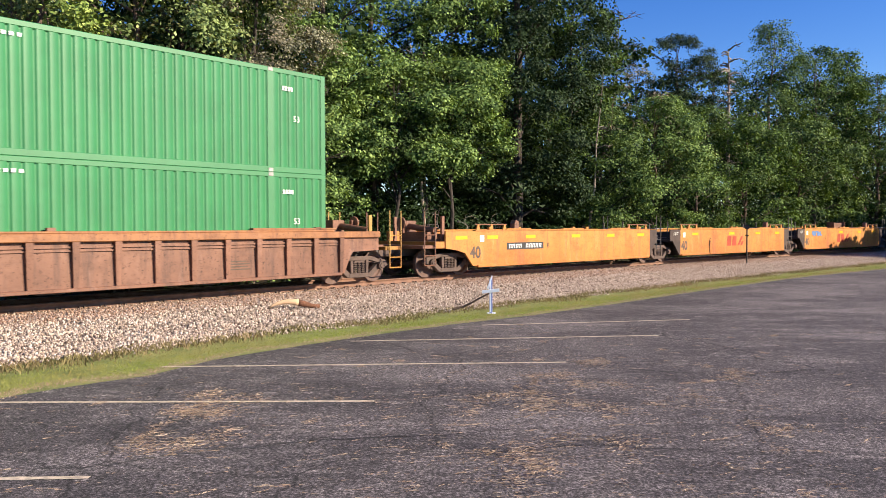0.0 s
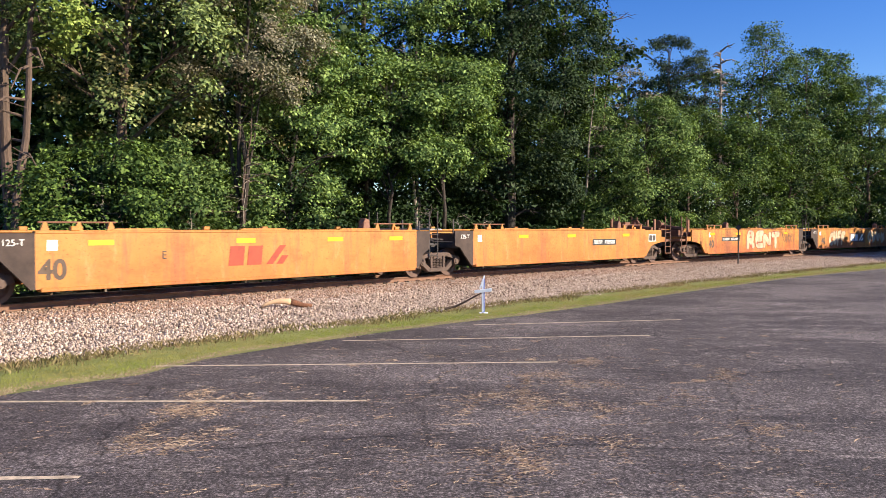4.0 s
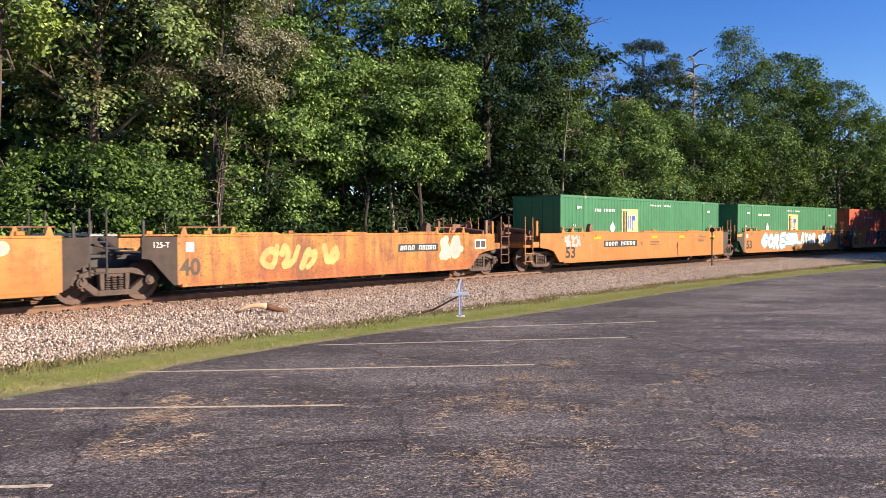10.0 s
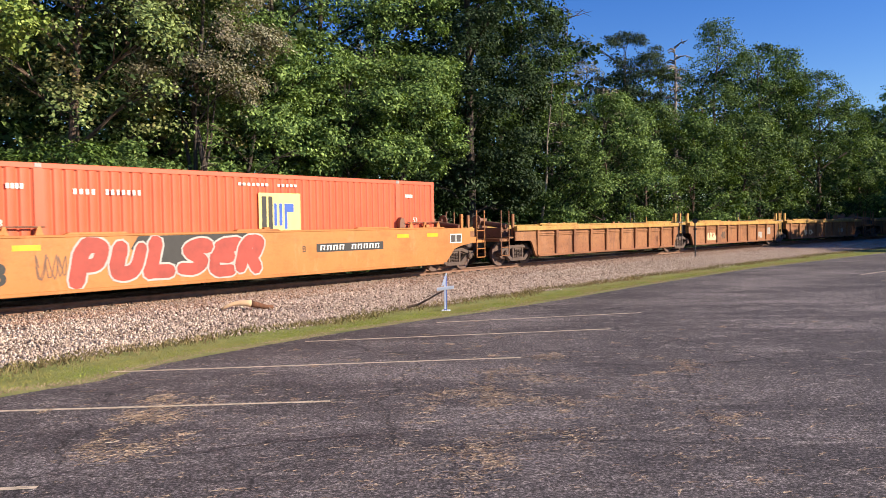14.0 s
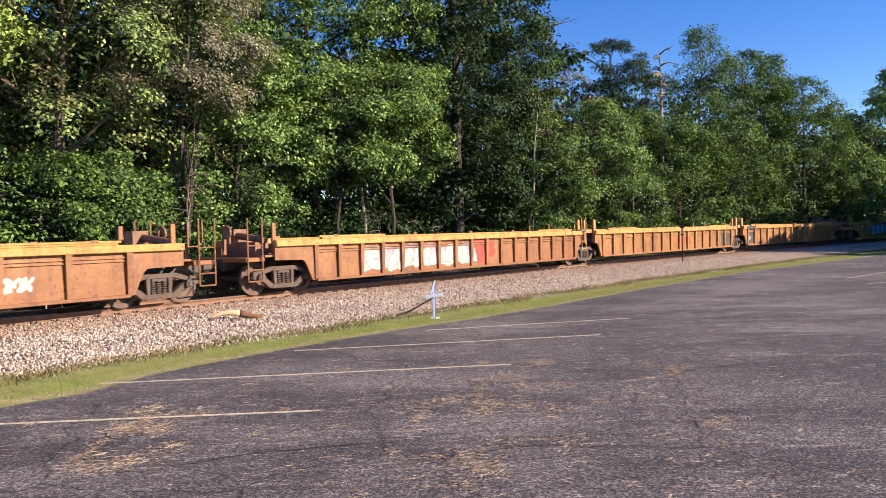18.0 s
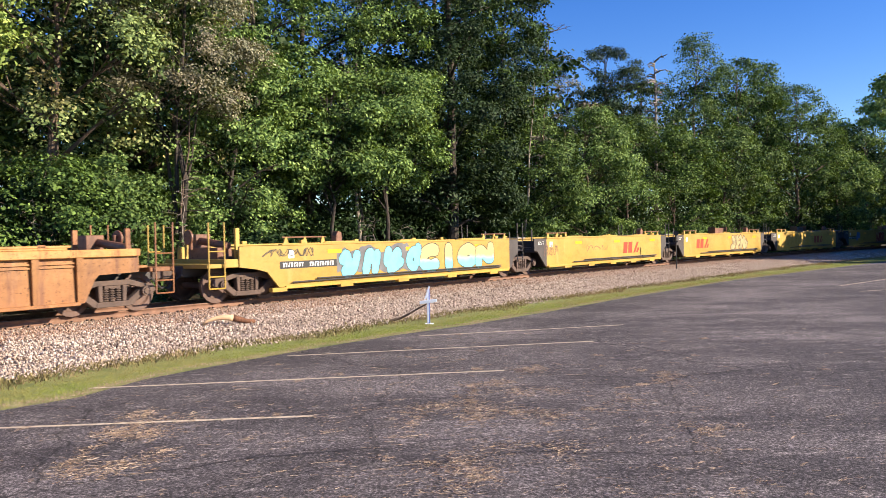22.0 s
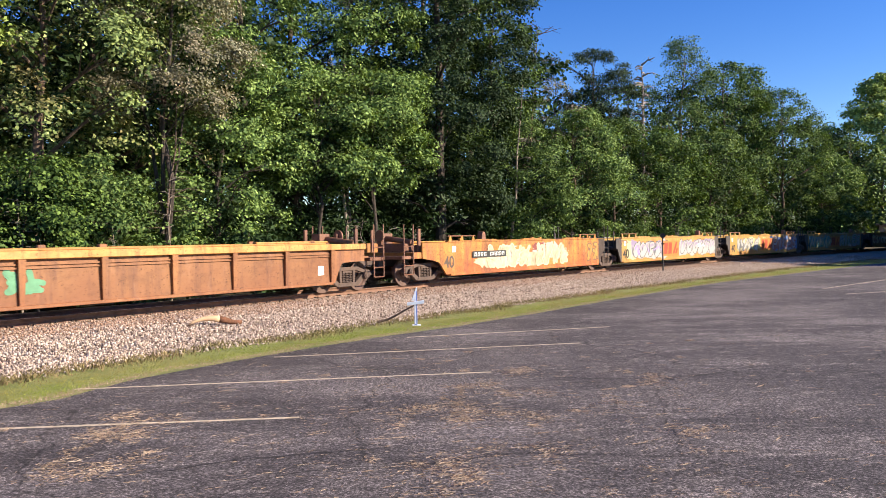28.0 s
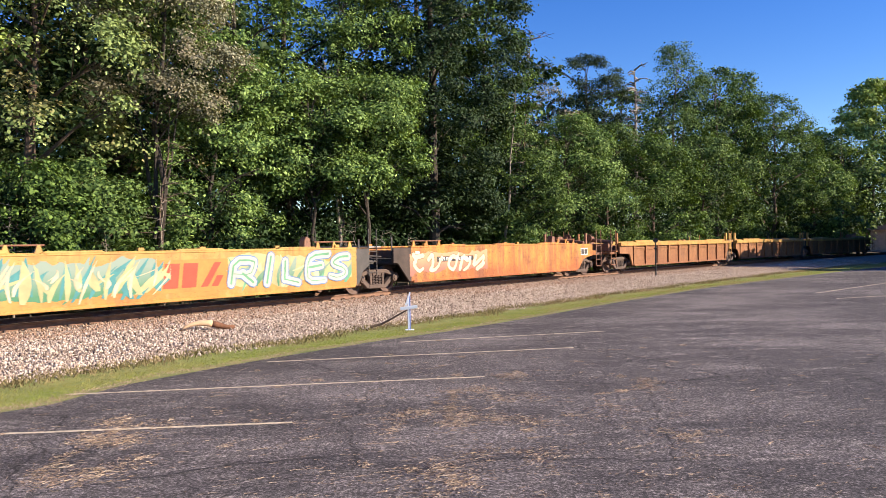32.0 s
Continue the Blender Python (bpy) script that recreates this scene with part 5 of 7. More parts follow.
def coupler_end(car, e, d, paint):
    """The outer end of a car: platform, steps, handrails, coupler; d is the way into the car."""
    bm = bmesh.new()
    xs = sorted((e + d * 0.55, e + d * 1.25))
    box(bm, xs[0], xs[1], -1.40, 1.40, 0.98, 1.10)
    part("end_platform", softened(bm, 0.015), paint, car)
    bm = bmesh.new()
    xs = sorted((e + d * 0.5, e + d * 3.4))
    box(bm, xs[0], xs[1], -0.33, 0.33, 0.72, 1.05)
    part("draft_sill", softened(bm, 0.02), DARK, car)
    bm = bmesh.new()
    rod(bm, (e + d * 0.6, 0, 0.86), (e + d * 0.05, 0, 0.86), 0.10, n=8)
    box(bm, *sorted((e + d * 0.02, e + d * 0.32)), -0.16, 0.16, 0.72, 1.0)
    part("coupler", softened(bm, 0.02), BOGIE, car)
    for y in (-1.46, 1.46):
        bm = bmesh.new()
        for dx in (0.6, 1.12):
            rod(bm, (e + d * dx, y, 0.42), (e + d * dx, y, 2.25), 0.026, n=6)
        rod(bm, (e + d * 0.6, y, 0.42), (e + d * 1.12, y, 0.42), 0.022, n=6)
        rod(bm, (e + d * 0.6, y, 0.75), (e + d * 1.12, y, 0.75), 0.022, n=6)
        rod(bm, (e + d * 0.6, y, 1.45), (e + d * 1.12, y, 1.45), 0.018, n=6)
        part("handrail", bm, paint, car)
    for y in (-1.2, 1.2):
        post(car, e + d * 1.75, y, 1.1, 2.1, paint, 0.07)
    bm = bmesh.new()
    box(bm, *sorted((e + d * 1.3, e + d * 1.8)), -0.9, 0.5, 1.1, 1.55)
    rod(bm, (e + d * 1.2, 0.2, 1.5), (e + d * 1.2, 0.2, 1.95), 0.05, n=8)
    rod(bm, (e + d * 1.14, 0.2, 1.86), (e + d * 1.08, 0.2, 1.86), 0.22, n=16)
    rod(bm, (e + d * 1.6, -1.0, 1.6), (e + d * 1.6, 0.3, 1.75), 0.11, n=10)
    box(bm, *sorted((e + d * 1.45, e + d * 1.95)), 0.3, 0.7, 1.55, 1.95)
    part("brake_gear", softened(bm, 0.01), RUST, car)
    bm = bmesh.new()
    rod(bm, (e + d * 0.5, -0.3, 0.8), (e + d * 0.1, -0.25, 0.45), 0.03, n=6)
    rod(bm, (e + d * 0.1, -0.25, 0.45), (e, -0.2, 0.5), 0.03, n=6)
    part("air_hose", bm, BLACK, car)


def side_plates(name, polys, material, car, y=SIDE, t=0.07, label=""):
    for side in (-1, 1):
        for p in polys:
            bm = bmesh.new()
            prism(bm, p, side * y, side * (y - t))
            part(name, bm, material, car, label)


def well_car(q0, q1, style, ends, paint, label, seed, ribs=1.03, dark_ends=True, chord=None, name="well_car", rack=False, rails=None):
    """One unit of a container train between two joints. ends: j for a shared bogie, c for a coupler."""
    L = q1 - q0
    a, b = -L / 2, L / 2
    r = random.Random(seed)
    car = thing(name, label, "freight car", "container train cars")
    chord = chord or paint
    nose = 0.88 if paint == YELLOW_WORN else 1.28
    x0 = a + (nose if ends[0] == "j" else 3.15)
    x1 = b - (1.75 if ends[1] == "j" else 3.2)
    endpaint = (DARK if paint in (YELLOW, YELLOW_WORN, ORANGE_NEW) else ENDBROWN) if dark_ends else paint
    if style == "smooth":
        side_plates("side_plate", [[(x0, LOW), (x1, LOW), (x1, TOP), (x0, TOP)]], paint, car)
        if ends[0] == "j":
            side_plates("end_plate", [[(a + 0.30, TOP), (x0, TOP), (x0, LOW), (x0 - 0.10, LOW), (a + 0.45 + 0.1 * (nose > 1), 1.00), (a + 0.30, 1.04)]], endpaint, car, label="dark grey stepped end plate")
        else:
            side_plates("end_plate", [[(a + 1.6, TOP), (x0, TOP), (x0, LOW), (x0 - 0.12, LOW), (a + 2.6, 0.80), (a + 2.2, 0.90), (a + 1.6, 0.98)]], paint, car)
            bm = bmesh.new()
            box(bm, a + 1.15, a + 1.6, -1.46, 1.46, 0.98, 1.22)
            part("end_beam", softened(bm, 0.015), paint, car)
        if ends[1] == "j":
            side_plates("rear_plate", [[(x1, TOP), (b - 1.1, TOP), (b - 1.1, 0.98), (b - 1.42, 0.80), (b - 1.60, 0.42), (x1, LOW + 0.02)]], endpaint, car, label="dark grey end plate")
        else:
            side_plates("rear_plate", [[(x1, TOP), (b - 1.6, TOP), (b - 1.6, 0.98), (b - 2.2, 0.90), (b - 2.6, 0.80), (x1 + 0.12, LOW), (x1, LOW)]], paint, car)
            bm = bmesh.new()
            box(bm, b - 1.6, b - 1.15, -1.46, 1.46, 0.98, 1.22)
            part("end_beam", softened(bm, 0.015), paint, car)
        for side in (-1, 1):
            bm = bmesh.new()
            box(bm, x0, x1, *sorted((side * (SIDE + 0.015), side * 1.34)), TOP - 0.01, TOP + 0.05)
            part("top_chord", softened(bm, 0.012), paint, car)
            bm = bmesh.new()
            box(bm, x0 + 0.1, x1 - 0.1, *sorted((side * (SIDE + 0.05), side * 1.36)), LOW - 0.06, LOW + 0.03)
            part("bottom_sill", softened(bm, 0.012), paint, car)
        for xa, xb in ((x0 + 0.1, x0 + 1.9), (x1 - 1.9, x1 - 0.1)):
            bm = bmesh.new()
            rod(bm, (xa, -1.40, TOP + 0.24), (xb, -1.40, TOP + 0.24), 0.022, n=6)
            part("grab_rail", bm, RUST, car)
            for k in range(3):
                bm = bmesh.new()
                xk = xa + (xb - xa) * (0.08 + 0.42 * k)
                prism(bm, [(xk - 0.10, TOP + 0.05), (xk + 0.10, TOP + 0.05), (xk + 0.03, TOP + 0.25), (xk - 0.03, TOP + 0.25)], -1.43, -1.38)
                part("rail_bracket", bm, paint, car)
        lever = x0 + 2.3 if ends[0] == "c" else x1 - 2.4
        bm = bmesh.new()
        prism(bm, [(lever, TOP + 0.05), (lever + 0.30, TOP + 0.05), (lever + 0.26, TOP + 0.36), (lever + 0.10, TOP + 0.42), (lever + 0.02, TOP + 0.30)], -1.46, -1.22)
        part("corner_latch", softened(bm, 0.012), RUST, car, "rusty latch block on the top edge")
        if ends[1] == "c":
            part_mesh("placard", flat_mesh("placard", [quad(x1 + 0.35, x1 + 1.05, 1.02, 1.36)], -SIDE - 0.003, WHITE), car, "white-framed placard holder")
            part_mesh("placard_face", flat_mesh("placard_face", [quad(x1 + 0.39, x1 + 0.68, 1.06, 1.32), quad(x1 + 0.72, x1 + 1.01, 1.06, 1.32)], -SIDE - 0.006, DARK), car)
        part_mesh("notice", flat_mesh("notice", [quad(x0 + 0.25, x0 + 0.48, 1.18, 1.42)], -SIDE - 0.003, WHITE), car, "small white notice")
        for k in range(3):
            xa = x0 + (x1 - x0) * (0.14 + 0.29 * k)
            bm = bmesh.new()
            prism(bm, [(xa, TOP + 0.05), (xa + 0.12, TOP + 0.10), (xa + 1.5, TOP + 0.10), (xa + 1.62, TOP + 0.05)], -SIDE - 0.01, -1.36)
            part("guide_plate", bm, paint, car)
    else:
        for side in (-1, 1):
            s = side
            bm = bmesh.new()
            fx0 = a + (0.34 if ends[0] == "j" else 1.6)
            fx1 = b - (1.1 if ends[1] == "j" else 1.6)
            box(bm, fx0, fx1, *sorted((s * (SIDE + 0.03), s * 1.34)), TOP - 0.17, TOP + 0.02)
            part("top_chord", softened(bm, 0.015), chord, car)
            bm = bmesh.new()
            box(bm, x0 + 0.3, x1 - 0.3, *sorted((s * SIDE, s * 1.36)), TOP + 0.02, TOP + 0.07)
            part("chord_cap", softened(bm, 0.012), chord, car)
            bm = bmesh.new()
            xa = a + (1.05 if ends[0] == "j" else 3.2)
            xb = b - (1.7 if ends[1] == "j" else 3.2)
            box(bm, xa, xb, *sorted((s * (SIDE - 0.10), s * (SIDE - 0.15))), LOW + 0.02, TOP - 0.165)
            part("side_sheet", bm, paint, car)
            for e, d, x in ((ends[0], 1, a), (ends[1], -1, b)):
                bm = bmesh.new()
                o = (0.34 if d > 0 else 1.1) if e == "j" else 1.6
                f = xa if d > 0 else xb
                pts = [(x + d * o, TOP - 0.16), (f, TOP - 0.16), (f, LOW), (f - d * 0.14, LOW), (f - d * 0.30, 0.66), (f - d * 0.42, 0.88), (f - d * 0.52, 0.97), (x + d * o, 1.0)]
                prism(bm, pts if d > 0 else pts[::-1], s * (SIDE - 0.06), s * (SIDE - 0.14))
                part("end_plate", bm, paint, car)
            bm = bmesh.new()
            box(bm, xa, xb, *sorted((s * (SIDE + 0.01), s * 1.3)), LOW - 0.05, LOW + 0.035)
            part("bottom_sill", softened(bm, 0.012), paint, car)
            n = max(3, int(round((xb - xa) / ribs)))
            bm = bmesh.new()
            for w in (0.12, 0.20):
                for k in range(n):
                    c0, c1 = xa + (xb - xa) * k / n, xa + (xb - xa) * (k + 1) / n
                    box(bm, c0 + 0.08, c1 - 0.08, *sorted((s * (SIDE - 0.06), s * (SIDE - 0.11))), TOP - 0.17 - w - 0.02, TOP - 0.17 - w + 0.02)
            tagged(part("stiffener", bm, paint, car), kind="stuff")
            for k in range(n + 1):
                c = xa + (xb - xa) * k / n
                bm = bmesh.new()
                p = [bm.verts.new((c + dx, s * yy, z)) for z, w, yy in ((TOP - 0.17, 0.085, SIDE + 0.01), (LOW + 0.03, 0.055, SIDE - 0.03)) for dx in (-w, w)]
                q = [bm.verts.new((c + dx, s * (SIDE - 0.12), z)) for z, w in ((TOP - 0.17, 0.085), (LOW + 0.03, 0.055)) for dx in (-w, w)]
                for f in ((p[0], p[1], p[3], p[2]), (p[0], p[2], q[2], q[0]), (p[1], q[1], q[3], p[3]), (p[2], p[3], q[3], q[2])):
                    bm.faces.new(f)
                bmesh.ops.recalc_face_normals(bm, faces=list(bm.faces))
                part("rib", bm, paint, car)
        for g0, g1 in ((x0 + 0.2, x0 + 3.2), (x1 - 3.2, x1 - 0.2)):
            bm = bmesh.new()
            box(bm, g0, g1, -SIDE + 0.02, -1.3, TOP + 0.07, TOP + 0.13)
            part("guide_rail", softened(bm, 0.012), chord, car)
    # the well's floor and bulkheads
    fa, fb = a + (2.1 if ends[0] == "j" else 3.5), b - (2.1 if ends[1] == "j" else 3.5)
    for k in range(5):
        c = fa + 0.4 + (fb - fa - 0.8) * k / 4
        bm = bmesh.new()
        box(bm, c - 0.3, c + 0.3, -1.36, 1.36, 0.24, 0.34)
        part("cross_bearer", bm, DARK, car)
    for e, d, x in ((ends[0], 1, fa), (ends[1], -1, fb)):
        bm = bmesh.new()
        box(bm, *sorted((x, x + d * 0.06)), -1.36, 1.36, 0.34, TOP - 0.1)
        part("bulkhead", bm, DARK, car)
        bm = bmesh.new()
        lo, hi = sorted((x, (a if d > 0 else b) + d * (0.7 if e == "j" else 1.3)))
        box(bm, lo, hi, -1.36, 1.36, 1.10, 1.16)
        part("end_deck", bm, paint if e == "c" else DARK, car)
    for s in (-1, 1):
        for xk in (x0 + 0.9, (x0 + x1) / 2, x1 - 0.9):
            bm = bmesh.new()
            box(bm, xk - 0.1, xk + 0.1, *sorted((s * 1.36, s * 1.48)), TOP + 0.05, TOP + 0.15)
            part("guide_block", softened(bm, 0.012), paint, car)
    if rack:
        bm = bmesh.new()
        box(bm, x1 - 1.9, x1, 1.10, 1.40, TOP + 0.02, TOP + 0.40)
        box(bm, x1 - 1.95, x1 - 1.87, 0.9, 1.44, TOP + 0.02, TOP + 0.48)
        box(bm, x1 - 0.02, x1 + 0.06, 0.9, 1.44, TOP + 0.02, TOP + 0.48)
        part("folded_rack", softened(bm, 0.015), RUST, car, "rusty folded steel rack on the end")
    if ends[0] == "c":
        bogie(car, a + 2.15)
        coupler_end(car, a, 1, rails or (RUST_LIGHT if style == "ribbed" else (paint if paint in (ORANGE_NEW, YELLOW) else RUST)))
    if ends[1] == "c":
        bogie(car, b - 2.15)
        coupler_end(car, b, -1, rails or (RUST_LIGHT if style == "ribbed" else (paint if paint in (ORANGE_NEW, YELLOW) else RUST)))
    else:
        bogie(car, b - 0.27)
        joint_end(car, b, DARK if style == "smooth" and paint != ORANGE_NEW else chord, r)
    if style == "ribbed":
        for x in [b - 1.0, b - 0.35] * (ends[1] == "j") + [a + 0.6] * (ends[0] == "j"):
            post(car, x, -1.22, 1.0, TOP + 0.55, chord, 0.10)
    MOVING.append((car, q0, q1, 0.0, 0.0))
    return car


PAINTED = ("number_panel", "number_marking", "lettering", "graffiti", "paint_patch", "painted_mark", "mark_ground", "reflector", "data_marking")


def slide_paint(car, dx):
    """Move all that is painted on a car along its side."""
    for ob in car.children:
        if ob.name.startswith(PAINTED):
            ob.matrix_basis = Matrix.Translation((dx, 0, 0)) @ ob.matrix_basis


def half_length(car):
    return next((q1 - q0) / 2 for ob, q0, q1, x, z in MOVING if ob == car)


def reflectors(car, xs, z=1.28, y=-SIDE - 0.004):
    for x in xs:
        part_mesh("reflector", flat_mesh("reflector", [quad(x, x + 0.62, z, z + 0.13)], y, MARKYELLOW), car, "yellow reflective strip")


CONT = {}


def container(q0, q1, x, z, paint, label, decor):
    """A 53-foot corrugated container."""
    L, Wd, Hh = 16.15, 2.59, 2.896
    c = thing("shipping_container", label, "shipping container", "containers on the train")
    hl, hw = L / 2, Wd / 2
    key = paint.name
    if key not in CONT:
        pitch, d = 0.275, 0.036
        xs, ys = [], []
        for lo, hi in ((-hl + 0.16, -6.19), (-6.0, 6.0), (6.19, hl - 0.16)):
            n = int((hi - lo) / pitch)
            w = (hi - lo) / n
            xs.append(lo)
            ys.append(0.0)
            for k in range(n):
                p = lo + k * w
                xs += [p + 0.62 * w, p + 0.70 * w, p + 0.86 * w, p + 0.94 * w, p + w]
                ys += [0.0, d, d, 0.0, 0.0]
        vs, fs = [], []
        def wall(sgn):
            start = len(vs)
            for px, py in zip(xs, ys):
                for pz in (0.15, Hh - 0.12):
                    vs.append((px, sgn * (hw - 0.012 - py), pz))
            for k in range(len(xs) - 1):
                i = start + 2 * k
                fs.append((i, i + 2, i + 3, i + 1) if sgn < 0 else (i, i + 1, i + 3, i + 2))
        wall(-1)
        side = sheet("side_wall", vs, fs, paint)
        vs, fs = [], []
        wall(1)
        CONT[key] = (side, sheet("side_wall", vs, fs, paint))
    for me in CONT[key]:
        part_mesh("side_wall", me, c, "corrugated steel side")
    for s in (-1, 1):
        for nm, z0, z1 in (("bottom_rail", 0.0, 0.16), ("top_rail", Hh - 0.13, Hh)):
            bm = bmesh.new()
            box(bm, -hl, hl, *sorted((s * hw, s * (hw - 0.07))), z0, z1)
            part(nm, softened(bm, 0.012), paint, c)
        for px, w in ((-hl + 0.08, 0.08), (-6.095, 0.10), (6.095, 0.10), (hl - 0.08, 0.08)):
            bm = bmesh.new()
            box(bm, px - w, px + w, *sorted((s * (hw + 0.003), s * (hw - 0.1))), 0.001, Hh - 0.001)
            part("corner_post", bm, paint, c)
            for zz in (0.0, Hh - 0.12):
                if w == 0.10:
                    bm = bmesh.new()
                    box(bm, px - 0.09, px + 0.09, *sorted((s * (hw + 0.012), s * (hw - 0.1))), zz, zz + 0.12)
                    part("corner_casting", softened(bm, 0.015), GRATE, c)
    bm = bmesh.new()
    box(bm, -hl + 0.02, hl - 0.02, -hw + 0.05, hw - 0.05, Hh - 0.03, Hh - 0.005)
    part("roof", bm, paint, c)
    bm = bmesh.new()
    box(bm, -hl + 0.02, hl - 0.02, -hw + 0.05, hw - 0.05, 0.06, 0.14)
    part("floor", bm, DARK, c)
    for sx in (-1, 1):
        bm = bmesh.new()
        box(bm, *sorted((sx * (hl - 0.05), sx * (hl - 0.10))), -hw + 0.05, hw - 0.05, 0.1, Hh - 0.05)
        part("end_wall", bm, paint, c)
        bm = bmesh.new()
        for k in range(4):
            yy = -0.9 + k * 0.6
            rod(bm, (sx * (hl - 0.02), yy, 0.1), (sx * (hl - 0.02), yy, Hh - 0.1), 0.02, n=6)
        part("lock_rod", bm, GRATE if sx > 0 else paint, c)
    decor(c)
    MOVING.append((c, q0, q1, x, z))
    return c


CY = -1.302


def cont_marks(c, logo_x=None, panel=True, size=1.25, num=True, top_x=(2.0,), diamond=None):
    if num:
        lettering(c, "53", 7.0, 1.45, 0.24, WHITE, CY)
        lettering(c, "53", -7.0, 1.45, 0.24, WHITE, CY)
    for x in top_x:
        tagged(part_mesh("warning_marking", flat_mesh("warning_marking", [quad(x + k * 0.16, x + 0.09 + k * 0.16, 2.54, 2.62) for k in range(7)] + [quad(x + 1.4 + k * 0.16, x + 1.49 + k * 0.16, 2.54, 2.62) for k in range(5)], CY, WHITE), c), kind="stuff")
    tagged(part_mesh("code_marking", flat_mesh("code_marking", [quad(6.5 + k * 0.1, 6.57 + k * 0.1, 2.3, 2.42) for k in range(4)] + [quad(-6.8 + k * 0.1, -6.73 + k * 0.1, 2.3, 2.42) for k in range(4)], CY, WHITE), c), kind="stuff")
    tagged(part_mesh("owner_marking", flat_mesh("owner_marking", [quad(-5.3 + k * 0.15, -5.22 + k * 0.15, 2.20, 2.33) for k in range(4)] + [quad(-4.5 + k * 0.14, -4.43 + k * 0.14, 2.20, 2.33) for k in range(7)], CY, WHITE), c), kind="stuff")
    if logo_x is not None:
        z0, w = 1.10, size
        part_mesh("mark_panel", flat_mesh("mark_panel", [quad(logo_x, logo_x + w * 1.25, z0, z0 + w)], CY, MARKPALE), c, "square yellow company panel")
        tagged(part_mesh("mark_black", flat_mesh("mark_black", [quad(logo_x + 0.1, logo_x + 0.28, z0 + 0.12, z0 + w - 0.1), quad(logo_x + 0.34, logo_x + 0.5, z0 + 0.12, z0 + w - 0.1)], CY - 0.003, BLACK), c), kind="stuff")
        tagged(part_mesh("mark_blue", flat_mesh("mark_blue", [quad(logo_x + 0.55, logo_x + 0.66, z0 + 0.3, z0 + w - 0.3), quad(logo_x + 0.74, logo_x + 0.86, z0 + 0.3, z0 + w - 0.3), quad(logo_x + 0.94, logo_x + 1.05, z0 + 0.2, z0 + w - 0.3), quad(logo_x + 1.05, logo_x + 1.3, z0 + w - 0.55, z0 + w - 0.3)], CY - 0.003, MARKBLUE), c), kind="stuff")
    if diamond:
        part_mesh("diamond", flat_mesh("diamond", [[(diamond, 1.15), (diamond + 0.25, 1.45), (diamond, 1.75), (diamond - 0.25, 1.45)]], CY, WHITE), c)


MARKPALE = plain("pale_yellow_panel", (0.80, 0.66, 0.22), 0.55, 0.0, 0.1)
SILVER = plain("silver_spray", (0.34, 0.345, 0.31), 0.5, 0.0, 0.45, 1.2)
SPRAY_GREY = plain("grey_spray", (0.33, 0.37, 0.33), 0.5, 0.0, 0.45, 1.4)
SPRAY_ROSE = fade_spray("brown_to_orange_spray", (0.30, 0.12, 0.09), (0.55, 0.26, 0.14), 0.7, 1.2)
SPRAY_CREAM = plain("cream_spray", (0.52, 0.41, 0.27), 0.6, 0.0, 0.5, 2.0)
SPRAY_ICE = plain("pale_blue_spray", (0.62, 0.72, 0.72), 0.6, 0.0, 0.25, 1.6)
SPRAY_FADE = fade_spray("cyan_to_yellow_spray", (0.16, 0.55, 0.60), (0.42, 0.37, 0.16), 0.80, 1.02)
SPRAY_SEA = fade_spray("green_to_grey_spray", (0.04, 0.16, 0.08), (0.19, 0.25, 0.21), 0.62, 1.2)
SPRAY_LILAC = fade_spray("white_to_lilac_spray", (0.37, 0.35, 0.36), (0.24, 0.19, 0.31), 0.80, 1.30)
SPRAY_WHITE = plain("white_spray", (0.38, 0.37, 0.35), 0.6, 0.0, 0.15)
SPRAY_TEAL = plain("teal_spray", (0.035, 0.19, 0.20), 0.6, 0.0, 0.25)
SPRAY_CYAN = plain("cyan_spray", (0.16, 0.55, 0.66), 0.6, 0.0, 0.2)
SPRAY_RED = plain("red_spray", (0.34, 0.045, 0.03), 0.6, 0.0, 0.25)
SPRAY_PURPLE = plain("purple_spray", (0.30, 0.22, 0.48), 0.6, 0.0, 0.25)
SPRAY_GREEN = plain("green_spray", (0.10, 0.27, 0.15), 0.6, 0.0, 0.3)
SPRAY_BLUE = plain("blue_spray", (0.10, 0.18, 0.36), 0.6, 0.0, 0.3)
SPRAY_ORANGE = plain("orange_spray", (0.46, 0.17, 0.03), 0.6, 0.0, 0.25)
SPRAY_PALE = plain("pale_spray", (0.66, 0.52, 0.32), 0.6, 0.0, 0.2)
SPRAY_BROWN = plain("brown_spray", (0.16, 0.08, 0.05), 0.6, 0.0, 0.3)
SPRAY_PALEYELLOW = plain("pale_yellow_spray", (0.56, 0.47, 0.25), 0.6, 0.0, 0.3, 1.5)
SPRAY_FAINT = plain("faded_yellow_spray", (0.58, 0.34, 0.11), 0.6, 0.0, 0.35, 2.0)
SPRAY_OLIVE = plain("olive_spray", (0.36, 0.33, 0.16), 0.6, 0.0, 0.35, 1.5)
SPRAY_GREYDARK = plain("dark_grey_spray", (0.13, 0.13, 0.14), 0.6, 0.0, 0.4, 2.0)
SPRAY_MAROON = plain("maroon_spray", (0.22, 0.05, 0.04), 0.6, 0.0, 0.3)


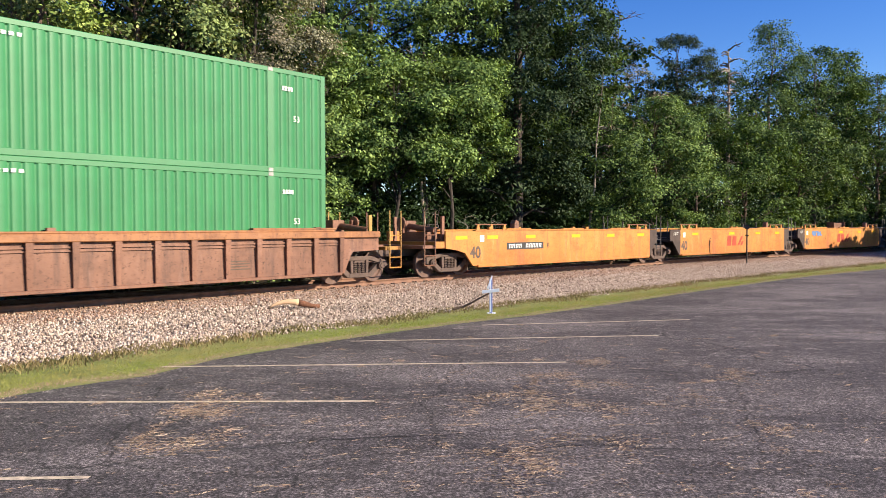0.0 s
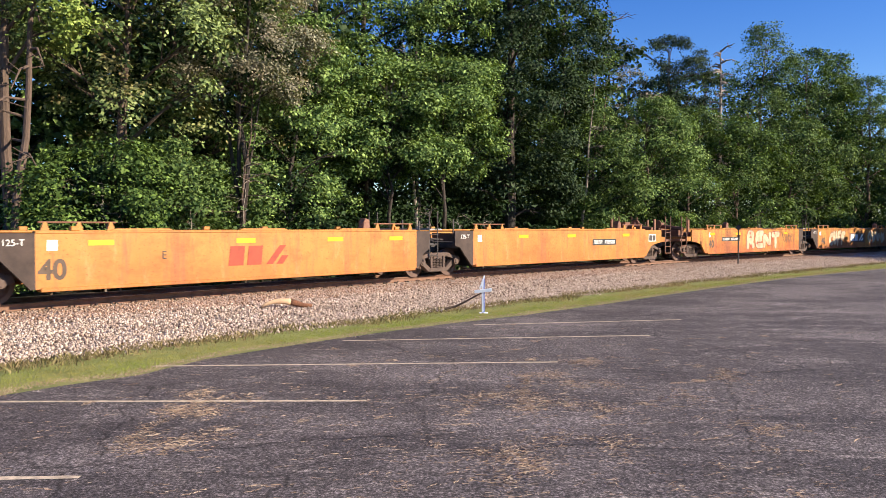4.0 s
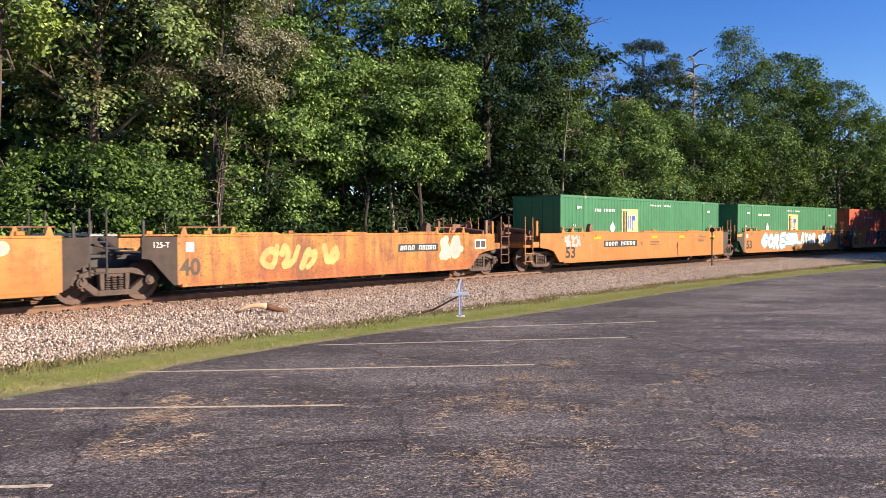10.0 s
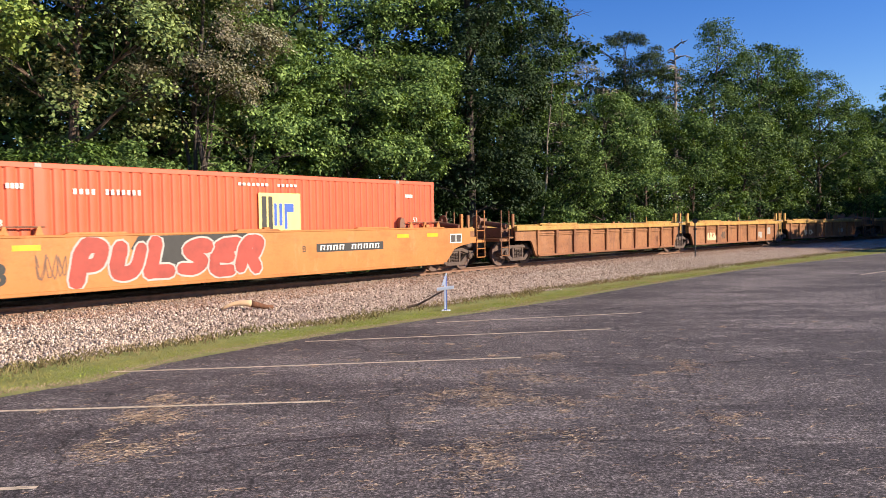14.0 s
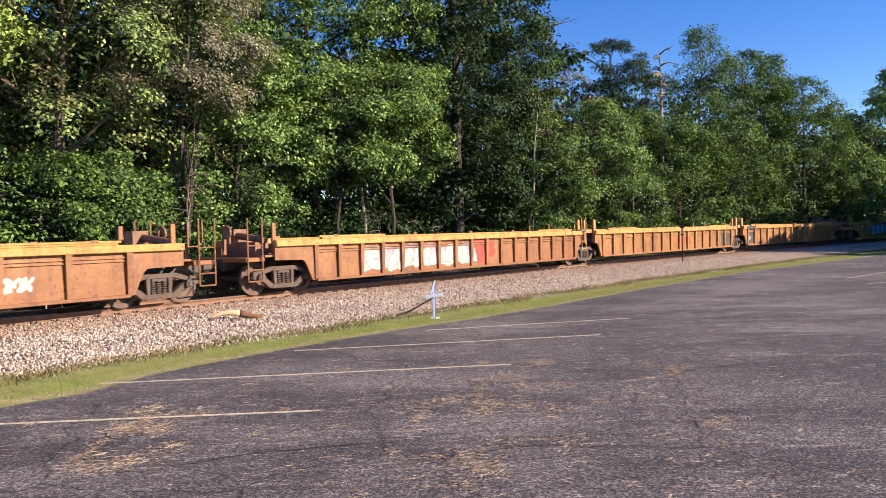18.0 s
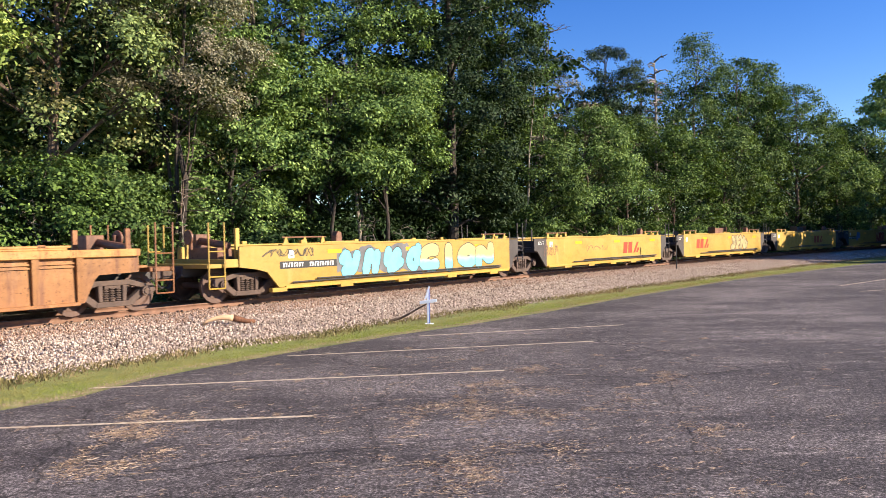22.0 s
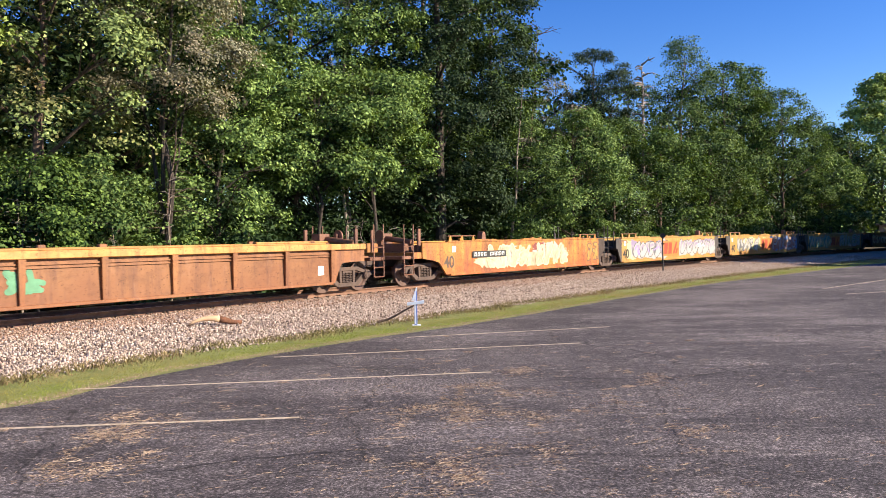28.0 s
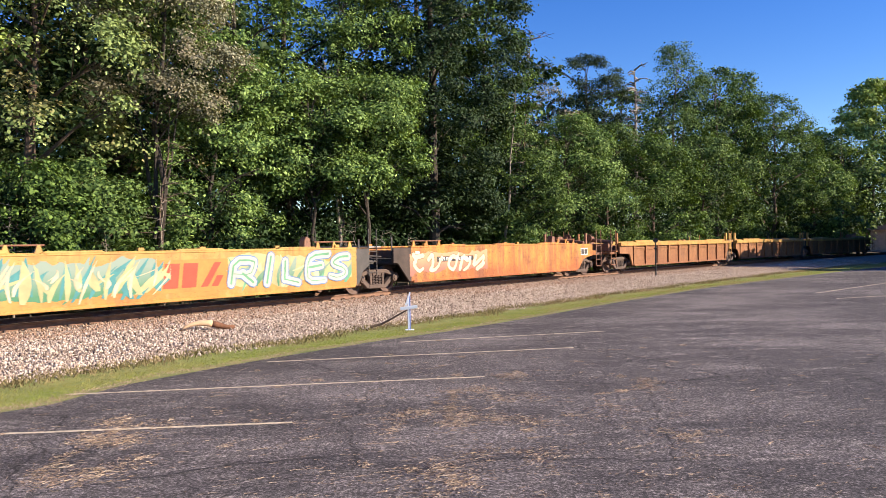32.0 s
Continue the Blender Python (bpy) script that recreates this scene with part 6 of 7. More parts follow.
def train():
    T_ORANGE = "orange container well car with smooth faded sides"
    # rusty car with two green containers
    c = well_car(-3.4, 20.0, "ribbed", "cc", RUST, "rusty brown well car with ribbed sides under green containers", 1, 1.03, chord=RUST_LIGHT, rails=YELLOW_WORN)
    for z, top in ((0.36, False), (3.26, True)):
        container(-3.4, 20.0, -0.05, z, GREEN, "green corrugated container stacked on the well car", lambda k: cont_marks(k, top_x=(-2.6,)))
    data_lines(c, 4.5, 0.8, 3, -1.405, 4, 0.9, FADEDBLACK)
    # first orange set
    u = well_car(20.0, 37.4, "smooth", "cj", ORANGE, T_ORANGE + " and a number panel", 2)
    lettering(u, "40", -5.55, 0.62, 0.42, FADEDBLACK)
    plate(u, -3.76, -1.47, 1.0)
    lettering(u, "B", -1.15, 0.9, 0.28, BLACK)
    reflectors(u, (-6.6, -4.9, -2.6, 0.5, 3.2, 5.8))
    for q0, q1, letter, sd in ((37.4, 52.7, "C", 3), (52.7, 68.0, "D", 4), (68.0, 83.3, "E", 5)):
        u = well_car(q0, q1, "smooth", "jj", ORANGE, T_ORANGE + " and a red mark", sd, rack=letter == "D")
        lettering(u, "40", -6.0, 0.55, 0.46, FADEDBLACK)
        lettering(u, "125-T", -6.83, 1.30, 0.20, WHITE)
        lettering(u, letter, -3.3, 0.92, 0.28, BLACK)
        logo(u, -1.45, 0.5, 0.68, 1.20, MARKRED)
        reflectors(u, (-5.2, -1.2, 2.0, 4.6))
        if letter == "D":
            graffiti(u, -5.3, -4.0, 1.12, 1.42, 2, SPRAY_BLUE, SPRAY_BLUE, 4)
    u = well_car(83.3, 100.2, "smooth", "jc", ORANGE, T_ORANGE + " and a number panel", 6)
    plate(u, 0.71, 2.65, 1.05)
    lettering(u, "125-T", -(half_length(u)) + 0.82, 1.30, 0.20, WHITE)
    reflectors(u, (-4.5, -1.2, 3.2))
    # second, tagged set
    u = well_car(100.2, 117.2, "smooth", "cj", ORANGE_WORN, "faded orange well car with rust streaks and graffiti", 7)
    lettering(u, "40", -5.1, 0.62, 0.42, FADEDBLACK)
    plate(u, -3.92, -1.74, 1.05, 0.22)
    stroke_tag(u, "RENT", -0.85, 3.5, 0.36, 1.54, ((SPRAY_MAROON, 0.26), (SPRAY_CREAM, 0.10)), 21, 0.17, 0.0, 0.04, 0.1, label="cream bubble letters sprayed on the side")
    scrawl(u, 3.9, 5.6, 0.7, 1.4, SPRAY_BROWN, 121)
    for x, z in ((-0.35, 0.62), (0.45, 0.80), (-0.5, 1.35), (2.75, 1.38), (1.9, 0.62), (2.5, 1.0)):
        part_mesh("graffiti_star", flat_mesh("graffiti_star", [[(x + (0.15 if k % 2 else 0.06) * math.sin(k * math.pi / 5), z + (0.15 if k % 2 else 0.06) * math.cos(k * math.pi / 5)) for k in range(10)]], -SIDE - 0.014, SPRAY_RED), u)
    reflectors(u, (-5.3, -2.3, 4.2))
    slide_paint(u, 0.3)
    u = well_car(117.2, 132.7, "smooth", "jj", ORANGE_WORN, "faded orange well car with rust streaks and white graffiti", 8)
    lettering(u, "40", -5.6, 0.62, 0.42, FADEDBLACK)
    lettering(u, "125-T", -(half_length(u)) + 0.82, 1.30, 0.20, WHITE)
    stroke_tag(u, "CUFF", -4.7, -2.1, 0.38, 1.5, ((SPRAY_BROWN, 0.26), (SPRAY_CREAM, 0.06)), 22, 0.16, 0.08, 0.04, 0.1, label="cream bubble letters sprayed on the side")
    logo(u, -1.1, 1.2, 0.75, 1.2, WHITE, SPRAY_BROWN)
    stroke_tag(u, "cgde", 1.8, 5.3, 0.46, 1.52, ((SPRAY_BROWN, 0.14), (SPRAY_CREAM, 0.05)), 23, 0.17, 0.05, 0.05, 0.1, label="faded cream bubble letters")
    u = well_car(132.7, 147.9, "smooth", "jj", ORANGE_WORN, T_ORANGE + " under large silver graffiti", 9, rack=True)
    lettering(u, "125-T", -(half_length(u)) + 0.82, 1.30, 0.20, WHITE)
    stroke_tag(u, "GLYPH", -5.9, -1.7, 0.36, 1.54, ((BLACK, 0.30), (SILVER, 0.14)), 5, 0.17, 0.03, 0.03, 0.0, label="silver graffiti letters")
    logo(u, -1.6, 0.5, 0.75, 1.2, WHITE, SPRAY_BROWN)
    stroke_tag(u, "YERBA", 0.7, 4.7, 0.42, 1.52, ((BLACK, 0.26), (SPRAY_GREY, 0.12)), 6, 0.15, 0.0, 0.04, 0.0, label="silver graffiti letters")
    reflectors(u, (-6.0, -4.4, -0.2, 2.4))
    u = well_car(147.9, 163.2, "smooth", "jj", ORANGE, T_ORANGE + " and white graffiti", 10)
    lettering(u, "40", -5.75, 0.58, 0.44, FADEDBLACK)
    lettering(u, "125-T", -(half_length(u)) + 0.82, 1.30, 0.20, WHITE)
    logo(u, -1.2, 1.0, 0.72, 1.18, WHITE, SPRAY_BROWN)
    graffiti(u, 1.77, 4.48, 0.5, 1.5, 3, SPRAY_WHITE, SPRAY_PALE, 25, fat=0.16)
    reflectors(u, (-5.0, -2.9, 2.9))
    u = well_car(163.2, 179.8, "smooth", "jc", ORANGE_WORN, "faded orange well car with rust streaks and pale graffiti", 11)
    lettering(u, "40", -6.65, 0.58, 0.44, FADEDBLACK)
    lettering(u, "125-T", -(half_length(u)) + 0.82, 1.30, 0.20, WHITE)
    plate(u, 1.24, 3.31, 1.12)
    stroke_tag(u, "cgfd", -4.6, -1.4, 0.5, 1.45, ((SPRAY_FAINT, 0.05),), 26, 0.15, 0.08, 0.06, 0.3, label="faded yellow graffiti")
    graffiti(u, 3.47, 4.6, 0.7, 1.5, 2, SPRAY_WHITE, SPRAY_PALE, 27, fat=0.14)
    # clean 53-foot set with containers
    CL = "clean orange container well car"
    u = well_car(179.8, 201.3, "smooth", "cj", ORANGE_NEW, CL + " carrying a green container", 12)
    lettering(u, "53", -6.9, 0.50, 0.50, BLACK, wide=1.2)
    graffiti(u, -7.3, -6.1, 0.95, 1.5, 3, SPRAY_WHITE, SPRAY_WHITE, 28, fat=0.06)
    plate(u, -4.15, -1.08, 1.06, 0.30)
    lettering(u, "A", -0.6, 0.95, 0.28, BLACK)
    data_lines(u, 0.2, 1.1, 5)
    data_lines(u, 5.6, 1.3, 6, n=5, w=1.2)
    reflectors(u, (-5.0, 0.4, 3.4, 7.2))
    for x in (-7.6, -5.9, -4.9, 7.6, 5.9, 4.9):
        data_lines(u, x, 1.45, int(x * 10), n=2, w=0.16)
    container(179.8, 201.3, 0.70, 0.36, GREEN2, "green corrugated container in a well car, with a yellow panel", lambda k: cont_marks(k, -2.9, diamond=-3.75, top_x=(-0.05,)))
    u = well_car(201.3, 219.7, "smooth", "jj", ORANGE_NEW, "clean orange well car with white graffiti under a green container", 13)
    lettering(u, "53", -7.3, 0.55, 0.50, BLACK, wide=1.2)
    lettering(u, "125 T", -8.38, 1.30, 0.22, WHITE)
    ring = ((SPRAY_WHITE, 0.42), (SPRAY_TEAL, 0.30), (SPRAY_ICE, 0.05))
    stroke_tag(u, "GORE", -5.6, -2.0, 0.38, 1.55, ring, 29, 0.17, 0.10, 0.06, 0.2, label="white graffiti letters with a teal outline")
    stroke_tag(u, "S", -2.3, 0.2, 0.52, 1.52, ring, 35, 0.20, 0.05, 0.04, 0.1, label="white graffiti letters with a teal outline")
    stroke_tag(u, "LAYOR", -0.1, 3.2, 0.62, 1.52, ring, 30, 0.17, 0.06, 0.04, 0.2, label="white graffiti letters with a teal outline")
    stroke_tag(u, "ecafd", 3.7, 6.1, 0.62, 1.48, ((SPRAY_TEAL, 0.40), (SPRAY_ICE, 0.05)), 31, 0.17, 0.0, 0.05, 0.1, label="white graffiti letters with a teal outline")
    reflectors(u, (-8.9, -2.0, 6.6))
    data_lines(u, 6.6, 1.2, 9, n=6, w=1.0)
    for x in (-7.0, -6.1, -5.2, 7.2, 6.1, 5.0):
        data_lines(u, x, 1.46, int(x * 10), n=2, w=0.16)
    container(201.3, 219.7, -0.35, 0.36, GREEN2, "green corrugated container in a well car, with a yellow panel", lambda k: cont_marks(k, -0.65, diamond=-3.9, top_x=(-0.9,)))
    u = well_car(219.7, 240.5, "smooth", "jc", ORANGE_NEW, "clean orange well car with red graffiti under an orange-red container", 14)
    lettering(u, "53", -8.5, 0.55, 0.50, BLACK, wide=1.2)
    lettering(u, "125 T", -9.58, 1.30, 0.22, WHITE)
    part_mesh("graffiti_ground", flat_mesh("graffiti_ground", [[(-5.2, 1.25), (-4.6, 0.6), (-1.6, 0.9), (-1.35, 1.25), (-1.7, 1.56), (-5.0, 1.55)]], -SIDE - 0.002, BLACK), u)
    stroke_tag(u, "PULSER", -6.7, -1.1, 0.34, 1.56, ((SPRAY_WHITE, 0.36), (SPRAY_RED, 0.14)), 8, 0.19, 0.14, 0.06, 0.3, label="red graffiti letters with a white outline")
    scrawl(u, -7.5, -6.8, 0.6, 1.2, SPRAY_BROWN, 122, 3)
    lettering(u, "B", 0.4, 0.95, 0.28, BLACK)
    plate(u, 0.9, 3.9, 1.06, 0.26)
    reflectors(u, (-8.0, 4.6, 6.2))
    container(219.7, 240.5, -1.2, 0.36, RED, "orange-red corrugated container in a well car", lambda k: cont_marks(k, 0.1, top_x=(-0.6,)))
    # low ribbed set
    for q0, q1, e, sd in ((240.5, 258.5, "cj", 15), (258.5, 273.1, "jj", 16), (273.1, 289.85, "jc", 17)):
        u = well_car(q0, q1, "ribbed", e, RUST_LIGHT, "rusty orange well car with ribbed sides and a yellow top rail", sd, 1.5, chord=YELLOW_WORN)
        if sd == 16:
            lettering(u, "40", -2.4, 0.6, 0.42, FADEDBLACK, -1.405)
            graffiti(u, -4.59, -3.1, 0.5, 1.0, 4, SPRAY_PALE, SPRAY_PALE, 32, -1.405, 0.05)
            graffiti(u, 2.7, 3.5, 0.5, 0.9, 2, SPRAY_WHITE, SPRAY_WHITE, 33, -1.405, 0.08)
            graffiti(u, 4.3, 4.9, 0.7, 1.2, 2, SPRAY_WHITE, SPRAY_WHITE, 34, -1.405, 0.07)
        if sd == 17:
            graffiti(u, -4.8, -3.2, 0.5, 0.9, 3, SPRAY_PALE, SPRAY_PALE, 35, -1.405, 0.06)
            graffiti(u, 1.8, 2.8, 0.6, 0.95, 3, SPRAY_WHITE, SPRAY_WHITE, 36, -1.405, 0.07)
    # brown ribbed set
    for q0, q1, e, sd in ((289.85, 310.9, "cj", 18), (310.9, 329.6, "jj", 19), (329.6, 349.75, "jc", 20)):
        u = well_car(q0, q1, "ribbed", e, OCHRE if sd > 18 else RUST_LIGHT, "rusty orange-brown well car with closely ribbed sides", sd, 1.03, chord=TOPCHORD)
        if sd == 18:
            cloud(u, -5.3, 1.2, 0.37, 1.40, SPRAY_LILAC, 37, -1.403)
            stroke_tag(u, "afbdg", -5.2, 1.1, 0.36, 1.40, ((SPRAY_BROWN, 0.20), (SPRAY_WHITE, 0.12)), 37, 0.20, 0.05, 0.05, 0.2, -1.405, "white and purple graffiti letters across the ribs")
            graffiti(u, 1.1, 2.2, 0.6, 1.3, 1, SPRAY_RED, SPRAY_RED, 38, -1.405, 0.3)
        if sd == 19:
            logo(u, -0.1, 1.9, 0.6, 1.05, MARKRED, None, -1.405)
            lettering(u, "53", 5.6, 0.7, 0.42, FADEDBLACK, -1.405)
        if sd in (19, 20):
            x = -8.55 if sd == 20 else 6.9
            part_mesh("dark_panel", flat_mesh("dark_panel", [quad(x - 0.75, x + 0.6, 0.40, 1.36)], -1.404, DARK), u, "dark grey painted panel")
            if sd == 20:
                part_mesh("dark_chord", flat_mesh("dark_chord", [quad(x - 0.75, x + 0.6, TOP - 0.165, TOP + 0.015)], -1.535, DARK), u, "dark grey painted top rail")
                lettering(u, "125T", x - 0.12, 0.68, 0.27, WHITE, -1.408)
    # yellow set
    YL = "bright yellow container well car"
    ys = ((349.75, 367.0, "cj"), (367.0, 381.7, "jj"), (381.7, 396.5, "jj"), (396.5, 411.5, "jj"), (411.5, 428.1, "jc"))
    for i, (q0, q1, e) in enumerate(ys):
        u = well_car(q0, q1, "smooth", e, YELLOW, YL + (" with blue graffiti", " with a red mark", " with a red mark and brown graffiti", " with a red mark and outlined graffiti", " with a number panel")[i], 21 + i, rack=i in (2, 3))
        if i:
            lettering(u, "125-T", -(q1 - q0) / 2 + 0.82, 1.30, 0.20, WHITE)
        bm = bmesh.new()
        hl = (q1 - q0) / 2
        rod(bm, (-hl + 3.5, -1.57, 0.46), (hl - 2.5, -1.57, 0.46), 0.022, n=6)
        rod(bm, (-hl + 4.5, -1.57, 0.53), (hl - 2.5, -1.57, 0.53), 0.022, n=6)
        part("side_pipe", bm, DARK, u)
        for k in range(5):
            xk = -hl + 3 + k * (2 * hl - 6) / 4
            bm = bmesh.new()
            box(bm, xk - 0.28, xk + 0.28, -1.56, -1.40, 0.20, 0.32)
            part("sill_bracket", bm, YELLOW, u)
        reflectors(u, (-3.6, 0.2, 4.2))
        if i == 0:
            plate(u, -5.56, -3.2, 0.98, 0.22)
            cloud(u, -3.2, 1.1, 0.40, 1.55, SPRAY_GREYDARK, 39)
            stroke_tag(u, "gbec", -3.1, 1.1, 0.40, 1.55, ((BLACK, 0.22), (SPRAY_CYAN, 0.10)), 39, 0.19, 0.08, 0.04, 0.1)
            scrawl(u, -6.2, -4.2, 1.2, 1.5, BLACK, 123, 6)
            stroke_tag(u, "CION", 0.95, 5.7, 0.40, 1.56, ((BLACK, 0.34), (SPRAY_FADE, 0.22)), 40, 0.21, 0.0, 0.03, 0.0)
        if i == 1:
            scrawl(u, -6.3, -5.1, 0.75, 1.35, SPRAY_BROWN, 41, 4)
            scrawl(u, -2.6, -0.4, 0.9, 1.2, SPRAY_BROWN, 124, 3, 0.008)
            logo(u, 1.15, 2.93, 0.72, 1.28, MARKRED)
        if i == 2:
            logo(u, -4.46, -2.72, 0.75, 1.3, MARKRED)
            graffiti(u, 0.68, 3.26, 0.55, 1.5, 4, SPRAY_OLIVE, SPRAY_BROWN, 42, fat=0.12)
        if i == 3:
            stroke_tag(u, "gdce", -4.5, -1.7, 0.55, 1.45, ((SPRAY_OLIVE, 0.16), (YELLOW, 0.06)), 43, 0.17, 0.05, 0.06, 0.1)
            lettering(u, "E", -0.9, 0.95, 0.28, BLACK)
            logo(u, 0.92, 2.76, 0.72, 1.25, MARKRED)
        if i == 4:
            plate(u, -7.0, -5.4, 0.98, 0.22)
            graffiti(u, -5.2, -4.6, 0.8, 1.4, 1, SPRAY_BLUE, SPRAY_BLUE, 44, fat=0.2)
            graffiti(u, -0.56, 1.24, 0.5, 1.45, 4, MARKRED, SPRAY_PALE, 45, fat=0.13)
    # single rusty car
    u = well_car(428.1, 450.5, "ribbed", "cc", RUST_LIGHT, "rusty brown well car with wide ribbed panels", 26, 2.0, chord=TOPCHORD, rails=RUST)
    graffiti(u, -2.4, -1.5, 0.6, 1.2, 2, SPRAY_GREEN, SPRAY_GREEN, 46, -1.405, 0.07)
    for x in (-9.0 + 1.2, 7.4):
        part_mesh("paper_notice", flat_mesh("paper_notice", [quad(x, x + 0.25, 0.6, 0.9)], -1.405, WHITE), u)
    # last tagged set
    u = well_car(450.5, 467.8, "smooth", "cj", ORANGE_WORN, "worn orange-yellow container well car with white paint patches", 27)
    lettering(u, "40", -5.45, 0.60, 0.46, FADEDBLACK)
    for k, (x, z, w, h, mat) in enumerate(((-2.6, 0.85, 1.2, 0.35, SPRAY_CREAM), (-0.9, 0.95, 1.3, 0.42, SPRAY_WHITE), (0.8, 0.75, 1.5, 0.30, SPRAY_CREAM), (1.9, 1.15, 1.2, 0.33, SPRAY_WHITE),
                                           (3.0, 0.95, 0.8, 0.36, SPRAY_CREAM), (-0.1, 1.25, 0.7, 0.2, YELLOW_WORN), (1.2, 1.3, 0.6, 0.18, SPRAY_MAROON), (-1.9, 0.60, 0.8, 0.16, SPRAY_PALE), (2.2, 0.6, 1.0, 0.15, YELLOW_WORN))):
        blot = [(x + w * math.cos(a / 20 * math.pi) * (1 + 0.5 * noise.noise(Vector((a * 0.7, k, 1)))), max(0.36, min(1.55, z + h * math.sin(a / 20 * math.pi) * (1 + 0.9 * noise.noise(Vector((a * 0.9, k, 7))))))) for a in range(40)]
        part_mesh("paint_patch", flat_mesh("paint_patch", [blot], -SIDE - 0.004 - 0.0015 * k, mat), u, "blotch of overpaint")
    for x0, x1, sd in ((-2.9, 0.3, 47), (0.9, 3.6, 48)):
        graffiti(u, x0, x1, 0.45, 1.45, 4, SPRAY_CREAM, SPRAY_PALE, sd, fat=0.10, y=-SIDE - 0.018)
    graffiti(u, 5.6, 6.9, 0.5, 1.45, 2, YELLOW_WORN, SPRAY_BROWN, 60, fat=0.10)
    plate(u, -3.96, -1.55, 1.06, y=-SIDE - 0.04)
    u = well_car(467.8, 482.9, "smooth", "jj", YELLOW_WORN, "worn yellow container well car under white and purple graffiti", 28)
    lettering(u, "40", -6.2, 0.52, 0.50, BLACK)
    cloud(u, -6.1, -4.6, 0.40, 1.50, SPRAY_PALEYELLOW, 149)
    cloud(u, -5.6, -1.0, 0.35, 1.57, SPRAY_LILAC, 49, -SIDE - 0.0037)
    stroke_tag(u, "cgaed", -5.6, -1.1, 0.40, 1.52, ((BLACK, 0.40), (SPRAY_WHITE, 0.20), (SPRAY_LILAC, -0.30)), 49, 0.17, 0.25, 0.08, 0.3, -SIDE - 0.006, "white graffiti shapes with dark outlines")
    shards(u, -5.5, -1.0, 0.40, 1.52, (SPRAY_GREYDARK, SPRAY_PURPLE), 49, 6, -SIDE - 0.014)
    scrawl(u, -6.9, -5.9, 1.28, 1.5, SPRAY_BROWN, 125, 4)
    logo(u, -1.64, 0.21, 0.62, 1.28, MARKRED, SPRAY_ORANGE, -SIDE - 0.016)
    cloud(u, 0.4, 5.8, 0.35, 1.57, SPRAY_LILAC, 50)
    stroke_tag(u, "dacgfe", 0.4, 5.7, 0.40, 1.52, ((BLACK, 0.40), (SPRAY_WHITE, 0.20), (SPRAY_LILAC, -0.30)), 50, 0.17, 0.25, 0.08, 0.3, -SIDE - 0.006, "white graffiti shapes with dark outlines")
    shards(u, 3.1, 4.2, 0.8, 1.3, (SPRAY_ICE,), 150, 5, -SIDE - 0.014)
    u = well_car(482.9, 497.9, "smooth", "jj", YELLOW_WORN, "worn yellow container well car under white and red graffiti", 29)
    lettering(u, "40", -6.1, 0.52, 0.48, BLACK)
    cloud(u, -5.5, -1.4, 0.42, 1.5, SPRAY_OLIVE, 51)
    cloud(u, -4.4, 0.0, 0.9, 1.5, SPRAY_PALEYELLOW, 151, -SIDE - 0.0035)
    stroke_tag(u, "dgac", -5.7, -1.9, 0.44, 1.48, ((SPRAY_GREYDARK, 0.40), (SPRAY_WHITE, 0.0)), 51, 0.14, 0.30, 0.08, 0.3, label="white graffiti shapes with dark shading")
    shards(u, -5.5, -2.0, 0.42, 1.4, (SPRAY_GREYDARK, SPRAY_WHITE), 153, 7, -SIDE - 0.012)
    logo(u, -1.2, 0.75, 0.62, 1.28, MARKRED, SPRAY_ORANGE)
    cloud(u, 0.3, 5.9, 0.38, 1.56, SPRAY_BLUE, 52)
    cloud(u, 0.9, 5.5, 0.40, 1.42, SPRAY_ROSE, 152, -SIDE - 0.0045)
    stroke_tag(u, "PILES", 0.9, 5.7, 0.38, 1.55, ((SPRAY_MAROON, 0.30), (SPRAY_WHITE, 0.06), (SPRAY_ROSE, -0.45)), 52, 0.14, 0.12, 0.10, 0.5, -SIDE - 0.007, "cream wild-style graffiti letters on rose and blue")
    u = well_car(497.9, 513.1, "smooth", "jj", YELLOW_WORN, "worn yellow container well car under green and blue graffiti", 30)
    lettering(u, "40", -6.35, 0.52, 0.46, BLACK)
    cloud(u, -6.4, -1.5, 0.38, 1.54, SPRAY_SEA, 53)
    shards(u, -6.3, -1.5, 0.38, 1.54, (SPRAY_SEA, SPRAY_TEAL, SPRAY_OLIVE, SPRAY_CREAM), 154, 18)
    logo(u, -1.75, 0.20, 0.62, 1.28, MARKRED, SPRAY_ORANGE)
    cloud(u, 0.2, 5.6, 0.42, 1.55, SPRAY_OLIVE, 54)
    shards(u, 0.2, 5.6, 0.42, 1.5, (SPRAY_GREEN, SPRAY_SEA, SPRAY_PALEYELLOW), 156, 9)
    stroke_tag(u, "RILES", 0.4, 5.4, 0.40, 1.55, ((SPRAY_BLUE, 0.24), (SPRAY_WHITE, 0.06), (SPRAY_GREEN, -0.5)), 54, 0.15, 0.12, 0.08, 0.3, -SIDE - 0.014, label="pale graffiti letters with blue outlines")
    u = well_car(513.1, 530.3, "smooth", "jc", ORANGE_WORN, "faded orange well car with rust streaks and pale graffiti", 31)
    cloud(u, -7.4, -2.4, 0.5, 1.5, SPRAY_ROSE, 155)
    stroke_tag(u, "agcfe", -7.4, -2.5, 0.5, 1.45, ((SPRAY_BROWN, 0.18), (SPRAY_PALE, 0.0)), 55, 0.13, 0.12, 0.10, 0.4)
    plate(u, -5.8, -3.4, 1.1, 0.2)
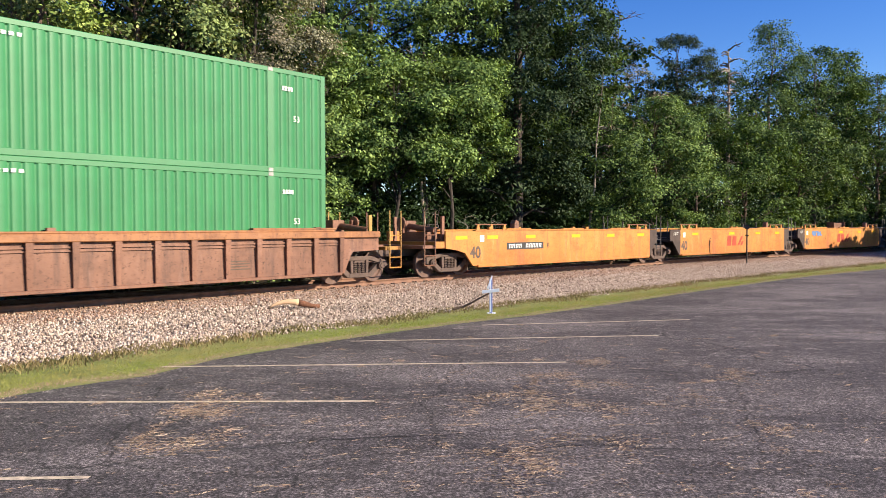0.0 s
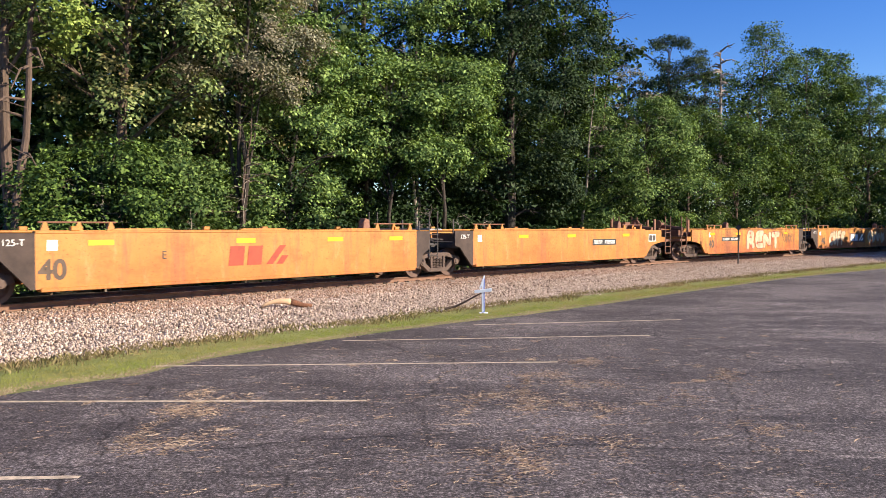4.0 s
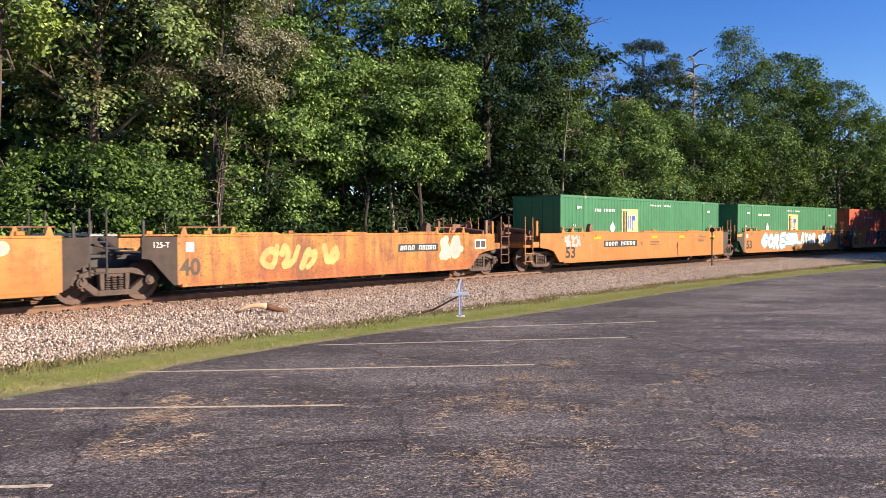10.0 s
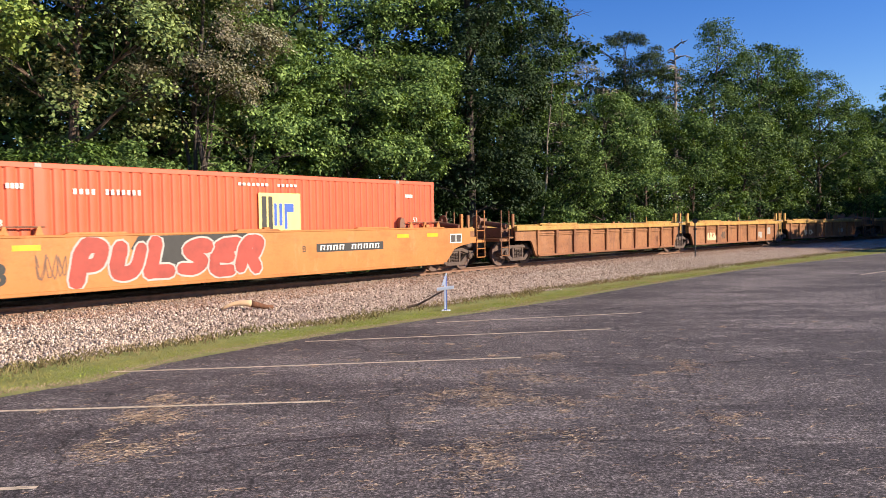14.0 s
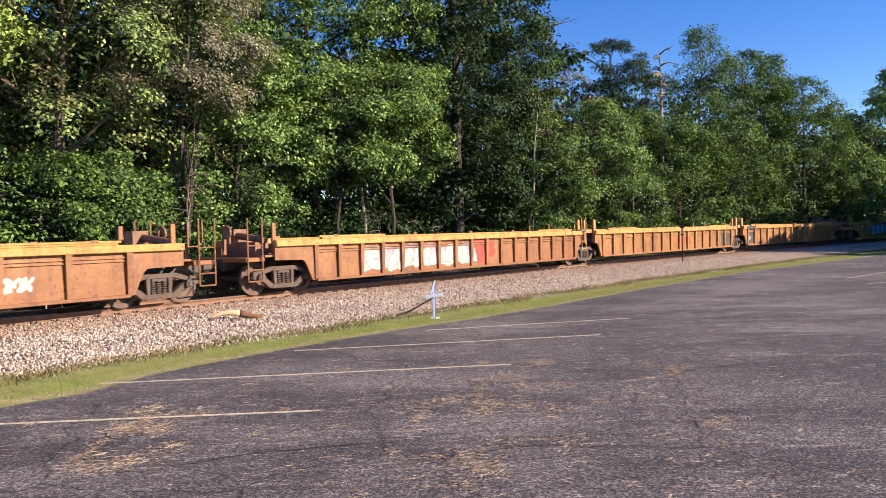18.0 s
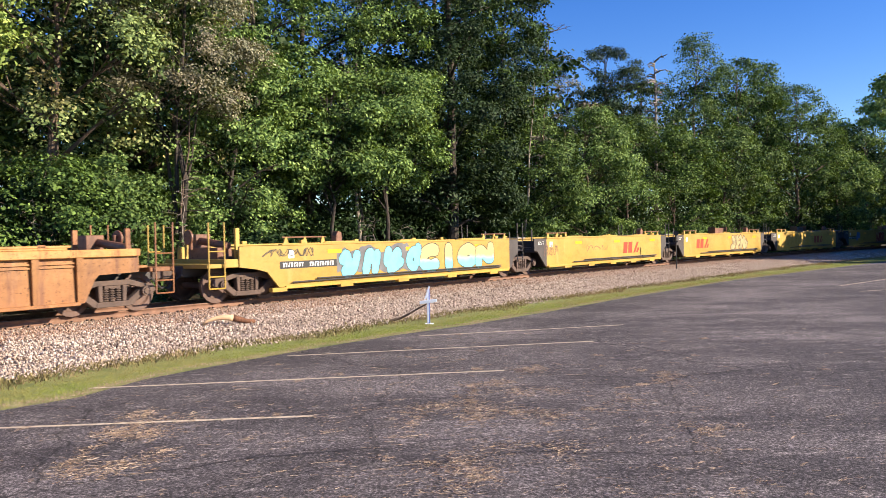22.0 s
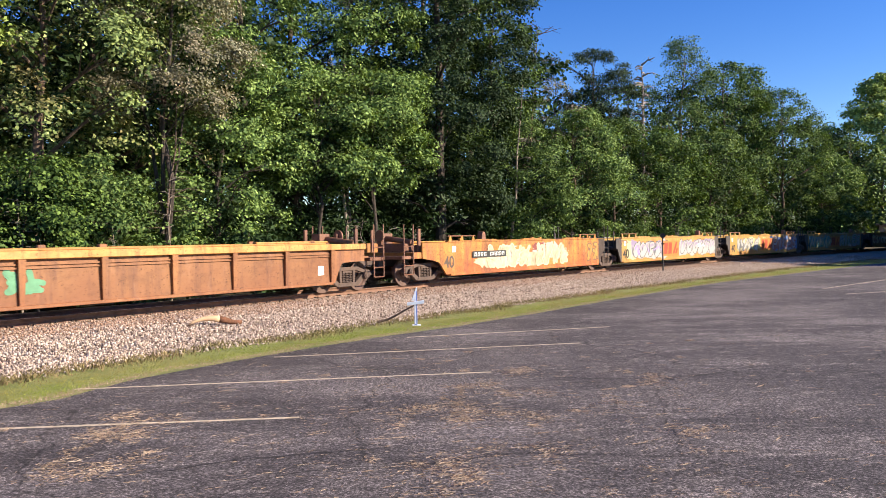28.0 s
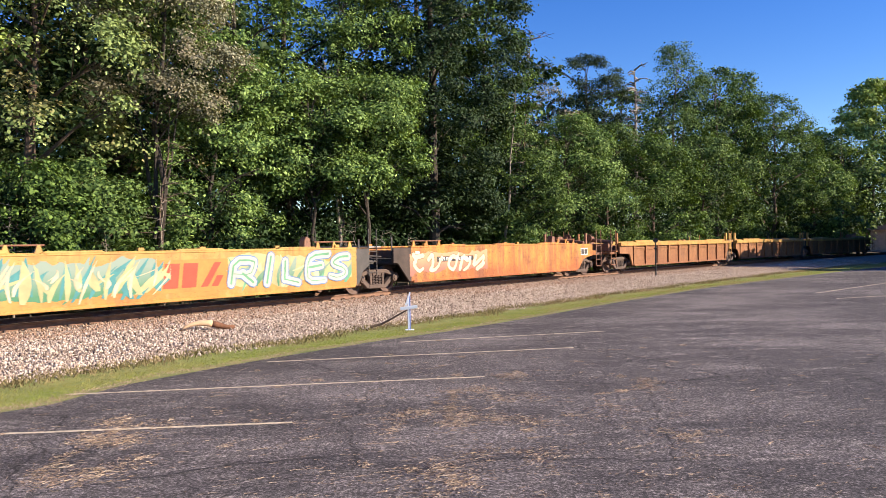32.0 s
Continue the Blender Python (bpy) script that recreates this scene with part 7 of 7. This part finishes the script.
    for q0, q1, e, sd in ((530.3, 548.5, "cj", 32), (548.5, 563.2, "jj", 33), (563.2, 580.4, "jc", 34)):
        well_car(q0, q1, "ribbed", e, RUST_LIGHT, "rusty orange well car with ribbed sides and a yellow top rail", sd, 1.5, chord=YELLOW_WORN)


train()

# ---- small things by the track ----
CROSS_WHITE = plain("white_painted_wood", (0.74, 0.80, 0.90), 0.6, 0.0, 0.1)
CROSS_BLUE = plain("blue_painted_steel", (0.10, 0.16, 0.48), 0.5, 0.0, 0.2)
LOGBARK = bark_mat("reddish_bark", (0.22, 0.095, 0.05))
LOGWOOD = plain("weathered_log_wood", (0.56, 0.38, 0.23), 0.8, 0.0, 0.2, 4)


def small_things():
    c = thing("marker_cross", "blue and white marker cross at the edge of the grass", "marker", m=pose(0.40, 19.65, 0.0, 0, 0, -4))
    bm = bmesh.new()
    box(bm, -0.035, 0.035, -0.03, 0.03, 0.0, 0.86)
    part("post", softened(bm, 0.008), CROSS_BLUE, c)
    bm = bmesh.new()
    box(bm, -0.03, 0.012, -0.036, -0.030, 0.05, 0.84)
    part("white_strip", bm, CROSS_WHITE, c, "white painted strip on the post")
    bm = bmesh.new()
    prism(bm, [(-0.21, 0.50), (0.21, 0.55), (0.21, 0.63), (-0.21, 0.58)], -0.055, -0.037)
    part("crossbar", softened(bm, 0.006), CROSS_WHITE, c)
    bm = bmesh.new()
    prism(bm, [(-0.10, 0.62), (0.02, 0.95), (0.05, 0.93), (-0.05, 0.62)], -0.05, -0.034)
    part("brace", softened(bm, 0.004), CROSS_WHITE, c)
    bm = bmesh.new()
    box(bm, -0.10, 0.12, -0.08, 0.08, -0.02, 0.03)
    part("foot", softened(bm, 0.01), CROSS_WHITE, c)
    # stick that leans on the cross
    s = thing("fallen_stick", "dark bent stick leaning on the marker cross", "stick", m=pose(0, 0, 0))
    bm = bmesh.new()
    limb(bm, [Vector((-0.55, 19.75, 0.10)), Vector((-0.28, 19.78, 0.16)), Vector((-0.05, 19.72, 0.28)), Vector((0.16, 19.70, 0.40)), Vector((0.36, 19.68, 0.50))], 0.032, 0.018, 8)
    part("stem", bm, BARK, s)
    # log
    g = thing("log", "pale bent driftwood log lying on the crushed stone", "log", m=pose(0, 0, 0))
    bm = bmesh.new()
    spine = [Vector((-4.92 + 0.95 * k / 12, 19.02 + 0.46 * k / 12, 0.20 + 0.13 * math.sin(math.pi * (k / 12) ** 0.8))) for k in range(13)]
    limb(bm, spine[:9], 0.030, 0.082, 12)
    for f in bm.faces:
        f.smooth = True
    part("stem", bm, LOGWOOD, g, "pale barkless end of the log")
    bm = bmesh.new()
    limb(bm, spine[8:] + [Vector((-3.80, 19.55, 0.19))], 0.084, 0.050, 12)
    for f in bm.faces:
        f.smooth = True
    part("bark_end", bm, LOGBARK, g, "dark bark left on one end")
    # signal post by the track
    p = bearing(18.5, 3.15)
    d = thing("track_post", "thin dark steel post with a small round head beside the track", "post", m=pose(p.x, p.y, 0.08, 0, 0, -18))
    bm = bmesh.new()
    rod(bm, (0, 0, 0), (0, 0, 1.92), 0.035, n=10)
    part("pole", bm, BLACK, d)
    bm = bmesh.new()
    rod(bm, (0, -0.05, 2.02), (0, 0.05, 2.02), 0.13, n=14)
    part("head", bm, BLACK, d)
    bm = bmesh.new()
    box(bm, -0.09, 0.09, -0.03, 0.03, 1.55, 1.62)
    part("bracket", bm, BLACK, d)


small_things()


def house():
    """A low building that shows past the trees."""
    p = bearing(33.3, -9.0)
    h = thing("house", "low brown building behind the trees past the track", "house", m=pose(p.x, p.y, 0.0, 0, 0, -33))
    bm = bmesh.new()
    box(bm, -3.4, 6, -3, 3, 0, 3.0)
    part("wall", bm, plain("tan_siding", (0.55, 0.40, 0.32), 0.8), h)
    bm = bmesh.new()
    prism(bm, [(-3.8, 3.0), (6.5, 3.0), (6.5, 3.2), (1.2, 4.4), (-3.8, 3.2)], -3.5, 3.5)
    part("roof", bm, plain("brown_roof", (0.26, 0.19, 0.16), 0.9), h)
    for x in (-1, 1.5, 4):
        bm = bmesh.new()
        box(bm, x - 0.6, x + 0.6, -3.06, -2.98, 1.0, 2.2)
        part("window", bm, BLACK, h)


house()



# ---- what moves ----
DRIFT_START = (0.02, -0.04, 0.27, 0.28, -0.13, -0.13, -0.09, 0.25, 0.1, 0.0, 0.0, -0.06, 0.31, -0.26, -0.26, -0.23, 0.21, 0.16, -0.26, -0.29, -0.41, 0.06, 0.32, -0.12, -0.12, -0.04, 0.36, 0.31, -0.12, -0.14, 0.0, 0.0)
DRIFT_END = (-0.2, -0.45, -0.36, 0.24, 0.31, -0.29, -0.37, -0.35, 0.19, 0.25, -0.20, -0.22, 0.35, 0.48, 0.44, -0.02, -0.05, 0.40, 0.40, -0.03, 0.0, 0.0, 0.0, 0.27, -0.17, -0.15, 0.21, 0.07, 0.0, -0.42, -0.37, 0.09, 0.20)


def way(t):
    """How far the train has gone by t seconds: a steady run with small surges every half second."""
    run = 15.25 * t
    if t > 22:
        run += 0.5 * (0.3 / 7) * (min(t, 29) - 22) ** 2 + 0.3 * max(0, t - 29)
    drift = DRIFT_START + DRIFT_END
    return run + float(np.interp(t * 2, range(len(drift)), drift))


def car_pose(q0, q1, x, z, t):
    d = way(t)
    a, b = plan(q0 - d), plan(q1 - d)
    m = (a + b) / 2
    u = (b - a).normalized()
    return pose(m.x + u.x * x, m.y + u.y * x, RAIL + z, 0, 0, math.degrees(math.atan2(u.y, u.x)))


def motions():
    for ob, q0, q1, x, z in MOVING:
        walk(ob, [(t, car_pose(q0, q1, x, z, t)) for t in [k * 0.5 for k in range(65)]])


motions()
